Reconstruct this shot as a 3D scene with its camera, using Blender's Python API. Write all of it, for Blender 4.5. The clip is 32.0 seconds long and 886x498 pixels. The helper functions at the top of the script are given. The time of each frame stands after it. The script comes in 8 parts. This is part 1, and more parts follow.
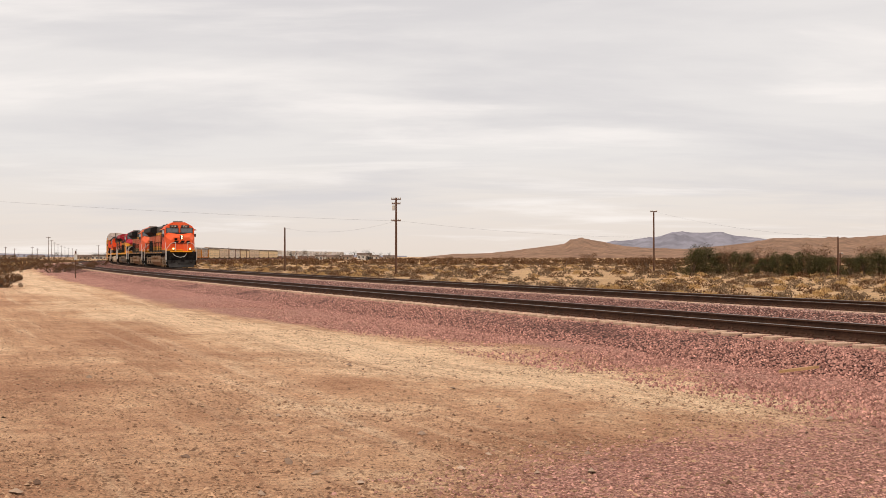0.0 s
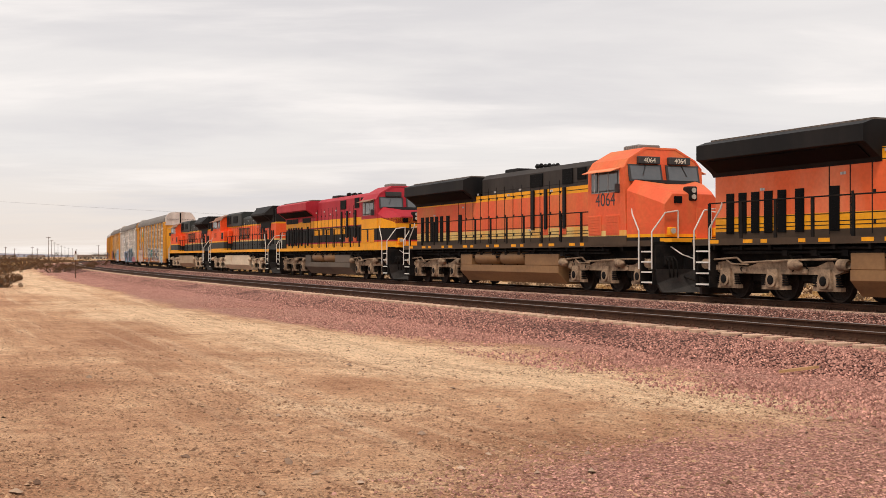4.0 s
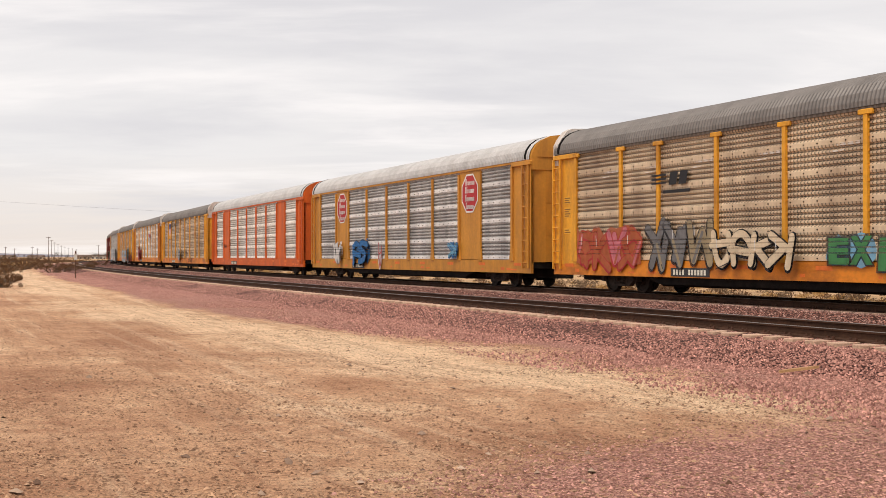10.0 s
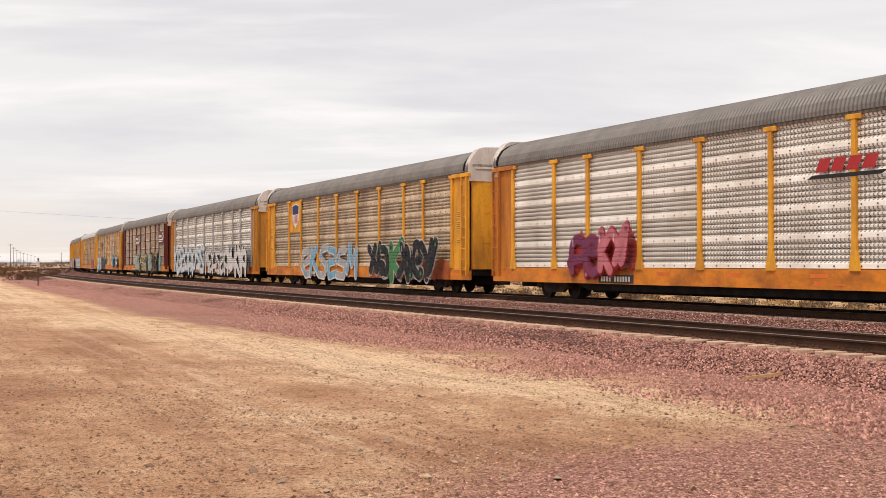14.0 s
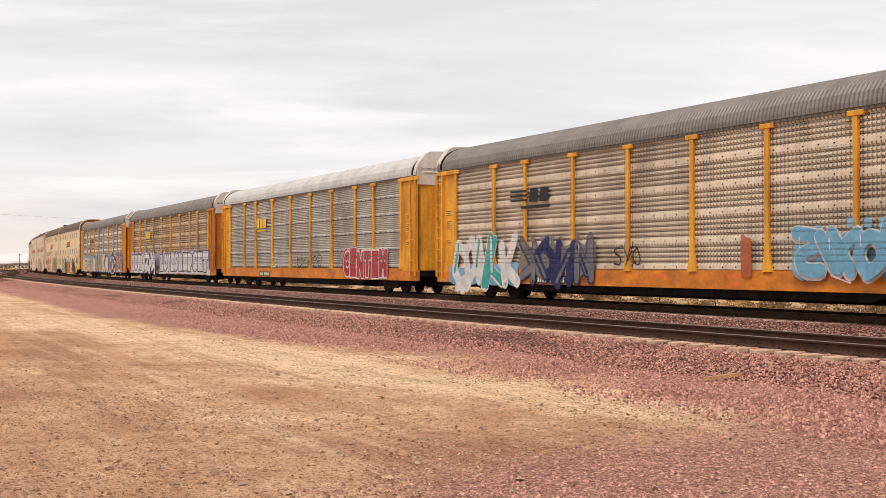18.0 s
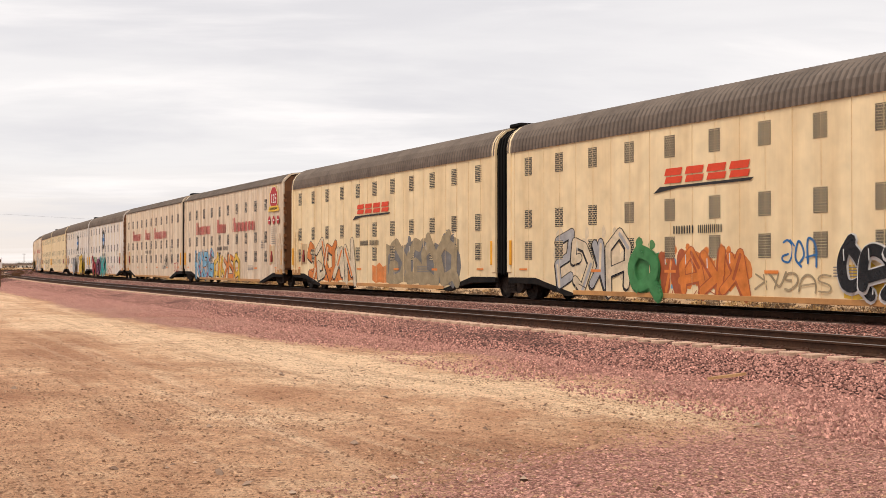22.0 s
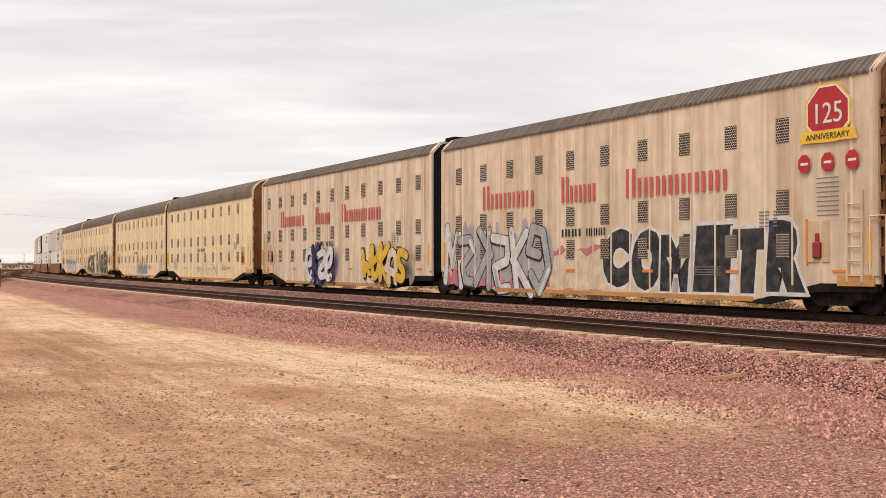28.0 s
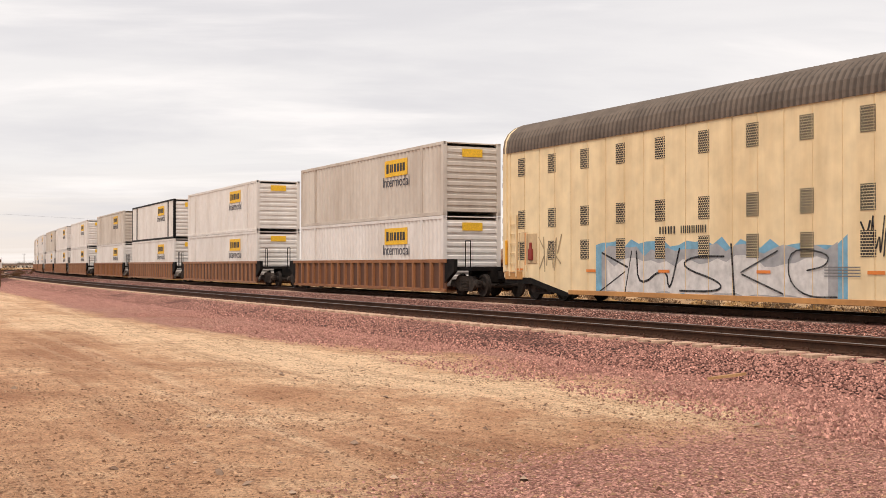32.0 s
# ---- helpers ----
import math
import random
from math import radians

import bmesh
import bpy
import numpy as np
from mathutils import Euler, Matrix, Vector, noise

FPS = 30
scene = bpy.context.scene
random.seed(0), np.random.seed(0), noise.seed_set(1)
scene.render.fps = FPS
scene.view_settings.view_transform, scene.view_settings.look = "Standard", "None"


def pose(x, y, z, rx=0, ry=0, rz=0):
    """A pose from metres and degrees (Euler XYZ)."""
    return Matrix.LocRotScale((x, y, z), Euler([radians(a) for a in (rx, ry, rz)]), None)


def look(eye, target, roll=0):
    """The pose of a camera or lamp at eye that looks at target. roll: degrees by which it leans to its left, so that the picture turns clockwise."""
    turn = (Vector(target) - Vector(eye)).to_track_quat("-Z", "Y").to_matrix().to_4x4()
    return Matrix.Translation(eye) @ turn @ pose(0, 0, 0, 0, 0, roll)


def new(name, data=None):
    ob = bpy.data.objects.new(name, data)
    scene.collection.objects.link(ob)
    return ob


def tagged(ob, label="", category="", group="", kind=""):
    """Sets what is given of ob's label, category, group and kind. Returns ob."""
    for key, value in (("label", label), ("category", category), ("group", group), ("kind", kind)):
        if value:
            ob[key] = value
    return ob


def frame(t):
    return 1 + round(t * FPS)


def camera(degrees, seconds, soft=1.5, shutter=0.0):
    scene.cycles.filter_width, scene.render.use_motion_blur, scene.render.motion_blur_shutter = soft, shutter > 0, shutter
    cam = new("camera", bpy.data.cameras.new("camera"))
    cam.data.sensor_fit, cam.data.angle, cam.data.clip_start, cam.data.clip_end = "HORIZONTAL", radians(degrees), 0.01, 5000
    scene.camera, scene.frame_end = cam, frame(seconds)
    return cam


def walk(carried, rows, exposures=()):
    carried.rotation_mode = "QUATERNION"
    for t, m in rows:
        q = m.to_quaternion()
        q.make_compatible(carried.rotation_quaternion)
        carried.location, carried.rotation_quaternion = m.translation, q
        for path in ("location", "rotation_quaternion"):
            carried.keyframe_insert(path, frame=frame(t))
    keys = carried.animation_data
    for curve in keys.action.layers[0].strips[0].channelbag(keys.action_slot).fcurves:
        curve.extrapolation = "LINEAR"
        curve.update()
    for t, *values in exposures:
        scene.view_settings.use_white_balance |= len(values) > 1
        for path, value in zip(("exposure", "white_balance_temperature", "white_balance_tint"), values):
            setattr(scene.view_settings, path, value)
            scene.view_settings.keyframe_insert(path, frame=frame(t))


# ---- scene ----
cam = camera(41.40, 32.0, soft=.72)
EYE_Z = 1.192
PAN = [(0, 0, .3636), (11.5, 0, .3636), (12, .144, .363), (12.5, .501, .376), (13, .931, .421), (13.5, 1.265, .501),
       (14, 1.652, .73), (14.5, 2.093, .781), (15.5, 2.86, .78), (16.5, 3.328, .778), (17, 3.399, .788), (18, 3.474, .79),
       (18.5, 3.474, .786), (19, 3.314, .785), (19.5, 3.28, .785), (32, 3.278, .785)]
walk(cam, [(t, pose(0, 0, EYE_Z, 90 + tilt, 0, -turn)) for t, turn, tilt in PAN],
     exposures=[(0, .08, 6600, 10), (3.5, .12, 6600, 10), (5.5, .17, 6440, 10), (12, .18, 6450, 10), (20, .26, 6440, 10), (32, .23, 6500, 10)])

# ---- the railway's line in plan: curvature (1/km) against distance along it, travel towards +s ----
KNOTS = ([-1000, -450, -250, -120, -20, 80, 200], [.2734, .3181, .9127, .5531, .7104, -.1151, 0])
LINE_S = np.arange(-1600.0, 1000.5, 1.0)
_k = np.interp(LINE_S, *KNOTS) / 1000
_th = np.concatenate([[0], np.cumsum((_k[1:] + _k[:-1]) / 2)])
_i0 = 1600
LINE_H = _th - _th[_i0] - 1.1621
_dx, _dy = np.cos(LINE_H), np.sin(LINE_H)
LINE_X = np.concatenate([[0], np.cumsum((_dx[1:] + _dx[:-1]) / 2)])
LINE_Y = np.concatenate([[0], np.cumsum((_dy[1:] + _dy[:-1]) / 2)])
LINE_X += -1.242 - LINE_X[_i0]
LINE_Y += 57.629 - LINE_Y[_i0]
SPACING = 7.70          # between the two tracks' centre lines
GAUGE = 1.50            # between railhead centres
FRONT = -68.0            # where the train's front stands at the start


def travelled(t):
    """How far the train has run by t seconds; it gathers speed slowly."""
    return 28.3 * t + .019 * t * t


def along(s, off=0.0, z=0.0):
    """A point at distance s along the far track, off metres towards the viewer's side."""
    h = np.interp(s, LINE_S, LINE_H)
    return (np.interp(s, LINE_S, LINE_X) + np.sin(h) * off, np.interp(s, LINE_S, LINE_Y) - np.cos(h) * off, z)


def heading(s):
    return float(np.interp(s, LINE_S, LINE_H))


def track_coords(x, y):
    """Distance along and offset towards the viewer of plan points (arrays)."""
    x, y = np.asarray(x, float), np.asarray(y, float)
    cs = LINE_S[::8]
    cx, cy, ch = LINE_X[::8], LINE_Y[::8], LINE_H[::8]
    best = np.empty(x.shape, int)
    for i in range(0, len(x), 4000):
        d = (x[i:i + 4000, None] - cx) ** 2 + (y[i:i + 4000, None] - cy) ** 2
        best[i:i + 4000] = d.argmin(1)
    h = ch[best]
    rx, ry = x - cx[best], y - cy[best]
    return cs[best] + rx * np.cos(h) + ry * np.sin(h), rx * np.sin(h) - ry * np.cos(h)


# ---- world and sun ----
world = bpy.data.worlds.new("overcast")
scene.world = world
world.use_nodes = True


def build_world():
    nt = world.node_tree
    nt.nodes.clear()
    N, K = nt.nodes.new, nt.links.new
    tc = N("ShaderNodeTexCoord")
    sep = N("ShaderNodeSeparateXYZ")
    K(tc.outputs["Generated"], sep.inputs[0])

    def m(op, a, b=None, clamp=False):
        n = N("ShaderNodeMath")
        n.operation, n.use_clamp = op, clamp
        for i, v in enumerate((a, b)):
            if v is None:
                continue
            if isinstance(v, (int, float)):
                n.inputs[i].default_value = v
            else:
                K(v, n.inputs[i])
        return n.outputs[0]

    up = m("MAXIMUM", sep.outputs[2], 0.0)
    den = m("ADD", up, 0.10)
    px, py = m("DIVIDE", sep.outputs[0], den), m("DIVIDE", sep.outputs[1], den)
    comb = N("ShaderNodeCombineXYZ")
    K(px, comb.inputs[0]), K(py, comb.inputs[1])

    def cloud(scale, sx, sy, rot, loc, lo, hi, detail=5):
        mp = N("ShaderNodeMapping")
        mp.inputs["Scale"].default_value = (sx, sy, 1)
        mp.inputs["Rotation"].default_value = (0, 0, radians(rot))
        mp.inputs["Location"].default_value = (loc, loc * .7, 0)
        K(comb.outputs[0], mp.inputs[0])
        n = N("ShaderNodeTexNoise")
        n.inputs["Scale"].default_value, n.inputs["Detail"].default_value, n.inputs["Roughness"].default_value = scale, detail, .56
        n.inputs["Distortion"].default_value = .35
        K(mp.outputs[0], n.inputs["Vector"])
        r = N("ShaderNodeMapRange")
        r.interpolation_type = "SMOOTHSTEP"
        r.inputs["From Min"].default_value, r.inputs["From Max"].default_value = lo, hi
        K(n.outputs["Fac"], r.inputs["Value"])
        return r.outputs[0]

    def mix(fac, a, b):
        n = N("ShaderNodeMix")
        n.data_type = "RGBA"
        for i, v in ((0, fac), (6, a), (7, b)):
            if isinstance(v, tuple):
                n.inputs[i].default_value = (*v, 1)
            elif isinstance(v, (int, float)):
                n.inputs[i].default_value = v
            else:
                K(v, n.inputs[i])
        return n.outputs[2]

    # thin high overcast: a warm horizon, a pale grey dome, soft bands of thicker cloud
    ramp = N("ShaderNodeMapRange")
    ramp.inputs["From Min"].default_value, ramp.inputs["From Max"].default_value = -.01, .085
    K(sep.outputs[2], ramp.inputs["Value"])
    base = mix(ramp.outputs[0], (.845, .735, .655), (.845, .808, .792))
    sky = N("ShaderNodeTexSky")
    sky.sky_type, sky.sun_disc = "NISHITA", False
    sky.sun_elevation, sky.sun_rotation = radians(60), radians(211)
    skyc = mix(1.0, (0, 0, 0), sky.outputs[0])
    sc = N("ShaderNodeVectorMath")
    sc.operation = "SCALE"
    sc.inputs["Scale"].default_value = .06
    K(skyc, sc.inputs[0])
    thin = mix(.12, base, sc.outputs[0])
    c1 = cloud(.55, .75, 1.25, 6, 3.1, .44, .66, 7)
    c2 = cloud(1.5, .7, 1.5, -10, 8.4, .46, .68, 8)
    c3 = cloud(.8, .65, 1.3, 14, 13.7, .50, .70, 7)
    # bands fade out at the horizon
    fade = N("ShaderNodeMapRange")
    fade.inputs["From Min"].default_value, fade.inputs["From Max"].default_value = .008, .05
    K(sep.outputs[2], fade.inputs["Value"])
    f1 = m("MULTIPLY", m("MULTIPLY", c1, .75), fade.outputs[0])
    f2 = m("MULTIPLY", m("MULTIPLY", c2, .30), fade.outputs[0])
    grey = mix(f1, thin, (.63, .615, .635))
    grey = mix(f2, grey, (.65, .635, .65))
    out = mix(m("MULTIPLY", c3, .6), grey, (.97, .92, .89))
    bg = N("ShaderNodeBackground")
    bg.inputs["Strength"].default_value = 1.0
    K(out, bg.inputs["Color"])
    wo = N("ShaderNodeOutputWorld")
    K(bg.outputs[0], wo.inputs[0])


build_world()
sun = new("sun", bpy.data.lights.new("sun", "SUN"))
sun.data.energy, sun.data.angle, sun.data.color = 1.9, radians(16), (1, .88, .76)
sun.matrix_basis = look((-22, -36, 72), (0, 0, 0))


# ---- materials ----
def rgb(r, g, b):
    """Linear colour from display values 0..255."""
    return tuple(((c / 255) / 12.92 if c / 255 <= .04045 else ((c / 255 + .055) / 1.055) ** 2.4) for c in (r, g, b))


MATS = {}


def mat(name, base, second=None, rough=.6, metal=0.0, scale=2.0, mixing=.5, stretch=(1, 1, 1), grain=30.0, grain_amt=.25,
        bump=.15, spots=0.0, emit=0.0, spec=.5):
    """A painted, mineral or metal surface: two-scale colour variation, grain and fine relief."""
    if name in MATS:
        return MATS[name]
    M = bpy.data.materials.new(name)
    M.use_nodes = True
    nt = M.node_tree
    N, K = nt.nodes.new, nt.links.new
    bsdf = nt.nodes["Principled BSDF"]
    bsdf.inputs["Roughness"].default_value, bsdf.inputs["Metallic"].default_value = rough, metal
    bsdf.inputs["Specular IOR Level"].default_value = spec
    second = second or tuple(c * .55 for c in base)
    tc, info = N("ShaderNodeTexCoord"), N("ShaderNodeObjectInfo")
    off = N("ShaderNodeVectorMath")
    off.operation = "SCALE"
    K(info.outputs["Random"], off.inputs[0])
    off.inputs["Scale"].default_value = 40.0
    add = N("ShaderNodeVectorMath")
    K(tc.outputs["Object"], add.inputs[0]), K(off.outputs[0], add.inputs[1])
    mp = N("ShaderNodeMapping")
    mp.inputs["Scale"].default_value = stretch
    K(add.outputs[0], mp.inputs[0])
    n1 = N("ShaderNodeTexNoise")
    n1.inputs["Scale"].default_value, n1.inputs["Detail"].default_value, n1.inputs["Roughness"].default_value = scale, 6, .6
    K(mp.outputs[0], n1.inputs["Vector"])
    r1 = N("ShaderNodeMapRange")
    r1.inputs["From Min"].default_value, r1.inputs["From Max"].default_value = .40, .72
    r1.inputs["To Max"].default_value = mixing
    K(n1.outputs["Fac"], r1.inputs["Value"])
    mx = N("ShaderNodeMix")
    mx.data_type = "RGBA"
    mx.inputs[6].default_value, mx.inputs[7].default_value = (*base, 1), (*second, 1)
    K(r1.outputs[0], mx.inputs[0])
    n2 = N("ShaderNodeTexNoise")
    n2.inputs["Scale"].default_value, n2.inputs["Detail"].default_value = grain, 3
    K(add.outputs[0], n2.inputs["Vector"])
    r2 = N("ShaderNodeMapRange")
    r2.inputs["From Min"].default_value, r2.inputs["From Max"].default_value = .25, .75
    r2.inputs["To Min"].default_value, r2.inputs["To Max"].default_value = 1 - grain_amt, 1 + grain_amt
    K(n2.outputs["Fac"], r2.inputs["Value"])
    sc = N("ShaderNodeVectorMath")
    sc.operation = "SCALE"
    K(mx.outputs[2], sc.inputs[0]), K(r2.outputs[0], sc.inputs["Scale"])
    K(sc.outputs[0], bsdf.inputs["Base Color"])
    if bump:
        b = N("ShaderNodeBump")
        b.inputs["Strength"].default_value, b.inputs["Distance"].default_value = bump, .02
        K(n2.outputs["Fac"], b.inputs["Height"]), K(b.outputs[0], bsdf.inputs["Normal"])
    if emit:
        bsdf.inputs["Emission Color"].default_value, bsdf.inputs["Emission Strength"].default_value = (*base, 1), emit
    MATS[name] = M
    return M


# ---- mesh building ----
class Shape:
    """Collects vertices and faces of one mesh."""

    def __init__(self):
        self.v, self.f = [], []

    def face(self, pts):
        n = len(self.v)
        self.v += [tuple(p) for p in pts]
        self.f.append(tuple(range(n, n + len(pts))))
        return self

    def loft(self, rings, caps=True, closed=True):
        n, k = len(self.v), len(rings[0])
        for r in rings:
            self.v += [tuple(p) for p in r]
        for i in range(len(rings) - 1):
            a, b = n + i * k, n + (i + 1) * k
            for j in range(k if closed else k - 1):
                j2 = (j + 1) % k
                self.f.append((a + j, a + j2, b + j2, b + j))
        if caps and closed:
            self.f.append(tuple(n + j for j in reversed(range(k))))
            self.f.append(tuple(n + (len(rings) - 1) * k + j for j in range(k)))
        return self

    def box(self, x0, x1, y0, y1, z0, z1, c=0.0):
        """A block; c: width of the chamfer on its twelve edges."""
        if c <= 0:
            ring = lambda x: [(x, y0, z0), (x, y1, z0), (x, y1, z1), (x, y0, z1)]
            return self.loft([ring(x0), ring(x1)])

        def ring(x, i):
            a, b, d, e = y0 + i, y1 - i, z0 + i, z1 - i
            return [(x, a + c, d), (x, b - c, d), (x, b, d + c), (x, b, e - c), (x, b - c, e), (x, a + c, e), (x, a, e - c), (x, a, d + c)]
        return self.loft([ring(x0, c), ring(x0 + c, 0), ring(x1 - c, 0), ring(x1, c)])

    def prism(self, prof, a0, a1, axis="x"):
        """A profile drawn out between a0 and a1: (y, z) along x, (x, z) along y, (x, y) along z."""
        put = {"x": lambda p, a: (a, p[0], p[1]), "y": lambda p, a: (p[0], a, p[1]), "z": lambda p, a: (p[0], p[1], a)}[axis]
        return self.loft([[put(p, a0) for p in prof], [put(p, a1) for p in prof]])

    def rod(self, p0, p1, r, n=8, r1=None):
        p0, p1 = Vector(p0), Vector(p1)
        d = (p1 - p0).normalized()
        u = d.orthogonal().normalized()
        w = d.cross(u)
        r1 = r if r1 is None else r1
        ring = lambda p, q: [p + (u * math.cos(2 * math.pi * i / n) + w * math.sin(2 * math.pi * i / n)) * q for i in range(n)]
        return self.loft([ring(p0, r), ring(p1, r1)])

    def pipe(self, pts, r, n=6):
        for a, b in zip(pts, pts[1:]):
            self.rod(a, b, r, n)
        return self

    def turned(self, centre, prof, axis="y", n=20):
        """A turned form: profile of (along, radius) about an axis through centre."""
        cx, cy, cz = centre
        rings = []
        for a, r in prof:
            ring = []
            for i in range(n):
                c, s = math.cos(2 * math.pi * i / n) * r, math.sin(2 * math.pi * i / n) * r
                ring.append((cx + c, cy + a, cz + s) if axis == "y" else (cx + a, cy + c, cz + s) if axis == "x" else (cx + c, cy + s, cz + a))
            rings.append(ring)
        return self.loft(rings)

    def mesh(self, name, material, smooth=0):
        me = bpy.data.meshes.new(name)
        me.from_pydata(self.v, [], self.f)
        bm = bmesh.new()
        bm.from_mesh(me)
        bmesh.ops.recalc_face_normals(bm, faces=bm.faces)
        bm.to_mesh(me)
        bm.free()
        me.materials.append(material)
        if smooth:
            me.shade_smooth()
            me.set_sharp_from_angle(angle=radians(smooth))
        return me


def part(name, shape, material, parent, label="", at=(0, 0, 0), smooth=0, turn=0, kind=""):
    """One mesh object under a thing or a part. shape: a Shape, or a mesh to share."""
    me = shape if isinstance(shape, bpy.types.Mesh) else shape.mesh(name, material, smooth)
    ob = new(name, me)
    ob.parent = parent
    ob.location = at
    if turn:
        ob.rotation_euler = (0, 0, radians(turn))
    return tagged(ob, label=label, kind=kind)


def thing(name, label, category, group="", at=None, kind=""):
    ob = new(name)
    ob.empty_display_size = .3
    if at is not None:
        ob.matrix_basis = at
    return tagged(ob, label, category, group, kind)


def solid(name, shape, material, label, category="", kind="", smooth=0, group=""):
    return tagged(new(name, shape.mesh(name, material, smooth)), label, category, group, kind)


KEPT = {}


def shared(key, make):
    """Build a mesh once and keep it under a key."""
    if key not in KEPT:
        KEPT[key] = make()
    return KEPT[key]
# ---- ground ----


def dirt_road(x, y, s, o):
    """How far a plan point is bare pale dirt (0..1) on the viewer's side of the tracks."""
    edge = np.interp(s, [-140, -60, -24, -4, 14, 23, 27, 29, 31.5, 34, 38.5, 41.5, 60], [5.8, 6.0, 6.2, 6.3, 7.0, 6.6, 6.2, 5.8, 4.9, 4.6, 4.8, 5.3, 5.0])
    return np.clip((o - SPACING - edge + .5) / 1.0, 0, 1)


def ground_height(x, y, s, o):
    near = np.clip((o - SPACING - 1.0) / 2.0, 0, 1)
    far = np.clip((-o - 1.0) / 3.0, 0, 1)
    return -.62 + near * .17 - far * .35


def build_ground():
    half = radians(32)
    inner = np.linspace(-half, half, 200)
    outer = np.linspace(half, 2 * math.pi - half, 40)[1:-1]
    ang = np.concatenate([inner, outer])
    rad = [0.6]
    while rad[-1] < 4600:
        rad.append(rad[-1] * (1.022 if 5 < rad[-1] < 400 else 1.08) + .02)
    rad = np.array(rad)
    A, R = np.meshgrid(ang, rad)
    X, Y = (R * np.sin(A)).ravel(), (R * np.cos(A)).ravel()
    s, o = track_coords(X, Y)
    Z = ground_height(X, Y, s, o)
    wob = np.array([noise.noise(Vector((x * .35, y * .35, 0))) * .05 + noise.noise(Vector((x * 1.7, y * 1.7, 3))) * .018 for x, y in zip(X, Y)])
    Z = Z + np.where(o > SPACING + 4, wob * 1.0, wob * .5)
    fade = np.clip((R.ravel() - 900) / 2000, 0, 1)
    Z = Z * (1 - fade) + -1.0 * fade
    verts = list(zip(X.tolist(), Y.tolist(), Z.tolist()))
    n = len(ang)
    faces = [(i * n + j, i * n + (j + 1) % n, (i + 1) * n + (j + 1) % n, (i + 1) * n + j) for i in range(len(rad) - 1) for j in range(n)]
    faces.append(tuple(range(n))[::-1])
    me = bpy.data.meshes.new("ground")
    me.from_pydata(verts, [], faces)
    # cover: share of ballast gravel spread over the dirt; wild: the unworn desert with dry grass
    jag = np.array([noise.noise(Vector((x * .5, y * .5, 9))) * 1.0 + noise.noise(Vector((x * .13, y * .13, 5))) * 1.4 for x, y in zip(X, Y)])
    cover = 1 - dirt_road(X, Y, s, o + jag * .45)
    # gravel spilled over the lot close by on the right
    spill = np.clip((X + jag * 1.0 - np.interp(Y, [0, 8.6, 9.9, 10.5, 11.7, 14, 17], [-2.2, -.8, .1, 1.1, 2.3, 4.6, 9])) / 2.6, 0, 1) * (o > SPACING)
    cover = np.clip(np.maximum(cover, spill * .8), 0, 1)
    cover = np.where(o < -4, 0, cover)
    wild = np.clip((-o - 3.4) / 1.2, 0, 1)
    leftw = np.clip((o + jag * .6 - SPACING - np.interp(s, [-400, -100, -86, -25, 5, 20, 40], [7, 6.3, 8.1, 10.5, 14, 19, 40])) / 1.5, 0, 1)
    wild = np.maximum(wild, leftw)
    lane = np.exp(-((o - SPACING - np.interp(s, [-20, 20, 31, 37, 41, 43], [8.4, 8.8, 7.9, 7.0, 6.5, 6.0])) / np.interp(s, [0, 30, 41], [2.0, 1.7, 1.2])) ** 2) * np.clip((47 - s) / 4, 0, 1)
    worn = np.array([.38 * noise.noise(Vector((a * .07, b * .3, 21))) + .3 * noise.noise(Vector((a * .12, b * 1.2, 7))) + .45 * noise.noise(Vector((a * .6, b * .6, 2))) for a, b in zip(s, o)]) + lane * .62 - .12
    for nm, val in (("cover", cover), ("wild", wild), ("worn", worn), ("run", s), ("off", o - SPACING)):
        at = me.attributes.new(nm, "FLOAT", "POINT")
        at.data.foreach_set("value", np.asarray(val, np.float32))
    me.materials.append(ground_material())
    me.shade_smooth()
    return tagged(new("ground", me), "pale sandy desert ground with dry grass and gravel", "ground", kind="structure")


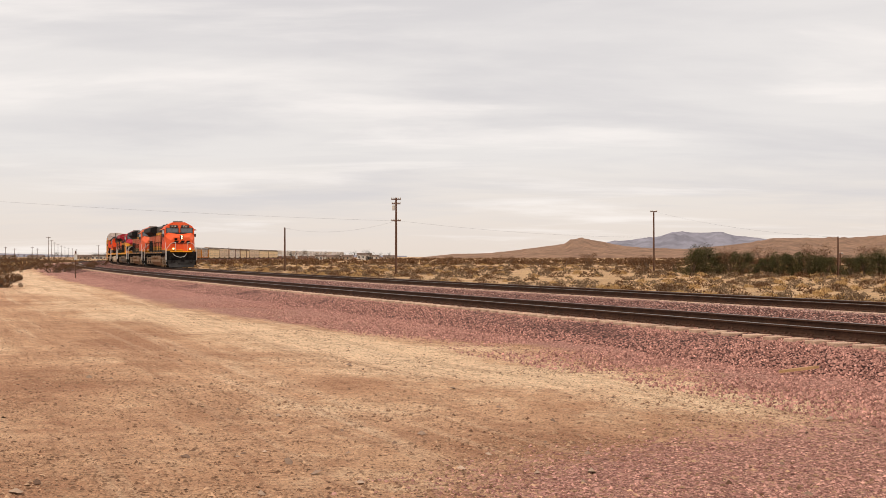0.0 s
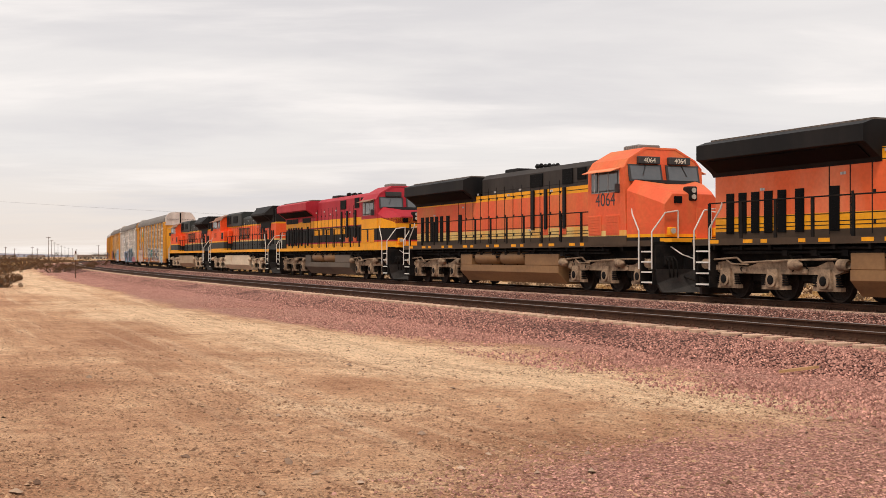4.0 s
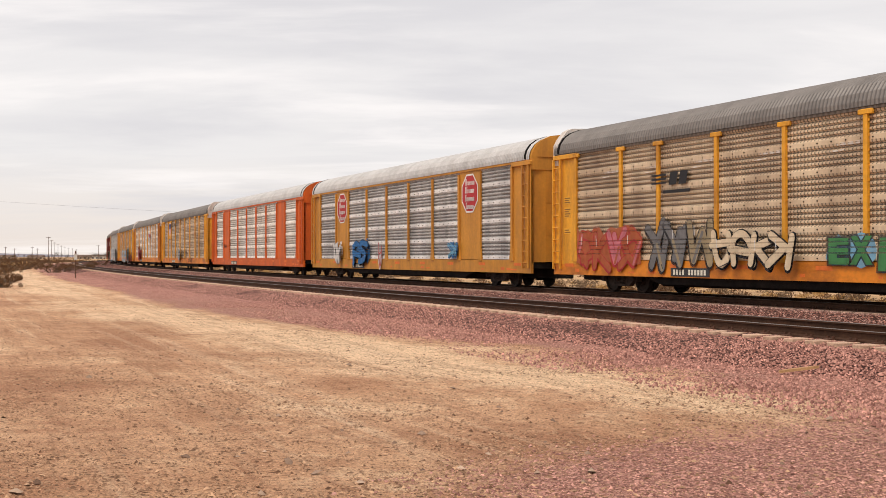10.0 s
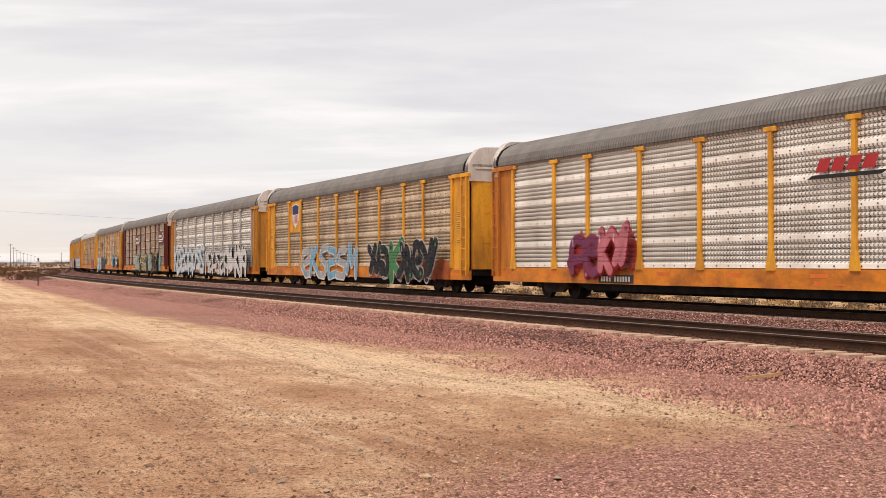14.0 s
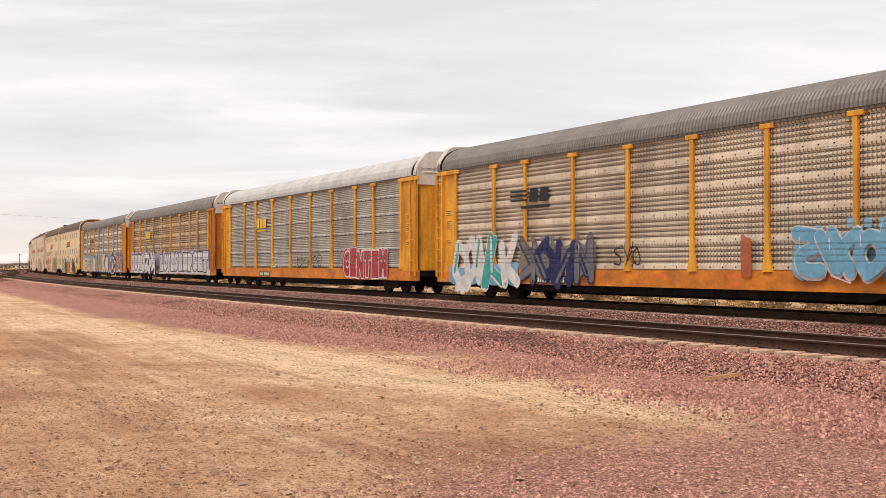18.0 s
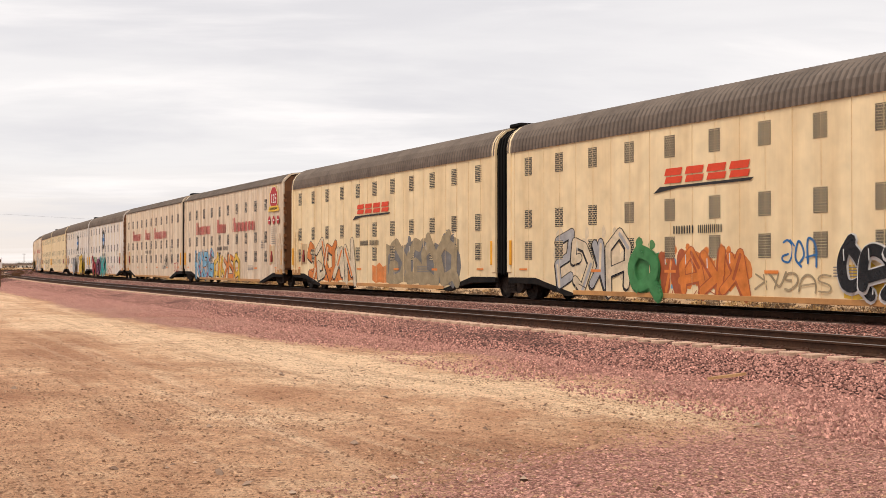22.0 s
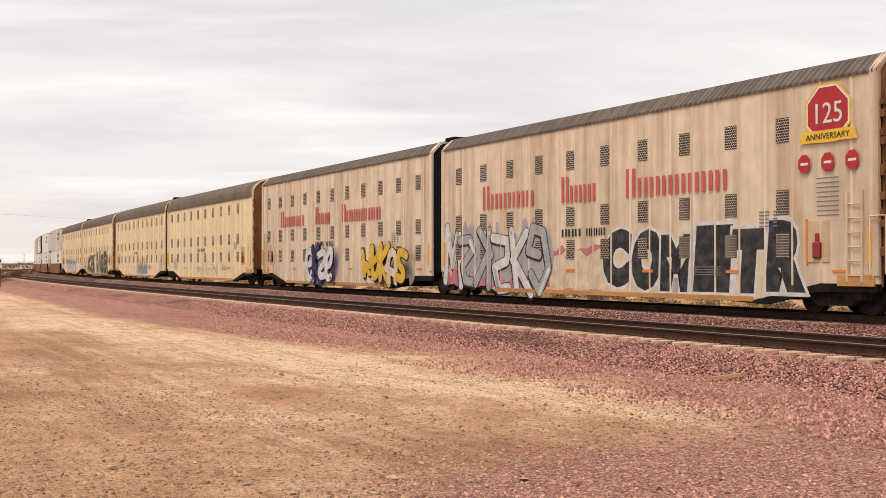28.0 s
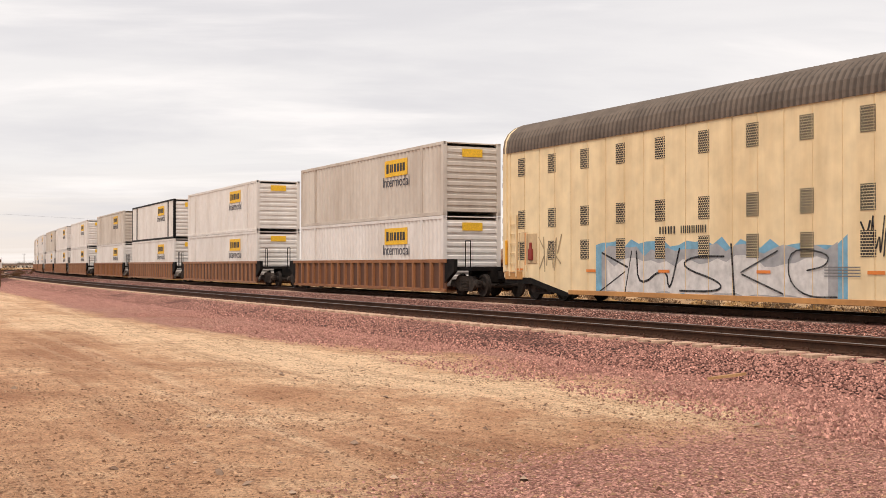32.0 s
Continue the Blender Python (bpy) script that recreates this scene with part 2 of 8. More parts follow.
def ground_material():
    M = bpy.data.materials.new("desert_ground")
    M.use_nodes = True
    nt = M.node_tree
    N, K = nt.nodes.new, nt.links.new
    bsdf = nt.nodes["Principled BSDF"]
    bsdf.inputs["Roughness"].default_value, bsdf.inputs["Specular IOR Level"].default_value = .95, .15
    tc = N("ShaderNodeTexCoord")

    def noi(scale, detail=5, rough=.6, stretch=None):
        n = N("ShaderNodeTexNoise")
        n.inputs["Scale"].default_value, n.inputs["Detail"].default_value, n.inputs["Roughness"].default_value = scale, detail, rough
        K(tc.outputs["Object"], n.inputs["Vector"])
        return n.outputs["Fac"]

    def rng(v, a, b, c=0.0, d=1.0):
        n = N("ShaderNodeMapRange")
        for k, x in (("From Min", a), ("From Max", b), ("To Min", c), ("To Max", d)):
            n.inputs[k].default_value = x
        K(v, n.inputs["Value"])
        return n.outputs[0]

    def mix(f, a, b, mode="MIX"):
        n = N("ShaderNodeMix")
        n.data_type, n.blend_type = "RGBA", mode
        for i, v in ((0, f), (6, a), (7, b)):
            if isinstance(v, tuple):
                n.inputs[i].default_value = (*v, 1)
            elif isinstance(v, (int, float)):
                n.inputs[i].default_value = v
            else:
                K(v, n.inputs[i])
        return n.outputs[2]

    def attr(nm):
        n = N("ShaderNodeAttribute")
        n.attribute_name = nm
        return n.outputs["Fac"]

    # wheel ruts and drag marks run with the road
    lane = N("ShaderNodeCombineXYZ")
    K(attr("run"), lane.inputs[0]), K(attr("off"), lane.inputs[1])

    def streak(sx, sy, detail=5, rough=.62):
        mp, n = N("ShaderNodeMapping"), N("ShaderNodeTexNoise")
        mp.inputs["Scale"].default_value = (sx, sy, 1)
        K(lane.outputs[0], mp.inputs[0]), K(mp.outputs[0], n.inputs["Vector"])
        n.inputs["Scale"].default_value, n.inputs["Detail"].default_value, n.inputs["Roughness"].default_value = 1, detail, rough
        return n.outputs["Fac"]
    dirt = mix(rng(noi(.45, 7), .38, .66), (.62, .372, .22), (.50, .275, .155))
    ragged = N("ShaderNodeMath")
    ragged.operation = "ADD"
    K(attr("worn"), ragged.inputs[0]), K(rng(noi(2.2, 8, .72), .25, .75, -.42, .42), ragged.inputs[1])
    dirt = mix(rng(ragged.outputs[0], .0, .5), dirt, (.80, .565, .36))
    dirt = mix(rng(ragged.outputs[0], -.1, -.5, 0, .75), dirt, (.36, .175, .098))
    dirt = mix(rng(streak(.10, 1.5, 6), .52, .68, 0, .5), dirt, (.32, .155, .085))
    dirt = mix(rng(streak(.07, 1.9, 6), .54, .70, 0, .6), dirt, (.80, .585, .39))
    dirt = mix(rng(streak(.45, 5.5, 4), .54, .70, 0, .5), dirt, (.28, .13, .072))
    dirt = mix(rng(noi(3.0, 8, .75), .50, .72, 0, .55), dirt, (.27, .125, .068))
    gravel_n = N("ShaderNodeTexVoronoi")
    gravel_n.inputs["Scale"].default_value = 31
    K(tc.outputs["Object"], gravel_n.inputs["Vector"])
    gsep = N("ShaderNodeSeparateXYZ")
    K(gravel_n.outputs["Color"], gsep.inputs[0])
    gravel = mix(gsep.outputs[0], (.44, .195, .148), (.86, .49, .375))
    # shade between the gravel stones, painted as darker cell edges
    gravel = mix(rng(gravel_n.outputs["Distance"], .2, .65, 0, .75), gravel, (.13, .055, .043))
    cov = N("ShaderNodeMath")
    cov.operation = "ADD"
    K(attr("cover"), cov.inputs[0])
    K(rng(noi(9, 3), .3, .7, -.35, .35), cov.inputs[1])
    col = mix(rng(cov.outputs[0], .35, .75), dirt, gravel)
    wild = mix(rng(noi(.12, 8, .7), .40, .62), (.60, .39, .21), (.42, .26, .135))
    wild = mix(rng(noi(1.6, 6), .5, .7, 0, .7), wild, (.30, .20, .11))
    col = mix(attr("wild"), col, wild)
    speck = N("ShaderNodeTexVoronoi")
    speck.inputs["Scale"].default_value = 32
    K(tc.outputs["Object"], speck.inputs["Vector"])
    ssep = N("ShaderNodeSeparateXYZ")
    K(speck.outputs["Color"], ssep.inputs[0])
    near_spot = N("ShaderNodeMath")
    near_spot.operation = "MULTIPLY"
    K(rng(speck.outputs["Distance"], .38, .22), near_spot.inputs[0]), K(rng(ssep.outputs[1], .67, .73, 0, .8), near_spot.inputs[1])
    col = mix(near_spot.outputs[0], col, (.11, .052, .029))
    clod = N("ShaderNodeTexVoronoi")
    clod.inputs["Scale"].default_value = 13
    K(tc.outputs["Object"], clod.inputs["Vector"])
    csep = N("ShaderNodeSeparateXYZ")
    K(clod.outputs["Color"], csep.inputs[0])
    lump = N("ShaderNodeMath")
    lump.operation = "MULTIPLY"
    K(rng(clod.outputs["Distance"], .36, .20), lump.inputs[0]), K(rng(csep.outputs[0], .74, .80, 0, .75), lump.inputs[1])
    col = mix(lump.outputs[0], col, (.11, .050, .028))
    fine = rng(noi(22, 9, .92), .38, .62, .55, 1.50)
    sc = N("ShaderNodeVectorMath")
    sc.operation = "SCALE"
    K(col, sc.inputs[0]), K(fine, sc.inputs["Scale"])
    K(sc.outputs[0], bsdf.inputs["Base Color"])
    b = N("ShaderNodeBump")
    b.inputs["Strength"].default_value, b.inputs["Distance"].default_value = .9, .03
    h = N("ShaderNodeMath")
    K(noi(26, 6, .8), h.inputs[0]), K(gravel_n.outputs["Distance"], h.inputs[1])
    h.operation = "SUBTRACT"
    K(h.outputs[0], b.inputs["Height"])
    K(b.outputs[0], bsdf.inputs["Normal"])
    return M


build_ground()

# ---- track bed ----
def ballast_material():
    """Broken stone: cells of differing tone, the shade between them painted as dark gaps."""
    M = mat("ballast", (.30, .122, .093), (.16, .062, .047), .95, scale=.5, mixing=.7, grain=24, grain_amt=.4, bump=0, spec=.15)
    nt = M.node_tree
    N, K = nt.nodes.new, nt.links.new
    bsdf = nt.nodes["Principled BSDF"]
    tc = N("ShaderNodeTexCoord")
    cells = N("ShaderNodeTexVoronoi")
    cells.inputs["Scale"].default_value = 17
    K(tc.outputs["Object"], cells.inputs["Vector"])
    sep, tone, gap = N("ShaderNodeSeparateXYZ"), N("ShaderNodeValToRGB"), N("ShaderNodeMapRange")
    K(cells.outputs["Color"], sep.inputs[0]), K(sep.outputs[0], tone.inputs["Fac"])
    tone.color_ramp.elements[0].color, tone.color_ramp.elements[1].color = (.20, .08, .062, 1), (.74, .355, .27, 1)
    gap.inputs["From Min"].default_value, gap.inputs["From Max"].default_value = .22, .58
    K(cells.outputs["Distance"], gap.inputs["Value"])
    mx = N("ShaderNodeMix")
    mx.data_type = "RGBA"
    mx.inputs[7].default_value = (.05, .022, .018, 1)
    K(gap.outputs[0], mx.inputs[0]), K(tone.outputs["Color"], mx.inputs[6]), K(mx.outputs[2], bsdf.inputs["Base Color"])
    b = N("ShaderNodeBump")
    b.invert = True
    b.inputs["Strength"].default_value, b.inputs["Distance"].default_value = .9, .05
    K(cells.outputs["Distance"], b.inputs["Height"]), K(b.outputs[0], bsdf.inputs["Normal"])
    return M


BALLAST = ballast_material()


def build_bed():
    prof = [(-3.9, -1.15), (-3.3, -.80), (-1.9, -.20), (1.9, -.20), (2.7, -.42), (5.0, -.44), (SPACING - 1.9, -.20), (SPACING + .95, -.20), (SPACING + 1.25, -.25), (SPACING + 1.6, -.24),
            (SPACING + 2.5, -.33), (SPACING + 3.6, -.52), (SPACING + 5.2, -.75)]
    sh = Shape()
    ss = np.concatenate([np.arange(-1500, -200, 10), np.arange(-200, 60, 2), np.arange(60, 990, 15)])
    rings = []
    for s in ss:
        ring = []
        for i, (o, z) in enumerate(prof):
            x, y, _ = along(s, o)
            ring.append((x, y, z + noise.noise(Vector((x * .8, y * .8, 0))) * .05))
        rings.append(ring)
    sh.loft(rings, caps=False, closed=False)
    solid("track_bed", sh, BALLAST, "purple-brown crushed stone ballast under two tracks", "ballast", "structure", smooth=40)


build_bed()
RAIL = mat("rail_steel", (.050, .025, .015), (.115, .052, .028), .8, .1, spec=.2, scale=3, grain=20, bump=.1)
SHINE = mat("rail_head", (.26, .23, .21), (.12, .085, .065), .5, .7, scale=1, grain=60, grain_amt=.1, bump=.02)


def build_rails():
    foot = [(-.075, -.175), (.075, -.175), (.075, -.160), (.012, -.135), (.010, -.045), (.036, -.035), (.037, -.006), (-.037, -.006), (-.036, -.035), (-.010, -.045), (-.012, -.135), (-.075, -.160)]
    head = [(-.030, -.006), (.030, -.006), (.022, 0), (-.022, 0)]
    for label, centre in (("far", 0.0), ("near", SPACING)):
        th = thing("railway_track", "steel rails spiked on wooden sleepers, dark and rusty", "railway track", "tracks", kind="structure")
        for side in (-1, 1):
            c = centre + side * GAUGE / 2
            sh, sh2 = Shape(), Shape()
            for a, b, st in ((-1500, -200, 10), (-200, 60, 2), (60, 990, 15)):
                ss = np.arange(a, b + .1, st)
                sh.loft([[along(s, c + o, z) for o, z in foot] for s in ss])
                sh2.loft([[along(s, c + o, z) for o, z in head] for s in ss])
            part("rail", sh, RAIL, th)
            part("railhead", sh2, SHINE, th, "polished running surface")
        yield_ties(th, centre)


TIE = mat("weathered_sleeper", rgb(206, 172, 146), rgb(120, 88, 70), .9, scale=3, stretch=(1, .2, 1), grain=25, bump=.5)
PLATE = mat("rusty_plate", rgb(92, 60, 44), rgb(50, 36, 30), .8, .2, scale=6)


def yield_ties(th, centre):
    def make():
        return Shape().box(-.115, .115, -1.3, 1.3, -.37, -.178, .012).mesh("sleeper", TIE)
    me = shared("tie", make)

    def plate():
        sh = Shape()
        for q in (-GAUGE / 2, GAUGE / 2):
            sh.box(-.095, .095, q - .19, q + .19, -.178, -.158)
            for dx in (-.06, .06):
                for dy in (-.095, .095):
                    sh.box(dx - .018, dx + .018, q + dy - .018, q + dy + .018, -.16, -.118)
        return sh.mesh("tie_plate", PLATE)
    pl = shared("plate", plate)
    k = 0
    lo, hi = (-60, 50)
    for s in np.arange(lo, hi, .53):
        h = heading(s)
        m = Matrix.Translation(along(s, centre + random.uniform(-.05, .05))) @ Matrix.Rotation(h + random.uniform(-.01, .01), 4, "Z")
        for nm, d in (("sleeper", me), ("tie_plate", pl)):
            ob = new(nm, d)
            ob.parent = th
            ob.matrix_basis = m
    rest = Shape()
    for s in np.arange(-200, lo, .53):
        h = heading(s)
        c, sn = math.cos(h), math.sin(h)
        x, y, _ = along(s, centre)
        n = len(rest.v)
        rest.box(-.115, .115, -1.3, 1.3, -.37, -.178)
        rest.v[n:] = [(x + a * c - b * sn, y + a * sn + b * c, z) for a, b, z in rest.v[n:]]
    part("sleepers_beyond", rest, TIE, th, kind="stuff")


build_rails()


def stones(name, places, sizes, material, label, flat=.6, blocky=False):
    """Loose stones: small faceted lumps, each an island of one mesh; blocky ones have a broken top face."""
    n = len(places)
    if blocky:
        base = np.array([(1, .1, -.3), (.1, .95, -.3), (-1, 0, -.3), (0, -.9, -.3), (.62, .15, .75), (0, .6, .85), (-.6, -.05, .7), (.05, -.55, .8)], float)
        polys = np.array([(0, 1, 5, 4), (1, 2, 6, 5), (2, 3, 7, 6), (3, 0, 4, 7), (4, 5, 6, 7)], int)
    else:
        base = np.array([(1, 0, 0), (.3, .9, .1), (-.8, .5, 0), (-.7, -.6, .1), (.4, -.9, 0), (.1, .1, .9)], float)
        polys = np.array([(0, 1, 5), (1, 2, 5), (2, 3, 5), (3, 4, 5), (4, 0, 5)], int)
    nv, k = len(base), polys.shape[1]
    rng = np.random.default_rng(7)
    v = np.repeat(base[None], n, 0) * (1 + rng.uniform(-.35, .35, (n, nv, 3)))
    v[..., 2] *= flat * rng.uniform(.7, 1.2, (n, 1))
    ang = rng.uniform(0, 2 * math.pi, n)
    c, s = np.cos(ang)[:, None], np.sin(ang)[:, None]
    x, y = v[..., 0] * 1.0, v[..., 1] * rng.uniform(.55, 1, (n, 1))
    tilt = rng.uniform(-.6, .6, (n, 1))
    v[..., 2] = v[..., 2] + x * tilt * .6
    v[..., 0], v[..., 1] = x * c - y * s, x * s + y * c
    v = v * np.asarray(sizes)[:, None, None] + np.asarray(places)[:, None, :]
    f = (polys[None] + (np.arange(n) * nv)[:, None, None]).reshape(-1, k)
    me = bpy.data.meshes.new(name)
    me.vertices.add(n * nv)
    me.vertices.foreach_set("co", v.reshape(-1))
    me.loops.add(len(f) * k)
    me.loops.foreach_set("vertex_index", f.reshape(-1).astype(np.int32))
    me.polygons.add(len(f))
    me.polygons.foreach_set("loop_start", np.arange(0, len(f) * k, k, dtype=np.int32))
    me.update(calc_edges=True)
    me.materials.append(material)
    return tagged(new(name, me), label, "stones", kind="stuff")


def island_mat(name, dark, light, rough=.9):
    """A material whose pieces differ one from another."""
    M = mat(name, dark, light, rough, scale=8, mixing=.4, grain=40, grain_amt=.2, bump=.2, spec=.2)
    nt = M.node_tree
    g, r = nt.nodes.new("ShaderNodeNewGeometry"), nt.nodes.new("ShaderNodeValToRGB")
    r.color_ramp.elements[0].color, r.color_ramp.elements[1].color = (*dark, 1), (*light, 1)
    e = r.color_ramp.elements.new(.93)
    e.color = (*[c * .75 for c in light], 1)
    bsdf = nt.nodes["Principled BSDF"]
    src = bsdf.inputs["Base Color"].links[0].from_node
    nt.links.new(g.outputs["Random Per Island"], r.inputs["Fac"])
    nt.links.new(r.outputs["Color"], src.inputs[0])
    return M


BALLAST_STONE = island_mat("ballast_stone", (.17, .070, .056), (.80, .42, .33))
MIXED_STONE = island_mat("mixed_ballast_stone", (.10, .050, .042), (.80, .50, .41))
DIRT_STONE = island_mat("dirt_pebble", (.12, .058, .032), (.66, .40, .24))


def bed_height(o):
    return np.interp(o, [-3.9, -3.3, -1.9, 1.9, 2.7, 5.0, SPACING - 1.9, SPACING + .95, SPACING + 1.25, SPACING + 1.6, SPACING + 2.5, SPACING + 3.4, SPACING + 5], [-1.15, -.80, -.20, -.20, -.42, -.44, -.20, -.20, -.25, -.24, -.33, -.45, -.45])


def line_arrays(s, o):
    h = np.interp(s, LINE_S, LINE_H)
    return np.interp(s, LINE_S, LINE_X) + np.sin(h) * o, np.interp(s, LINE_S, LINE_Y) - np.cos(h) * o


def scatter_stones():
    rng = np.random.default_rng(3)
    n = 125000
    s = 48 - 110 * rng.random(n) ** 2.0
    o = SPACING + rng.uniform(.85, 6.2, n)
    keep = (rng.random(n) < np.clip(1.25 - (o - SPACING - 2.6) / 4.2, 0, 1))
    s, o = s[keep], o[keep]
    x, y = line_arrays(s, o)
    size = rng.uniform(.009, .023, len(s)) + .014 * rng.random(len(s)) ** 6
    pts = np.stack([x, y, bed_height(o) + .004], 1)
    close = s > 12
    stones("ballast_stones", pts[close], size[close], BALLAST_STONE, "loose purple-brown ballast stones", .9, True)
    stones("ballast_stones", pts[~close], size[~close] * 1.15, BALLAST_STONE, "loose purple-brown ballast stones along the shoulder", .9)
    n = 60000
    s = 48 - 110 * rng.random(n) ** 1.6
    o = rng.uniform(1.0, SPACING - .95, n)
    x, y = line_arrays(s, o)
    stones("ballast_stones", np.stack([x, y, bed_height(o) + .01], 1), rng.uniform(.014, .032, n), MIXED_STONE, "loose ballast stones between the tracks", .9)
    n = 16000
    s = 46 - 60 * rng.random(n) ** 1.6
    o = SPACING + rng.uniform(-.66, .66, n)
    x, y = line_arrays(s, o)
    stones("ballast_stones", np.stack([x, y, bed_height(o) + .01], 1), rng.uniform(.025, .05, n), MIXED_STONE, "ballast stones between the rails", .8, True)
    # the lot: pebbles and clods, sparser further off
    n = 240000
    Y = 7.0 + 36 * rng.random(n) ** 1.6
    X = (rng.random(n) * 2 - 1) * (Y * .42 + .5)
    sa, oa = track_coords(X, Y)
    clump = np.array([noise.noise(Vector((a * .5, b * .5, 4))) + .5 * noise.noise(Vector((a * 1.7, b * 1.7, 8))) for a, b in zip(X, Y)])
    grav = np.clip((X - np.interp(Y, [0, 8.6, 9.9, 10.5, 11.7, 14, 17], [-2.2, -.8, .1, 1.1, 2.3, 4.6, 9])) / 1.6, 0, 1)
    keep = (oa > SPACING + 4.4) & (rng.random(n) < np.clip(.42 + clump * .7, .15, 1) + grav)
    X, Y, grav = X[keep], Y[keep], grav[keep]
    z = ground_height(X, Y, sa[keep], oa[keep]) + np.array([noise.noise(Vector((a * .35, b * .35, 0))) * .05 + noise.noise(Vector((a * 1.7, b * 1.7, 3))) * .018 for a, b in zip(X, Y)])
    size = .004 + .020 * rng.random(len(X)) ** 8 + .007 * rng.random(len(X))
    pink = rng.random(len(X)) < grav * .85
    pts = np.stack([X, Y, z + .002], 1)
    stones("pebbles", pts[~pink], size[~pink], DIRT_STONE, "small brown pebbles and clods of dirt", .7)
    stones("spilled_gravel", pts[pink], size[pink] * .9, BALLAST_STONE, "spilled purple-brown gravel", .7)
    # a few larger stones
    k = 110
    Y = 8 + 24 * rng.random(k) ** 1.5
    X = (rng.random(k) * 2 - 1) * Y * .42
    sa, oa = track_coords(X, Y)
    ok = oa > SPACING + 4
    z = ground_height(X, Y, sa, oa)
    stones("scattered_rocks", np.stack([X, Y, z + .01], 1)[ok], (.025 + .035 * rng.random(k) ** 2)[ok], island_mat("rock", (.10, .05, .03), (.60, .42, .30)), "scattered fist-sized stones", .7)


scatter_stones()
# a broken length of timber on the ballast
stick = Shape().prism([(-.30, -.02), (.16, -.035), (.30, -.01), (.27, .012), (-.05, .03), (-.31, .012)], -.018, .02, "z")
tagged(new("timber_offcut", stick.mesh("timber_offcut", mat("pale_timber", rgb(196, 156, 108), rgb(140, 104, 72), .8, scale=5, stretch=(.2, 1, 1)))), "pale splintered timber offcut on the ballast", "timber").matrix_basis = pose(4.95, 16.3, -.375, 0, -5, 14)
# ---- railway vehicles: each lies along x, front towards +x, railhead at z = 0; the viewer sees its -y side ----
BLACK = mat("black_underframe", (.007, .0065, .0065), (.035, .026, .02), .85, scale=2.5, mixing=.6, grain=18, bump=.3, spec=.15)
DARKSTEEL = mat("truck_steel", (.03, .024, .021), (.11, .08, .058), .85, scale=4, mixing=.6, grain=25, bump=.4, spec=.2)
WHEEL = mat("wheel_steel", (.022, .018, .016), (.07, .05, .038), .75, .2, spec=.2, scale=5, grain=20)
LOCOTRUCK = mat("dusty_truck_frame", rgb(214, 190, 162), rgb(140, 116, 96), .9, scale=3, mixing=.9, grain=14, bump=.4, spec=.15)
BROWNTRUCK = mat("brown_truck_frame", rgb(164, 140, 116), rgb(92, 76, 64), .9, scale=3, mixing=.9, grain=14, bump=.4, spec=.15)
RUBBER = mat("black_bellows", (.006, .006, .006), (.02, .017, .016), .9, spec=.1, scale=4, stretch=(1, 1, .2))


def wheelset(r, tread, n=22):
    sh = Shape()
    sh.rod((0, -tread / 2, 0), (0, tread / 2, 0), .08, 10)
    for d in (-1, 1):
        y = d * tread / 2
        sh.turned((0, y, 0), [(-d * .075, r + .026), (-d * .05, r + .026), (-d * .045, r), (d * .065, r - .006), (d * .065, r - .07), (d * .03, r - .09), (d * .02, .17), (d * .09, .13), (d * .09, .02)], "y", n)
    return sh.mesh("wheelset", WHEEL, 40)


def freight_truck(parent, x, label=""):
    """A two-axle freight bogie under a vehicle at x."""
    def side():
        sh = Shape()
        prof = [(-1.12, .50), (-1.12, .60), (-.75, .62), (-.50, .78), (.50, .78), (.75, .62), (1.12, .60), (1.12, .50), (.80, .42), (.52, .22), (-.52, .22), (-.80, .42)]
        sh.prism(prof, -.08, .08, "y")
        for q in (-.24, -.08, .08, .24):
            for z in np.arange(.30, .62, .055):
                sh.turned((q, -.11, z), [(-.0, .03), (-.0, .062), (.025, .062), (.025, .03)], "z", 8)
        for q in (-.89, .89):
            sh.box(q - .15, q + .15, -.14, .10, .36, .58, .02)
            sh.turned((q, -.17, .46), [(-.03, .09), (.03, .11)], "y", 12)
        return sh.mesh("side_frame", DARKSTEEL, 30)

    def bolster():
        sh = Shape().box(-.22, .22, -.95, .95, .42, .72, .03)
        sh.turned((0, 0, .72), [(0, .35), (.08, .35)], "z", 14)
        for d in (-1, 1):
            sh.rod((d * .42, -.8, .36), (d * .42, .8, .36), .05, 6)
        return sh.mesh("truck", DARKSTEEL)
    t = part("truck", shared("f_bolster", bolster), None, parent, at=(x, 0, 0))
    sf = shared("f_side", side)
    part("side_frame", sf, None, t, at=(0, -1.0, 0))
    part("side_frame", sf, None, t, at=(0, 1.0, 0), turn=180)
    ws = shared("f_wheels", lambda: wheelset(.42, GAUGE))
    for q in (-.89, .89):
        part("wheelset", ws, None, t, at=(q, 0, .42))
    return t


def coupler(parent, x, turn=0, reach=.8):
    def make():
        sh = Shape()
        sh.box(-.5, reach - .35, -.09, .09, .72, .94, .02)
        sh.prism([(reach - .35, -.12), (reach - .1, -.20), (reach + .02, -.17), (reach + .02, -.06), (reach - .08, -.02), (reach - .08, .05), (reach + .1, .08), (reach + .06, .2), (reach - .2, .18), (reach - .35, .12)], .67, .97, "z")
        sh.pipe([(-.1, -.45, .78), (.2, -.42, .55), (reach - .2, -.3, .42), (reach, -.25, .5)], .03, 6)
        return sh.mesh("coupler", BLACK)
    return part("coupler", shared(("coupler", reach), make), None, parent, at=(x, 0, 0), turn=turn)


NUMBER_DARK = mat("number_dark", (.03, .03, .03), (.05, .05, .05), .6)
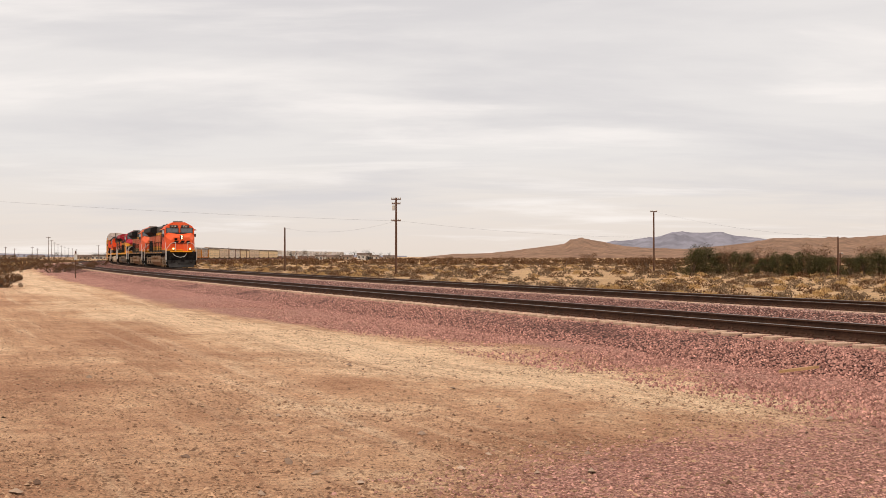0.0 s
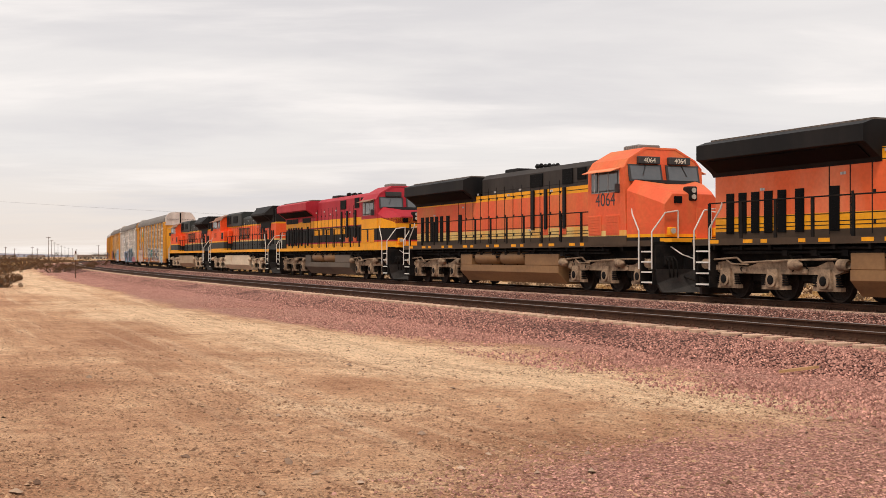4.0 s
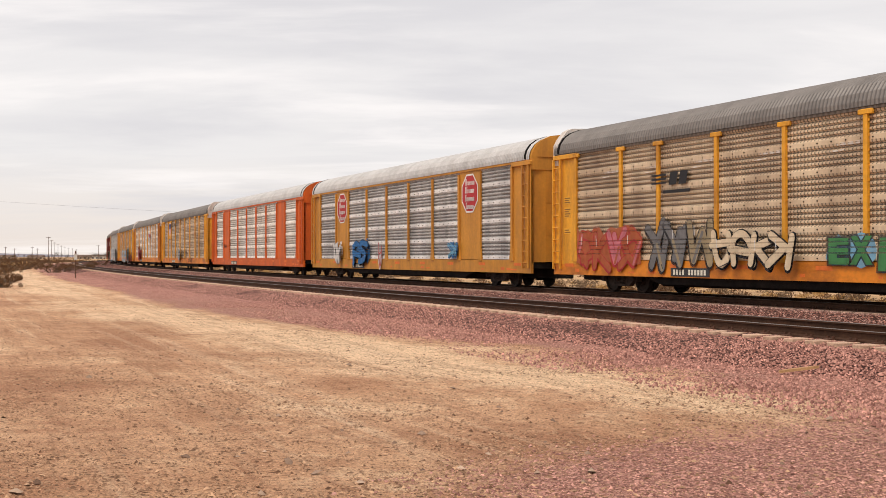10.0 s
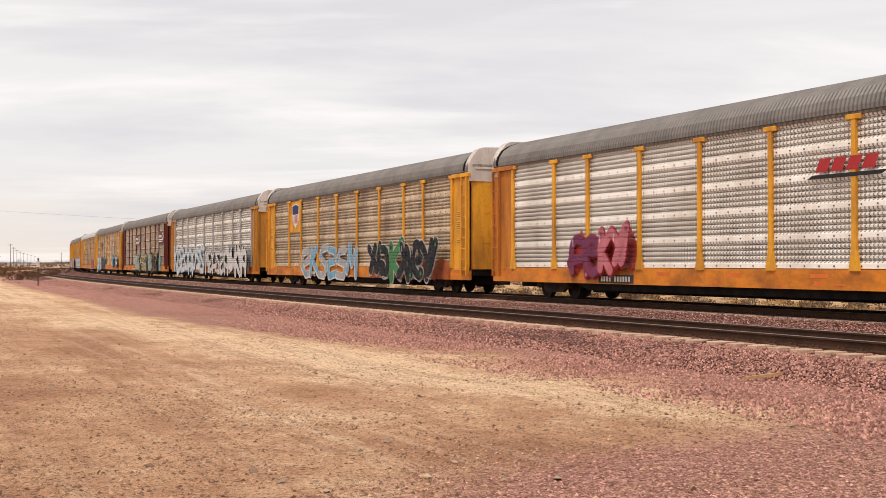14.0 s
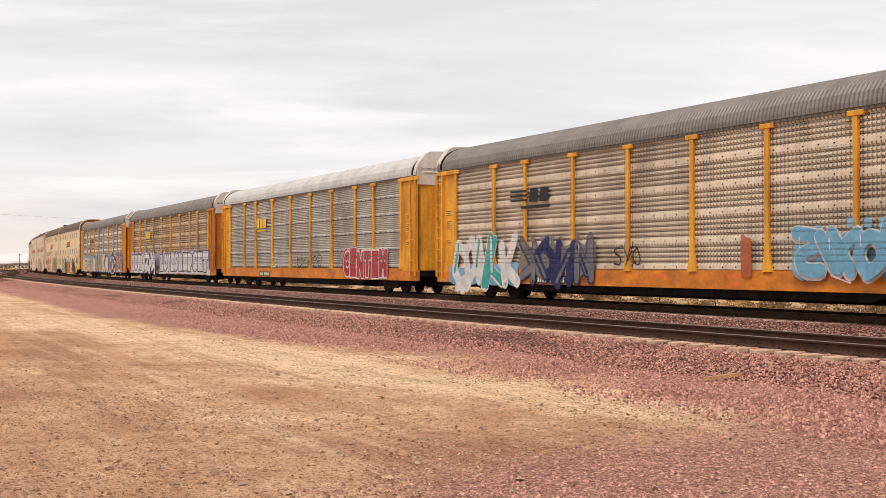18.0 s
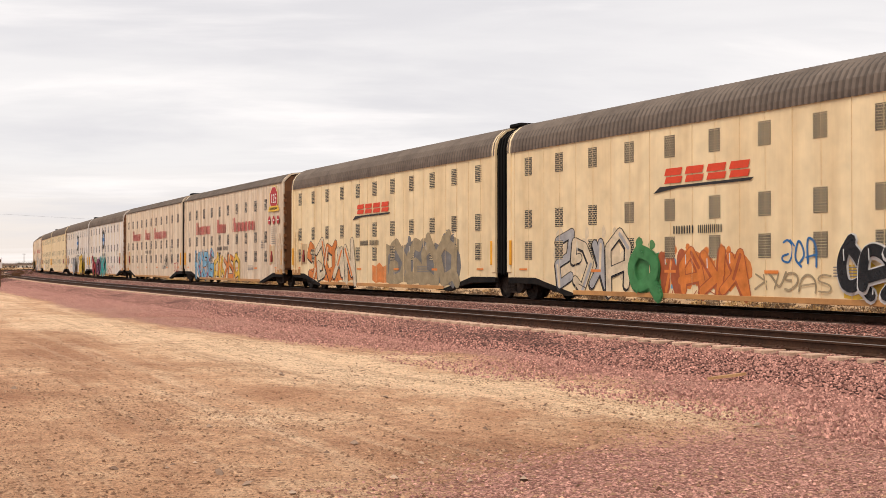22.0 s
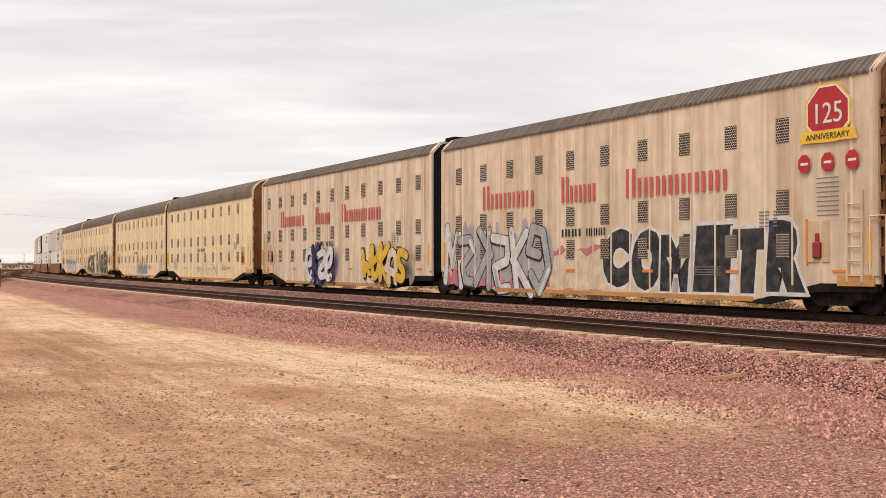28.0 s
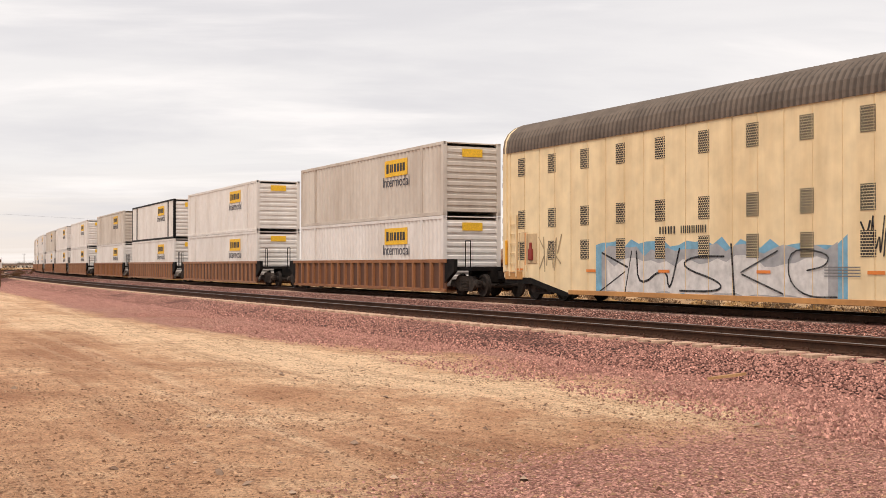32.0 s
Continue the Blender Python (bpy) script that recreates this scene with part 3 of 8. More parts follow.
NUMBER_LIGHT = mat("number_pale", (.75, .72, .6), (.7, .68, .55), .5)


# ---- paint shop ----
def paint(name, r, g, b, second=None, **kw):
    opts = dict(rough=.62, scale=1.3, mixing=.55, stretch=(1, 1, .25), grain=9, grain_amt=.09, bump=.05)
    opts.update(kw)
    return mat(name, rgb(r, g, b), second and rgb(*second), **opts)


YELLOW = paint("weathered_yellow_paint", 234, 166, 40, (136, 78, 30), mixing=.75, scale=1.9)
# rusty yellow with the shade between the cars mixed into the colour
RUST_SHADED = paint("rust_streaked_yellow_end", 206, 124, 30, (104, 56, 26), mixing=.85, scale=1.5, stretch=(1, 1, .18))
SILLRUST = paint("rust_stained_yellow_sill", 224, 134, 28, (120, 62, 26), mixing=.85, scale=1.6, stretch=(.6, 1, 1))
YELLOW2 = paint("dirty_yellow_paint", 202, 138, 44, (120, 76, 38), mixing=.65)
WHITE = paint("grimy_white_paint", 214, 205, 196, (140, 120, 104))
SILVER = paint("galvanised_sheet", 176, 172, 168, (118, 112, 106), rough=.5)
ROOFGREY = paint("galvanised_roof", 120, 114, 109, (78, 72, 68), rough=.5, stretch=(1, .3, 1))
ROOFPALE = paint("pale_roof", 186, 184, 182, (140, 137, 134), rough=.5, stretch=(1, .3, 1))
ROOFDARK = paint("dark_roof", 110, 98, 88, (66, 57, 51), spec=.25, rough=.6, stretch=(1, .3, 1))
ORANGE = paint("orange_red_paint", 216, 96, 12, (150, 68, 22), mixing=.75)
MAROON = paint("oxide_brown_paint", 104, 31, 25, (62, 28, 22))
CREAM = paint("cream_paint", 236, 214, 172, (206, 174, 126), stretch=(1.6, 1, .16), mixing=.6, scale=.9, grain=2.0, grain_amt=.10)
BEIGE = paint("pale_beige_paint", 224, 204, 178, (160, 128, 98), stretch=(2.2, 1, .14), mixing=.8, scale=.9, grain=2.0, grain_amt=.10)
PALE = paint("pale_grey_white_paint", 224, 216, 208, (184, 156, 126), stretch=(1.6, 1, .16), mixing=.55, scale=.9, grain=2.0, grain_amt=.08)
OCHRE = paint("dirty_ochre_sill", 196, 142, 82, (128, 88, 54), stretch=(.5, 1, 1))
DIRTYEND = paint("sooty_ochre_end", 132, 84, 42, (50, 32, 22), mixing=.9, scale=.8, stretch=(1, 1, .3))
BROWNRUST = paint("rusty_brown_paint", 128, 82, 46, (82, 50, 34))


def slotted(name, r, g, b, second, dash=.68, rows=4, band=1.15):
    """Perforated galvanised sheet: rows of punched slots that show the dark inside, groove shadows put into the colour.
    """
    M = paint(name, r, g, b, second, rough=.55, scale=.9, mixing=.8, stretch=(1, 1, .35), grain=6)
    if "slots" in M:
        return M
    M["slots"] = rows
    nt = M.node_tree
    N, K = nt.nodes.new, nt.links.new
    bsdf = nt.nodes["Principled BSDF"]
    src = bsdf.inputs["Base Color"].links[0].from_socket
    tc, sep = N("ShaderNodeTexCoord"), N("ShaderNodeSeparateXYZ")
    K(tc.outputs["Object"], sep.inputs[0])

    def m(op, a, b=None):
        n = N("ShaderNodeMath")
        n.operation = op
        for i, v in enumerate((a, b)):
            if isinstance(v, (int, float)):
                n.inputs[i].default_value = v
            elif v is not None:
                K(v, n.inputs[i])
        return n.outputs[0]
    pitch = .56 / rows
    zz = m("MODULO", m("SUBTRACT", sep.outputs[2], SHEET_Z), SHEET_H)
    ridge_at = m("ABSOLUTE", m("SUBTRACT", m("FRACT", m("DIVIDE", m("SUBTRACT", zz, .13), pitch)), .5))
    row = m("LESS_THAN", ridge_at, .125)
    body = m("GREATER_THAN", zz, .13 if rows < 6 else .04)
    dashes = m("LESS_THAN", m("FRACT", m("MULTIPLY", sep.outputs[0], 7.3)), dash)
    # groove shadow lines painted as dark rows, uneven along the sheet; punched slots stand upright between them
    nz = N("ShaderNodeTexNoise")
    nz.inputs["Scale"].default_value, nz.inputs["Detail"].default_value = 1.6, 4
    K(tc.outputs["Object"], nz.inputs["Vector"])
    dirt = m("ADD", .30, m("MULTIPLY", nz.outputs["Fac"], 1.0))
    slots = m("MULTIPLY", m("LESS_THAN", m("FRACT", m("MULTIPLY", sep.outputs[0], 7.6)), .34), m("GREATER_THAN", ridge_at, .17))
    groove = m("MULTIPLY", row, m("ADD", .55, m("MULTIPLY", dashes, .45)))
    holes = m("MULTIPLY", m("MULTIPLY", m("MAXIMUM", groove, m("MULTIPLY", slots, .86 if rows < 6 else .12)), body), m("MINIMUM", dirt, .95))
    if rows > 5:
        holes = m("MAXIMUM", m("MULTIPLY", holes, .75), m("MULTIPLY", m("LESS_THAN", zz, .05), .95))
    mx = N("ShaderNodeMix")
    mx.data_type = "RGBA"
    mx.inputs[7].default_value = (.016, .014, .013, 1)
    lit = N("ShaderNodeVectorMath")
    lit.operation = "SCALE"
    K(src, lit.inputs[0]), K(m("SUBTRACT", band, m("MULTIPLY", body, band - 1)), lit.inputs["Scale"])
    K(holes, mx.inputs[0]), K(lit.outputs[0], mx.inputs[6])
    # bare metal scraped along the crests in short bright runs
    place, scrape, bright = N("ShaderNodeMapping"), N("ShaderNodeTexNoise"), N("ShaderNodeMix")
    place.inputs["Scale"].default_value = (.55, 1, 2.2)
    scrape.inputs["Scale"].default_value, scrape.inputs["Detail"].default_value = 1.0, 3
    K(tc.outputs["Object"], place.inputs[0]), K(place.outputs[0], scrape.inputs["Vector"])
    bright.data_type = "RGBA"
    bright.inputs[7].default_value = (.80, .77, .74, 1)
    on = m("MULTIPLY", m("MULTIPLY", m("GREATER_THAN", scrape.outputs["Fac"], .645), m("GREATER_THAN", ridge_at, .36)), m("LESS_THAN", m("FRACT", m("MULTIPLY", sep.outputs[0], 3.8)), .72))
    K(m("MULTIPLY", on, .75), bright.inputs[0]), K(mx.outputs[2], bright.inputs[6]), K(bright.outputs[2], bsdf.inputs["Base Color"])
    return M


SHEET_Z, SHEET_H = 1.08, .728
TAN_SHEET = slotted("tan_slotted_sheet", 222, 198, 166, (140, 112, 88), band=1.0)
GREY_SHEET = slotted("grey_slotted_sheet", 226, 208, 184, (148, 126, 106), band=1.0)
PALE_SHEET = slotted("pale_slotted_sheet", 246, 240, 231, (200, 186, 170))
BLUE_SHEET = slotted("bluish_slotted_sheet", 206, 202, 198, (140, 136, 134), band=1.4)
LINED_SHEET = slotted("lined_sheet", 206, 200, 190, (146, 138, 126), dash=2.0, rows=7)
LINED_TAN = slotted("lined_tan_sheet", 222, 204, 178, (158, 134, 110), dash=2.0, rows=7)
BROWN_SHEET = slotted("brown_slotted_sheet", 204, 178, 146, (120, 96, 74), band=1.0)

RACK_POSTS = [-12.15, -9.3, -7.2, -4.33, -1.45, 1.45, 4.33, 7.2, 9.3, 12.15]
RACK_ROOF = [(1.56, 4.80), (1.56, 4.93), (1.50, 5.14), (1.34, 5.36), (1.08, 5.54), (.72, 5.67), (.36, 5.735), (0, 5.75)]


def rib_shading(M, step):
    """Shading of a corrugated roof's ribs put into the colour: grooves darker, crests lighter."""
    if "grooves" in M:
        return
    M["grooves"] = 1
    nt = M.node_tree
    N, K = nt.nodes.new, nt.links.new
    bsdf = nt.nodes["Principled BSDF"]
    src = bsdf.inputs["Base Color"].links[0].from_socket
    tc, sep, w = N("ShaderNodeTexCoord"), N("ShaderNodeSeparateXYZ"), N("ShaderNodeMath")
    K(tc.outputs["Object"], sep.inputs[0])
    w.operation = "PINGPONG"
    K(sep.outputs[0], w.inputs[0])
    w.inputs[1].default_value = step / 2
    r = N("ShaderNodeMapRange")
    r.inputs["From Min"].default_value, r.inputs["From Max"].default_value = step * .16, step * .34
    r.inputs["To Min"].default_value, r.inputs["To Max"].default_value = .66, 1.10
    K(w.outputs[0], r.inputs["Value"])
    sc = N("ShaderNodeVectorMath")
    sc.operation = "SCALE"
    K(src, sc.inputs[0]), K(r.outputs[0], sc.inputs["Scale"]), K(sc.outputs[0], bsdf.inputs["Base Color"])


def corrugated_roof(half, prof, step, depth, material):
    rib_shading(material, step)
    sh = Shape()
    full = prof + [(-y, z) for y, z in prof[-2::-1]]
    xs = np.arange(-half, half + 1e-6, step / 4)
    rings = []
    for i, x in enumerate(xs):
        d = depth * (0, 1, .15, 0)[i % 4]
        rings.append([(x, y * (1 + d / 1.6), z + d * (z - prof[0][1]) / (prof[-1][1] - prof[0][1])) for y, z in full])
    sh.loft(rings, caps=False, closed=False)
    return sh.mesh("roof", material)


def rack_panel(width, rows, material):
    """One bay of side sheets: five overlapping sheets, each with pressed horizontal grooves."""
    sh = Shape()
    prof = []
    for k in range(5):
        z0 = SHEET_Z + k * SHEET_H
        prof += [(-.012, z0), (-.012, z0 + .12)]
        pitch = .56 / rows
        for j in range(rows):
            c = z0 + .13 + (j + .5) * pitch
            prof += [(0, c - pitch * .34), (.045, c - pitch * .2), (.045, c + pitch * .2), (0, c + pitch * .34)]
    prof.append((-.012, SHEET_Z + 5 * SHEET_H))
    prof += [(.09, prof[-1][1]), (.09, SHEET_Z)]
    sh.prism(prof, -width / 2, width / 2)
    plain_faces = len(sh.f)
    for k in range(5):
        for x in np.arange(-width / 2 + .18, width / 2 - .1, .5):
            z = SHEET_Z + k * SHEET_H + .06
            sh.box(x - .016, x + .016, -.03, -.01, z - .016, z + .016)
    me = sh.mesh("panel", material)
    me.materials.append(BLACK)
    me.polygons.foreach_set("material_index", [int(k >= plain_faces) for k in range(len(me.polygons))])
    return me


def rack_post(caps, material):
    sh = Shape()
    sh.prism([(-.17, 1.02), (.17, 1.02), (.085, 1.5), (.07, 1.9), (.07, 4.62), (-.07, 4.62), (-.07, 1.9), (-.085, 1.5)], -.075, 0, "y")
    if caps:
        sh.box(-.24, .24, -.09, 0, 4.60, 4.73, .015)
    for z in np.arange(1.2, 4.6, .36):
        sh.box(-.1, -.075, -.05, -.02, z, z + .05)
        sh.box(.075, .1, -.05, -.02, z, z + .05)
    return sh.mesh("post", material)


def autorack(style, label):
    """A bilevel car carrier. style: paint of posts, sheets, roof, ends and end caps, and which bays are plain sheet."""
    car = thing("autorack_car", label, "railway car", "freight train")
    post_m, sheet_m, roof_m, end_m, cap_m, sill_m = (style[k] for k in ("post", "sheet", "roof", "end", "cap", "sill"))
    rows = sheet_m["slots"]
    roof_top = style.get("high", 1.0)
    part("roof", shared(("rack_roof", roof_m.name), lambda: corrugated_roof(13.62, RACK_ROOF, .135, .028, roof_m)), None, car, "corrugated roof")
    for d in (-1, 1):
        part("side_sill", shared(("rack_sill", sill_m.name, d), lambda: Shape().prism([(d * 1.42, .56), (d * 1.53, .56), (d * 1.53, 1.06), (d * 1.42, 1.06)], -13.68, 13.68).mesh("side_sill", sill_m)), None, car)
        # dark grey top chord; its tone also holds the eave's shadow line
        part("top_rail", shared(("rack_top", d, style.get("caps", True), post_m.name), lambda: Shape().prism([(d * 1.46, 4.715), (d * 1.55, 4.715), (d * 1.55, 4.80), (d * 1.46, 4.80)], -13.6, 13.6).mesh("top_rail", ROOFDARK if style.get("caps", True) else post_m)), None, car)
        part("reflective_tape", shared(("rack_marks", d), lambda: rack_marks(d)), None, car, "worn orange reflective strips", kind="stuff")
        part("number_plate", shared(("rack_plate", d), lambda: Shape().box(-.95, .95, -.006, 0, -.13, .13).mesh("number_plate", NUMBER_DARK)), None, car, "black stencil plate", at=(-5.6 * -d, d * 1.533, .72), turn=0 if d < 0 else 180)
        part("stencil", shared("rack_stencil", lambda: stencil_bars().mesh("stencil", NUMBER_LIGHT)), None, car, at=(-5.6 * -d, d * 1.541, .72), turn=0 if d < 0 else 180, kind="stuff")

    def under():
        sh = Shape().box(-13.6, 13.6, -.35, .35, .36, .95, .03)
        sh.box(-13.6, 13.6, -1.42, 1.42, .98, 1.04)
        sh.box(-8.5, 8.5, -.5, .5, .24, .5, .03)
        for d in (-1, 1):
            sh.prism([(-8.3, .56), (8.3, .56), (7.4, .34), (-7.4, .34)], d * 1.3 - .05, d * 1.3 + .05, "y")
        for x in np.arange(-7.6, 7.7, 1.9):
            sh.box(x - .06, x + .06, -1.42, 1.42, .70, .98)
        sh.rod((-2.2, -.9, .62), (-.9, -.9, .62), .2, 12)
        sh.box(1.0, 1.6, -1.1, -.7, .48, .85, .03)
        for d in (-1, 1):
            sh.box(d * 13.3 - .3, d * 13.3 + .3, -1.4, 1.4, .72, .98, .03)
        return sh.mesh("underframe", BLACK)
    part("underframe", shared("rack_under", under), None, car)
    pm = shared(("rack_post", post_m.name, style.get("caps", True)), lambda: rack_post(style.get("caps", True), post_m))
    plain = style.get("plain", ())
    posts = style.get("posts", RACK_POSTS)
    for d, turn in ((-1, 0), (1, 180)):
        for x in posts:
            part("post", pm, None, car, at=(x, d * 1.50, 0), turn=turn)
        for i, (a, b) in enumerate(zip(posts, posts[1:])):
            w, c = round(b - a, 3), (a + b) / 2
            if i in plain:
                me = shared(("rack_plain", w, end_m.name), lambda: Shape().box(-w / 2, w / 2, -.02, .07, SHEET_Z, 4.72).mesh("panel", end_m))
            else:
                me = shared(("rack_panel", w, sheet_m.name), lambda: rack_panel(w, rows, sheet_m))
            part("panel", me, None, car, at=(c, d * 1.485, 0), turn=turn)
        for e in (-1, 1):
            me = shared(("rack_end_panel", end_m.name), lambda: rack_end_panel(end_m))
            part("end_panel", me, None, car, at=(e * 12.9, d * 1.485, 0), turn=turn)
            lm = shared(("rack_ladder", end_m.name), lambda: rack_ladder(end_m))
            part("ladder", lm, None, car, at=(e * 13.36, d * 1.55, 0), turn=turn)
            if end_m != YELLOW:
                continue
            pl = part("notice_plate", shared("rack_labels", lambda: rack_labels(PLATE_YELLOW)), None, car, at=(e * 12.75, d * 1.485, 0), turn=turn, kind="stuff")
            part("bars", shared("rack_label_bars", rack_label_bars), None, pl, kind="stuff")
    for e, turn in ((1, 0), (-1, 180)):
        for d in (-1, 1):
            me = shared(("rack_door", end_m.name, d), lambda: rack_door(d, end_m))
            part("end_door", me, None, car, at=(e * 13.62, 0, 0), turn=turn)
        me = shared(("rack_cap", cap_m.name), lambda: rack_cap(cap_m))
        part("end_cap", me, None, car, at=(e * 13.62, 0, 0), turn=turn)
        part("door_seal", shared("rack_seal", rack_seal), None, car, at=(e * 13.62, 0, 0), turn=turn)
        part("roof_edge", shared("roof_edge", roof_edge), None, car, at=(e * 13.3, 0, 0), turn=turn)
        if cap_m == WHITE and e > 0:
            for y in (-.78, .78):
                me = shared("rack_notice", lambda: words("EXCESS HEIGHT CAR", .13, NUMBER_DARK))
                ob = part("notice", me, None, car, "black stencilled notice", at=(13.715, y, 5.0))
                ob.rotation_euler = (0, 0, radians(90))
        coupler(car, e * 13.6, turn, .95)
    for x in (-10.05, 10.05):
        freight_truck(car, x)
    return car


PLATE_YELLOW = paint("label_yellow", 232, 170, 50, (206, 146, 44))
PLATE_INK = paint("label_ink", 120, 82, 36, (146, 100, 44))


def rack_end_panel(m):
    sh = Shape().box(-.75, .78, -.02, .06, .98, 4.72)
    sh.box(.66, .78, -.05, .06, .98, 4.72, .01)
    sh.box(-.72, .84, -.12, .0, 4.60, 4.76, .015)
    sh.box(-.75, .78, -.05, .06, .92, 1.06, .01)
    for z in np.arange(1.3, 4.5, .4):
        sh.box(-.70, -.66, -.035, -.02, z, z + .04)
    return sh.mesh("end_panel", m)


def rack_labels(m):
    """Notice plates of an end panel, their lines as bars."""
    sh = Shape()
    for z, h in ((3.02, .26), (2.55, .36), (1.98, .22)):
        sh.box(-.22, .22, -.028, -.02, z, z + h)
    return sh.mesh("notice_plate", m)


def rack_marks(d):
    """Reflective strips and small worn stencils along the sill."""
    sh = Shape()
    rng = random.Random(5)
    for x in np.arange(-12.6, 12.8, 3.15):
        sh.box(x - .3, x + .3, min(d * 1.53, d * 1.536), max(d * 1.53, d * 1.536), .84, .95)
    for k in range(14):
        x, w = rng.uniform(-12.8, 12.8), rng.uniform(.06, .2)
        sh.box(x - w, x + w, min(d * 1.53, d * 1.535), max(d * 1.53, d * 1.535), .66, .70 + rng.uniform(0, .08))
    return sh.mesh("reflective_tape", paint("orange_reflector", 226, 116, 40, (170, 80, 34)))


def stencil_bars():
    """A stencilled mark of four and six signs, each as a plain bar."""
    sh = Shape()
    for k in range(11):
        if k != 4:
            sh.box(-.82 + k * .15, -.82 + k * .15 + .095, -.004, 0, -.08, .08)
    return sh


def rack_label_bars():
    sh = Shape()
    for z, h in ((3.02, .26), (2.55, .36), (1.98, .22)):
        for q in np.arange(z + .04, z + h - .04, .075):
            sh.box(-.19, .19 - .1 * ((q * 40) % 2 > 1), -.031, -.027, q, q + .035)
    return sh.mesh("bars", PLATE_INK)


def rack_ladder(m):
    sh = Shape()
    for x in (-.23, .23):
        sh.box(x - .035, x + .035, -.08, -.01, .75, 4.62)
    for z in np.arange(.95, 4.6, .42):
        sh.rod((-.23, -.06, z), (.23, -.06, z), .018, 5)
    return sh.mesh("ladder", m)


def rack_door(d, m):
    sh = Shape()
    lo, hi = lambda a, b: min(d * a, d * b), lambda a, b: max(d * a, d * b)
    sh.box(.02, .07, lo(.07, .92), hi(.07, .92), .98, 4.42, .01)
    sh.prism([(.02, d * .90), (.07, d * .90), (-.02, d * 1.48), (-.08, d * 1.48)], .98, 4.42, "z")
    sh.box(.06, .10, lo(.10, .50), hi(.10, .50), 1.3, 2.1, .01)
    for z in (2.0, 3.2):
        sh.box(.06, .085, lo(.08, .9), hi(.08, .9), z, z + .03)
    return sh.mesh("end_door", m)


def rack_cap(m):
    prof = [(1.53, 4.42), (1.53, 5.12), (1.42, 5.34), (1.16, 5.66), (.95, 5.755), (0, 5.79)] if m == WHITE else [(1.53, 4.42), (1.53, 4.93), (1.46, 5.14), (1.30, 5.37), (1.04, 5.55), (.7, 5.69), (.3, 5.75), (0, 5.76)]
    full = prof + [(-y, z) for y, z in prof[-2::-1]]
    sh = Shape().prism(full, -.25, .09)
    sh.box(.07, .12, .35, 1.25, 4.9, 4.93), sh.box(.07, .12, -1.25, -.35, 4.9, 4.93)
    return sh.mesh("end_cap", m)


def rack_seal():
    # a black bar stands in for the dark gap between the doors
    sh = Shape().box(.02, .14, -.06, .06, 1.0, 5.72, .01)
    for z in (1.2, 2.6, 4.2):
        sh.box(.1, .17, -.09, .09, z, z + .12, .01)
    return sh.mesh("door_seal", RUBBER)


def roof_edge():
    """The dark rim where the roof meets its end."""
    sh = Shape()
    full = RACK_ROOF + [(-y, z) for y, z in RACK_ROOF[-2::-1]]
    for q in range(len(full) - 1):
        a, b = full[q], full[q + 1]
        sh.loft([[(x, a[0] * 1.02, a[1] + .03), (x, b[0] * 1.02, b[1] + .03), (x, b[0] * .98, b[1]), (x, a[0] * .98, a[1])] for x in (-.05, .05)])
    return sh.mesh("roof_edge", BLACK)


# ---- covered two-unit articulated car carriers ----
MAX_ROOF = [(1.53, 5.07), (1.53, 5.24), (1.48, 5.50), (1.34, 5.74), (1.08, 5.95), (.74, 6.08), (.38, 6.14), (0, 6.155)]
MAX_HALF = 10.67
FLAT_ROOF = [(1.53, 5.55), (1.53, 5.62), (1.33, 5.81), (1.12, 6.0), (.9, 6.06), (.6, 6.09), (.3, 6.12), (0, 6.13)]


def vent_material(body):
    """Sheet in the wall's paint, punched with staggered rows of round holes."""
    M = body.copy()
    M.name = "perforated_" + body.name
    nt = M.node_tree
    N, K = nt.nodes.new, nt.links.new
    bsdf = nt.nodes["Principled BSDF"]
    src = bsdf.inputs["Base Color"].links[0].from_socket
    tc, sep = N("ShaderNodeTexCoord"), N("ShaderNodeSeparateXYZ")
    K(tc.outputs["Object"], sep.inputs[0])

    def m(op, a, b=None):
        n = N("ShaderNodeMath")
        n.operation = op
        for i, v in enumerate((a, b)):
            if isinstance(v, (int, float)):
                n.inputs[i].default_value = v
            elif v is not None:
                K(v, n.inputs[i])
        return n.outputs[0]
    zz = m("MULTIPLY", m("ADD", sep.outputs[2], 5.0), 14.8)
    xx = m("ADD", m("MULTIPLY", m("ADD", sep.outputs[0], 5.0), 12.2), m("MULTIPLY", m("MODULO", m("FLOOR", zz), 2.0), .5))
    dx, dz = m("SUBTRACT", m("FRACT", xx), .5), m("SUBTRACT", m("FRACT", zz), .5)
    hole = m("LESS_THAN", m("ADD", m("MULTIPLY", dx, dx), m("MULTIPLY", dz, dz)), .235)
    mx = N("ShaderNodeMix")
    mx.data_type = "RGBA"
    mx.inputs[7].default_value = (.012, .011, .010, 1)
    K(hole, mx.inputs[0]), K(src, mx.inputs[6]), K(mx.outputs[2], bsdf.inputs["Base Color"])
    return M


def max_side(m, pleats):
    sh = Shape()
    top = 5.58 if pleats else 5.09
    prof = [(-MAX_HALF, .76), (-8.9, .76), (-6.6, .30), (6.6, .30), (8.9, .76), (MAX_HALF, .76), (MAX_HALF, top), (-MAX_HALF, top)]
    sh.prism(prof, 0, .07, "y")
    return sh.mesh("side_wall", m)


SEAM = paint("seam_grey", 218, 192, 150, (186, 154, 112))


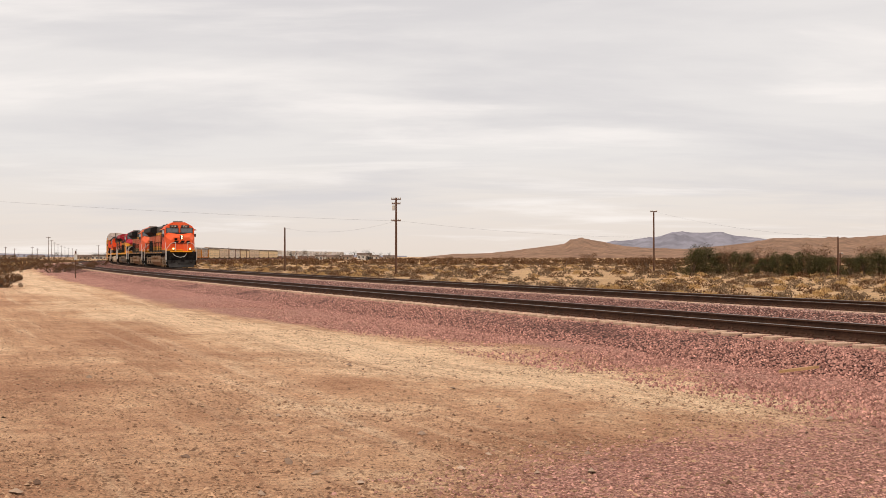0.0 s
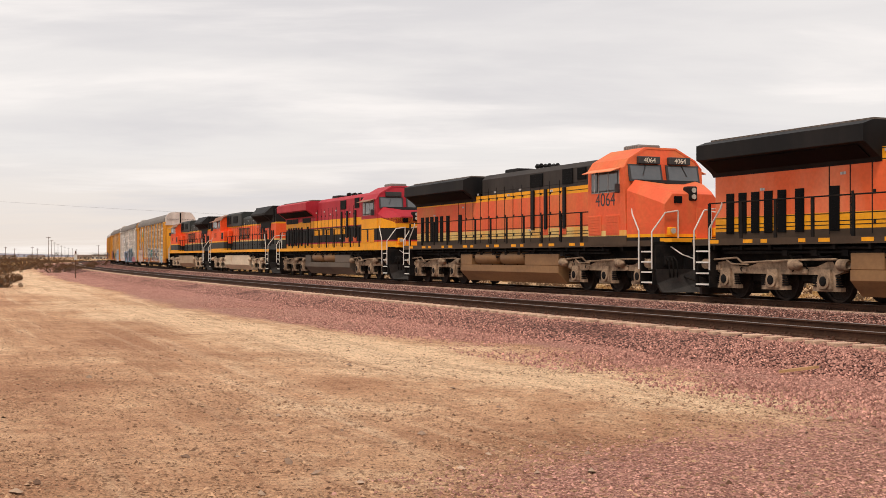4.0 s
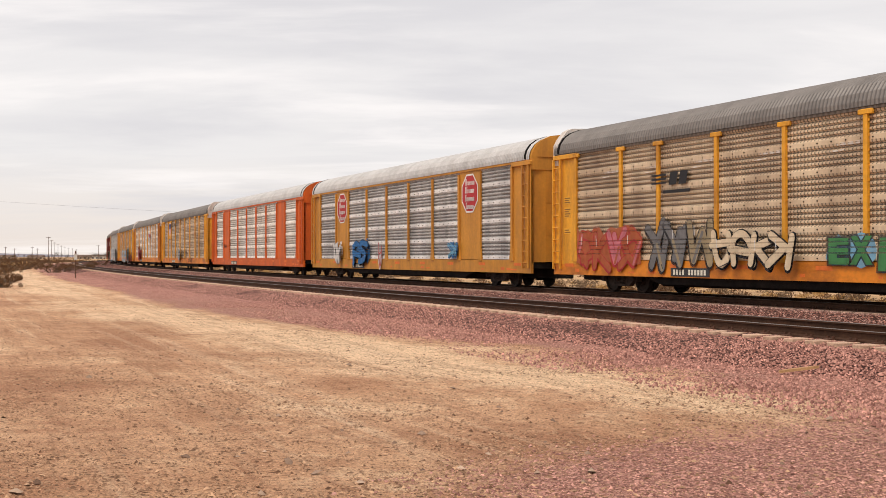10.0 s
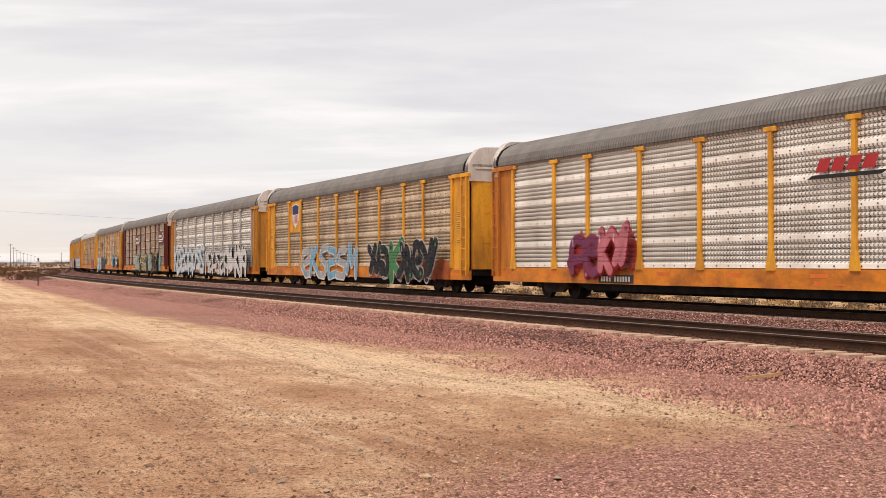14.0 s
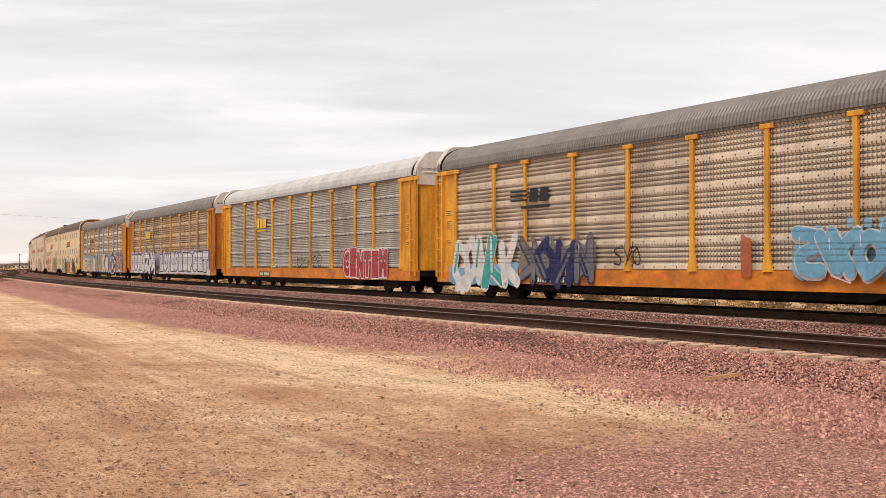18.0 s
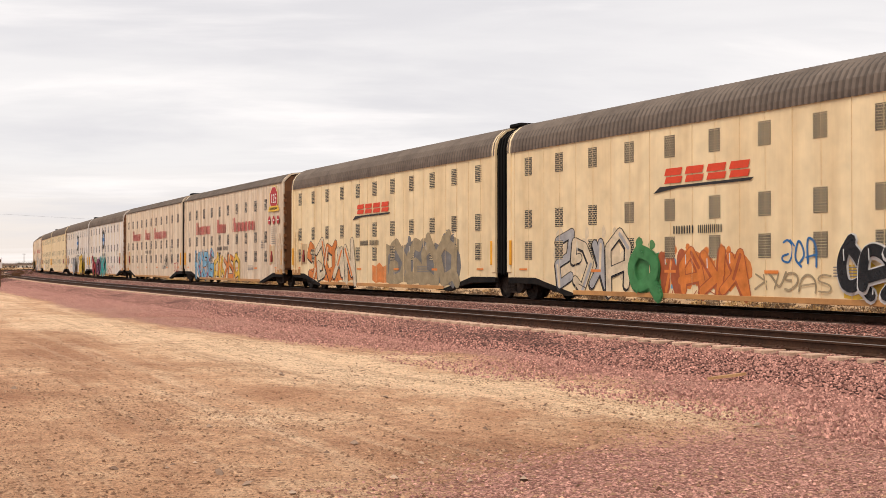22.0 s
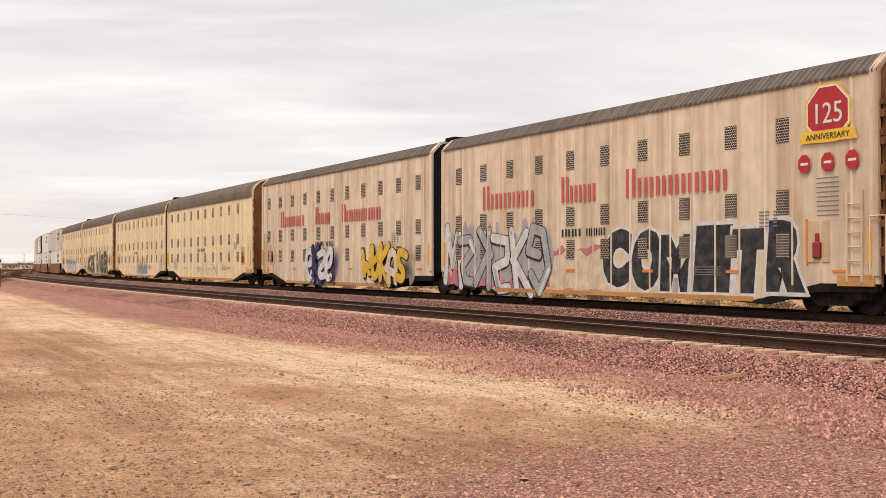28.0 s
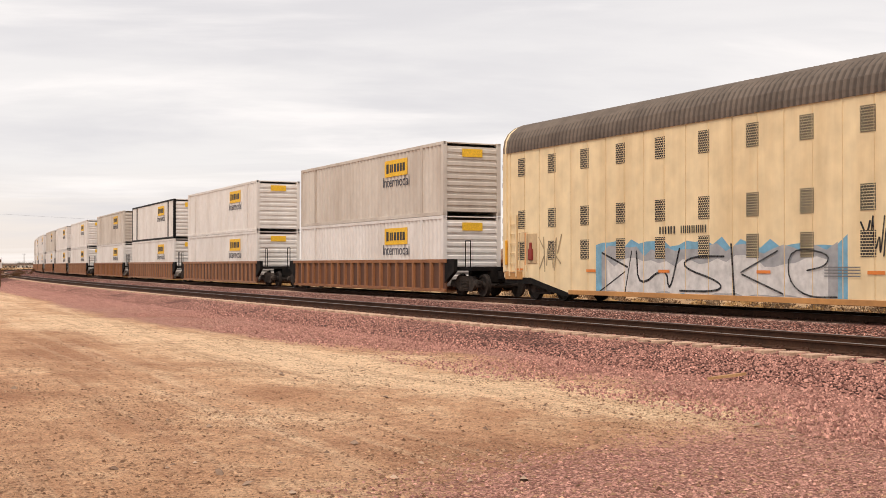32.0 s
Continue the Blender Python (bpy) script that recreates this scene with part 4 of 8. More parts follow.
def automax_unit(style, front, group_label):
    """One half of an articulated enclosed car carrier; front: the half with its free end ahead."""
    body_m, roof_m, pleats = style["body"], style["roof"], style.get("pleats", False)
    car = thing("enclosed_autorack_unit", group_label, "railway car", "freight train")
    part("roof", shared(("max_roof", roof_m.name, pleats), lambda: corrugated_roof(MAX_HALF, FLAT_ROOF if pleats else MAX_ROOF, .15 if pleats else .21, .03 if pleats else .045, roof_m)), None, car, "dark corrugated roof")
    sw = shared(("max_side", body_m.name, pleats), lambda: max_side(body_m, pleats))
    vent = shared(("vent", body_m.name), lambda: Shape().box(-.225, .225, -.012, .01, -.305, .305).mesh("vent", vent_material(body_m)))
    for d, turn in ((-1, 0), (1, 180)):
        w = part("side_wall", sw, None, car, at=(0, d * 1.50, 0), turn=turn)
        part("side_sill", shared(("max_sill", d), lambda: Shape().box(-6.6, 6.6, -.03, 0, .26, .40, .008).mesh("side_sill", OCHRE)), None, w)
        for x in np.arange(-10.25 + (.3 if pleats else 0), 10.5, .944):
            lo = .80 if abs(x) > 8.8 else round(.85 - (8.9 - abs(x)) / 2.3 * .46, 1) if abs(x) > 6.6 else .41
            q = .045 if pleats else .014
            part("seam", shared(("seam", lo, pleats, body_m.name), lambda: Shape().prism([(-q, 0), (-q * .2, -.028 if pleats else -.018), (q * .2, -.028 if pleats else -.018), (q, 0)], lo, 5.57 if pleats else 5.06, "z").mesh("seam", SEAM if not pleats else body_m)), None, w, at=(x, 0, 0))
        for x in [(-9.33 if front else -9.49) + 1.888 * q for q in range(10 if front else 11)]:
            for z in (1.68, 2.74, 4.52):
                part("vent", vent, None, w, at=(x, 0, z))

    def under():
        sh = Shape().box(-10.3, 10.3, -.35, .35, .55, .95)
        sh.box(-6.2, 6.2, -1.4, 1.4, .28, .34)
        for d in (-1, 1):
            for e in (-1, 1):
                sh.prism([(e * 5.9, .25), (e * 6.7, .30), (e * 8.9, .77), (e * 10.6, .77), (e * 10.6, .58), (e * 8.8, .55), (e * 7.0, .20)], d * 1.42 - .08, d * 1.42 + .08, "y")
        return sh.mesh("underframe", BLACK)
    part("underframe", shared("max_under", under), None, car)
    free = 1 if front else -1
    tint = style.get("end", body_m)

    def end():
        prof = [(1.45, .95), (1.45, 5.2), (1.40, 5.48), (1.26, 5.70), (1.0, 5.90), (.6, 6.04), (0, 6.08)]
        if pleats:
            prof = [(1.45, .95), (1.45, 5.3), (1.45, 5.52), (1.28, 5.72), (1.06, 5.92), (.6, 6.0), (0, 6.04)]
        full = prof + [(-y, z) for y, z in prof[-2::-1]]
        return Shape().prism(full, -.05, .02).mesh("end_wall", tint)

    def door():
        sh = Shape()
        for y0, y1 in ((-1.4, -.72), (-.70, -.02), (.02, .70), (.72, 1.4)):
            sh.box(.02, .07, y0, y1, 1.05, 5.1)
        for y in (-1.42, -.71, .71, 1.42):
            for z in (1.4, 2.3, 3.2, 4.1, 4.8):
                sh.box(.03, .12, y - .07, y + .07, z, z + .14)
        sh.rod((.1, -.3, 1.2), (.1, -.3, 5.0), .03, 6)
        return sh.mesh("end_door", tint)

    def rim():
        prof = [(1.54, .95), (1.54, 5.25), (1.49, 5.53), (1.35, 5.77), (1.09, 5.98), (.72, 6.12), (0, 6.19)]
        if pleats:
            prof = [(1.54, .95), (1.54, 5.5), (1.54, 5.62), (1.36, 5.82), (1.13, 6.02), (.6, 6.12), (0, 6.16)]
        inner = [(y * .95, z - .06) for y, z in prof]
        sh = Shape()
        full = prof + [(-y, z) for y, z in prof[-2::-1]]
        fin = inner + [(-y, z) for y, z in inner[-2::-1]]
        for i in range(len(full) - 1):
            sh.loft([[(x, *p) for p in (full[i], full[i + 1], fin[i + 1], fin[i])] for x in (-.12, .12)])
        return sh.mesh("end_rim", body_m)
    for e, turn in ((1, 0), (-1, 180)):
        tint = style.get("end", body_m) if e == free else RUBBER
        part("end_wall", shared(("max_end", tint.name, pleats), end), None, car, at=(e * (MAX_HALF - .04), 0, 0), turn=turn)
        part("end_rim", shared(("max_rim", body_m.name, pleats), rim), None, car, at=(e * (MAX_HALF - .1), 0, 0), turn=turn)
    turn = 0 if front else 180
    tint = style.get("end", body_m)
    part("end_door", shared(("max_door", tint.name), door), None, car, at=(free * MAX_HALF, 0, 0), turn=turn)
    coupler(car, free * 10.5, turn, 1.0)
    freight_truck(car, free * 8.9)

    def ladder():
        sh = Shape()
        for x in (-.22, .22):
            sh.box(x - .025, x + .025, -.07, -.02, .8, 2.9)
        for z in np.arange(.95, 2.9, .33):
            sh.rod((-.22, -.05, z), (.22, -.05, z), .014, 5)
        for x in (.5, .95):
            sh.rod((x, -.1, 1.0), (x, -.1, 2.3), .02, 5)
        sh.rod((.5, -.1, 2.3), (.95, -.1, 2.3), .02, 5)
        return sh.mesh("ladder", body_m)
    hatch_x = free * 8.85
    hb = part("brake_hatch", shared("max_hatch", lambda: Shape().box(-.34, .34, -.022, 0, 1.25, 2.25, .008).mesh("brake_hatch", paint("hatch_cream", 206, 180, 140, (150, 122, 88)))), None, car, "cream hatch of the hand brake", at=(hatch_x, -1.5, 0))
    part("brake_lever", shared("max_lever", lambda: Shape().box(-.12, .12, -.09, -.02, 1.35, 1.75, .03).box(-.06, .06, -.08, -.02, 1.7, 1.95, .02).mesh("brake_lever", paint("lever_red", 150, 46, 38, (96, 40, 34)))), None, hb, "red hand brake lever")
    part("hatch_edge", shared("max_hatch_edge", lambda: Shape().box(-.4, -.34, -.026, 0, 1.2, 2.3).mesh("hatch_edge", paint("edge_orange", 226, 130, 50, (180, 100, 44)))), None, hb)
    part("corner_step", shared("max_step", lambda: Shape().box(-.55, .55, -.02, .3, .70, .98, .01).mesh("corner_step", paint("step_tan", 198, 146, 84, (120, 82, 50)))), None, car, at=(free * 10.0, -1.52, 0))
    for q in np.arange(1.5, 5.0, .62):
        part("hinge", shared("max_hinge", lambda: Shape().box(-.02, .1, -.06, .08, -.09, .09, .01).mesh("hinge", BROWNRUST)), None, car, at=(free * (MAX_HALF + .03), -1.42, q), turn=0 if front else 180)
    part("ladder", shared(("max_ladder", body_m.name), ladder), None, car, at=(free * 10.0, -1.5, 0))
    if front:
        freight_truck(car, -MAX_HALF - .435)

        def bellows():
            sh = Shape()
            for k in range(9):
                x = -.095 * k + .09
                prof = [(1.44, .9), (1.44, 5.3), (1.36, 5.66), (1.05, 5.94), (.6, 6.08), (0, 6.12)]
                full = prof + [(-y, z) for y, z in prof[-2::-1]]
                g = .05 if k % 2 else 0
                sh.prism([(y * (1 - g), z - g) for y, z in full], x - .18, x - .09)
            sh.box(-.80, -.02, -1.0, 1.0, 6.05, 6.19, .04)
            return sh.mesh("bellows", RUBBER)
        part("bellows", shared("bellows", bellows), None, car, "black articulation bellows", at=(-MAX_HALF + .02, 0, 0), kind="stuff")
    return car


# ---- well cars and containers ----
WELLBROWN = paint("rusty_well_paint", 150, 98, 58, (84, 50, 34))
WELLTAN = paint("faded_well_paint", 156, 110, 76, (96, 62, 44))


WELLDARK = paint("dark_rust_sheet", 104, 64, 40, (54, 34, 26), mixing=.8, scale=.8)


def well_car(style, label, half, trucks):
    car = thing("well_car", label, "railway car", "freight train")
    m = style

    def side():
        sh = Shape()
        sh.box(-8.7, 8.7, -.07, .05, 1.28, 1.42, .01)
        sh.box(-8.6, 8.6, -.07, .05, .16, .28, .01)
        for x in np.arange(-8.2, 8.3, .82):
            sh.prism([(x - .10, 0), (x - .07, -.09), (x + .07, -.09), (x + .10, 0)], .26, 1.30, "z")
        return sh.mesh("side_wall", m)

    def endp():
        sh = Shape()
        sh.box(8.5, half - .25, -1.2, 1.2, .98, 1.12)
        sh.box(8.5, half - .25, -.4, .4, .55, 1.0)
        sh.prism([(8.5, .5), (9.3, .95), (9.3, 1.42), (8.5, 1.42)], -1.45, -1.3, "y")
        sh.prism([(8.5, .5), (9.3, .95), (9.3, 1.42), (8.5, 1.42)], 1.3, 1.45, "y")
        for y in (-1.25, 1.25):
            for x in (half - .7, half - .3):
                sh.rod((x, y, 1.1), (x, y, 2.1), .02, 5)
            sh.rod((half - .7, y, 2.1), (half - .3, y, 2.1), .02, 5)
        return sh.mesh("end_platform", BLACK)

    def floor():
        sh = Shape()
        for x in np.arange(-8.2, 8.3, 2.05):
            sh.box(x - .12, x + .12, -1.4, 1.4, .16, .235)
        return sh.mesh("floor_beams", m)
    for d, turn in ((-1, 0), (1, 180)):
        part("side_wall", shared(("well_side", m.name), side), None, car, at=(0, d * 1.42, 0), turn=turn)
        part("side_panel", shared("well_panel", lambda: Shape().box(-8.6, 8.6, 0, .045, .2, 1.34).mesh("side_panel", WELLDARK)), None, car, "rust-stained side sheet", at=(0, d * 1.42, 0), turn=turn)
    part("floor_beams", shared(("well_floor", m.name), floor), None, car)
    ep = shared(("well_end", half), endp)
    for e, turn in ((1, 0), (-1, 180)):
        part("end_platform", ep, None, car, turn=turn)
    for x in trucks:
        freight_truck(car, x)
        if abs(x) < half - .8:
            coupler(car, math.copysign(half - .6, x), 0 if x > 0 else 180, .72)
    return car


BOXWHITE = paint("white_container_paint", 228, 222, 216, (190, 176, 162), stretch=(1, 1, .3), mixing=.45, scale=.7, grain=3, grain_amt=.05)
BOXGREY = paint("grey_white_container_paint", 208, 198, 186, (160, 142, 126), stretch=(1, 1, .3), mixing=.6, scale=.7, grain=3, grain_amt=.05)
SIGN_YELLOW = mat("sign_yellow", rgb(240, 190, 40), rgb(214, 160, 34), .6, scale=4)
SIGN_BLACK = mat("sign_black", (.02, .02, .022), (.05, .05, .05), .6, scale=4)
SIGN_BLUE = mat("sign_dark_blue", rgb(38, 44, 60), rgb(52, 56, 70), .6, scale=4)


def words(text, size, material, align="CENTER", squeeze=1.0):
    """Flat lettering in the x-z plane facing -y, as a mesh."""
    cu = bpy.data.curves.new("lettering", "FONT")
    cu.body, cu.size, cu.align_x, cu.extrude = text, size, align, .002
    ob = bpy.data.objects.new("lettering", cu)
    me = bpy.data.meshes.new_from_object(ob)
    bpy.data.objects.remove(ob)
    me.transform(Matrix.Diagonal((squeeze, 1, 1, 1)))
    me.transform(Matrix.Rotation(radians(90), 4, "X"))
    me.materials.clear()
    me.materials.append(material)
    return me


def container(label, long=16.15, high=2.9, frame_m=None, tone=None):
    tone = tone or BOXWHITE
    box = thing("shipping_container", label, "container", "containers")
    h = long / 2

    def walls():
        sh = Shape()
        xs = np.arange(-h + .1, h - .1 + 1e-6, .09)
        for d in (-1, 1):
            ring0, ring1 = [], []
            for i, x in enumerate(xs):
                y = d * (1.27 - (.045 if (i // 2) % 2 else 0))
                ring0.append((x, y, .12)), ring1.append((x, y, high - .1))
            sh.loft([ring0, ring1], caps=False, closed=False)
        return sh.mesh("side_walls", tone)

    def frame_mesh():
        sh = Shape()
        for d in (-1, 1):
            sh.box(-h, h, d * 1.23 - .05, d * 1.23 + .05, 0, .14)
            sh.box(-h, h, d * 1.23 - .05, d * 1.23 + .05, high - .12, high)
            for e in (-1, 1):
                sh.box(e * (h - .09) - .09, e * (h - .09) + .09, d * 1.2 - .09, d * 1.2 + .09, 0, high, .01)
            for x in (-6.1, 6.1):
                sh.box(x - .1, x + .1, d * 1.25 - .035, d * 1.25 + .035, 0, high)
        return sh.mesh("frame", frame_m or tone)

    def ends():
        sh = Shape()
        prof = []
        for z in np.arange(.15, high - .2, .26):
            prof += [(0, z), (0, z + .12), (-.04, z + .15), (-.04, z + .23)]
        prof += [(-.1, prof[-1][1]), (-.1, .15)]
        for e in (-1, 1):
            sh.prism([(e * (h - .02 + q), z) for q, z in prof], -1.12, 1.12, "y")
        return sh.mesh("end_walls", tone)
    part("side_wall", shared(("c_walls", long, high, tone.name), walls), None, box)
    part("frame", shared(("c_frame", long, high, (frame_m or tone).name), frame_mesh), None, box)
    part("end_wall", shared(("c_ends", long, high, tone.name), ends), None, box)
    part("roof", shared(("c_roof", long, high, tone.name), lambda: Shape().box(-h + .05, h - .05, -1.2, 1.2, high - .06, high - .015).mesh("roof", tone)), None, box)
    sign = part("sign", shared("c_sign", lambda: Shape().box(-1.15, 1.15, -.012, 0, -.35, .35).mesh("sign", SIGN_YELLOW)), None, box, "yellow company panel", at=(3.6, -1.272, high - .72))
    part("bars", shared("c_bars", lambda: Shape().box(-.95, -.72, -.006, 0, -.2, .2).box(-.6, -.48, -.006, 0, -.17, .17).box(-.42, -.28, -.006, 0, -.17, .17).box(-.16, .06, -.006, 0, -.17, .17).box(.14, .36, -.006, 0, -.17, .17).box(.44, .62, -.006, 0, -.17, .17).box(.70, .92, -.006, 0, -.17, .17).mesh("bars", SIGN_BLACK)), None, sign, at=(0, -.014, 0))
    part("lettering", shared("c_word", lambda: words("Intermodal", .62, SIGN_BLUE)), None, box, at=(3.6, -1.276, high - 1.50))
    part("sign", shared("c_sign_end", lambda: Shape().box(0, .012, -.45, .45, -.16, .16).mesh("sign", SIGN_YELLOW)), None, box, at=(h, 0, high - .42))
    return box


# ---- locomotives ----
L_ORANGE = paint("locomotive_orange", 236, 84, 30, (226, 120, 78), mixing=.5, spec=.3, scale=.9, grain_amt=.08)
L_SUNWORN = paint("sun_worn_orange", 230, 100, 52, (236, 148, 108), mixing=.75, spec=.3, scale=.6, stretch=(1, 1, .4), grain_amt=.07)
L_FADED = paint("faded_locomotive_orange", 226, 96, 58, (200, 132, 74), mixing=.7, spec=.3, scale=.7, grain_amt=.08)
L_YELLOW = paint("locomotive_yellow", 244, 166, 24, (200, 130, 40), mixing=.5, spec=.3, grain_amt=.08)
L_PALE = paint("worn_yellow_band", 222, 190, 120, (230, 150, 40), mixing=.8, spec=.3, grain_amt=.08)
L_BLACK = paint("locomotive_black", 17, 16, 17, (50, 44, 41), mixing=.45, spec=.2, scale=.8)
L_SOOT = paint("sooty_hood_top", 60, 54, 50, (30, 27, 26), mixing=.7, spec=.2, scale=.8)
L_DEEP = paint("grille_black", 7, 7, 8, (22, 20, 20), mixing=.5, spec=.1)
L_GREEN = paint("locomotive_dark_green", 54, 56, 54, (78, 74, 68), mixing=.5, spec=.2, scale=.8)
L_WORN = paint("worn_emblem_green", 40, 44, 38, (110, 66, 40), mixing=.6, spec=.2, scale=2)
L_GHOST = paint("faded_emblem", 236, 146, 102, (228, 106, 62), mixing=.6, spec=.3, scale=2)
L_RED = paint("locomotive_red", 164, 26, 42, (204, 66, 74), mixing=.5, spec=.35, scale=.6, grain_amt=.08)
L_DUSTY = paint("dusty_cab_roof", 146, 104, 80, (110, 76, 60), spec=.2)
L_SILL = paint("dirty_frame_sill", 78, 62, 48, (44, 36, 32), spec=.2, stretch=(.5, 1, 1))
TANK = paint("dusty_fuel_tank", 222, 202, 174, (190, 168, 140), mixing=.6, stretch=(.3, 1, 1), spec=.3)
TANK_BROWN = paint("brown_dusty_tank", 146, 110, 74, (92, 68, 48), mixing=.7, stretch=(.3, 1, 1), spec=.3)
TANK_SOILED = paint("soiled_fuel_tank", 184, 158, 128, (138, 112, 88), mixing=.6, stretch=(.3, 1, 1), spec=.3)
TANK_GREY = paint("grey_dusty_tank", 104, 92, 80, (62, 54, 47), mixing=.7, stretch=(.3, 1, 1), spec=.3)
RAILWHITE = paint("white_handrail", 226, 222, 214, (180, 168, 156))
GLASS = mat("dark_window_glass", (.07, .078, .085), (.11, .115, .12), .05, 0, scale=2, grain_amt=.05, bump=0, spec=1.0)
LAMP = mat("headlight", (1.0, .80, .42), (1, .85, .5), .3, emit=3.0, bump=0)
LENS = mat("unlit_lens", (.5, .48, .42), (.4, .4, .38), .15, bump=0)

DECK = 1.66


def loco_truck(parent, x, tan):
    def side():
        sh = Shape()
        top = [(2.62, .80), (2.5, 1.02), (2.05, 1.06), (1.65, .93), (1.1, .90), (.62, 1.02), (.3, 1.10), (-.3, 1.10), (-.62, 1.02), (-1.1, .90), (-1.65, .93), (-2.05, 1.06), (-2.5, 1.02), (-2.62, .80)]
        low = []
        for q in (-2.0, 0, 2.0):
            low += [(q - .30, .72), (q - .40, .44), (q - .50, .40), (q - .50, .30), (q + .50, .30), (q + .50, .40), (q + .40, .44), (q + .30, .72)]
        sh.prism(low + top, -.10, .07, "y")
        for q in (-2.0, 0, 2.0):
            sh.prism([(q - .24, .36), (q + .24, .36), (q + .2, .86), (q - .2, .86)], -.17, -.09, "y")
            sh.turned((q, -.17, .56), [(-.0, .20), (-.045, .20), (-.05, .15)], "y", 16)
        sh.box(-2.45, -2.25, -.16, -.09, .80, .95, .01)
        sh.box(.62, .74, -.14, -.09, .80, .93), sh.box(1.15, 1.35, -.14, -.09, .74, .86, .01), sh.box(-1.3, -1.1, -.14, -.09, .76, .86, .01)
        return sh.mesh("side_frame", tan, 30)

    def springs():
        sh = Shape()
        for q in (-2.42, -1.58, -.42, .42, 1.58, 2.42):
            for z in np.arange(.42, .72, .06):
                sh.turned((q, -.05, z), [(0, .04), (0, .095), (.03, .095), (.03, .04)], "z", 8)
        for q in (-2.0, 0, 2.0):
            sh.turned((q, -.225, .56), [(0, .13), (-.02, .10), (-.03, .02)], "y", 14)
        for q in (-1.35, .75, 1.3):
            sh.turned((q, -.105, .84), [(0, .06), (-.01, .05)], "y", 8)
        return sh.mesh("springs", BLACK)

    def brakes():
        sh = Shape()
        for q, e in ((-2.72, 1), (2.72, -1), (.95, 1)):
            sh.turned((q, -.20, .98), [(-.16, .06), (-.14, .15), (.12, .15), (.16, .10), (.28 * e, .03)], "x", 14)
        sh.pipe([(-2.5, -.22, 1.10), (-1.4, -.22, 1.16), (-1.2, -.2, 1.02), (1.0, -.22, 1.10), (2.5, -.22, 1.12)], .028, 6)
        sh.pipe([(-1.9, -.2, 1.1), (-1.6, -.24, .98), (-.9, -.22, .97)], .022, 5)
        return sh.mesh("brake_rigging", tan, 40)

    def frame_mesh():
        sh = Shape()
        for q in (-1.0, 1.0):
            sh.box(q - .3, q + .3, -.9, .9, .5, .95, .04)
        sh.box(-2.6, 2.6, -.55, .55, .75, 1.15, .05)
        return sh.mesh("truck", BLACK)
    t = part("truck", shared("l_frame", frame_mesh), None, parent, at=(x, 0, 0))
    for nm, me in (("side_frame", shared(("l_side", tan.name), side)), ("springs", shared("l_springs", springs)), ("brake_rigging", shared(("l_brakes", tan.name), brakes))):
        part(nm, me, None, t, at=(0, -1.12, 0), kind="" if nm == "side_frame" else "stuff")
        part(nm, me, None, t, at=(0, 1.12, 0), turn=180, kind="" if nm == "side_frame" else "stuff")
    ws = shared("l_wheels", lambda: wheelset(.53, GAUGE, 26))
    for q in (-2.0, 0, 2.0):
        part("wheelset", ws, None, t, at=(q, 0, .53))


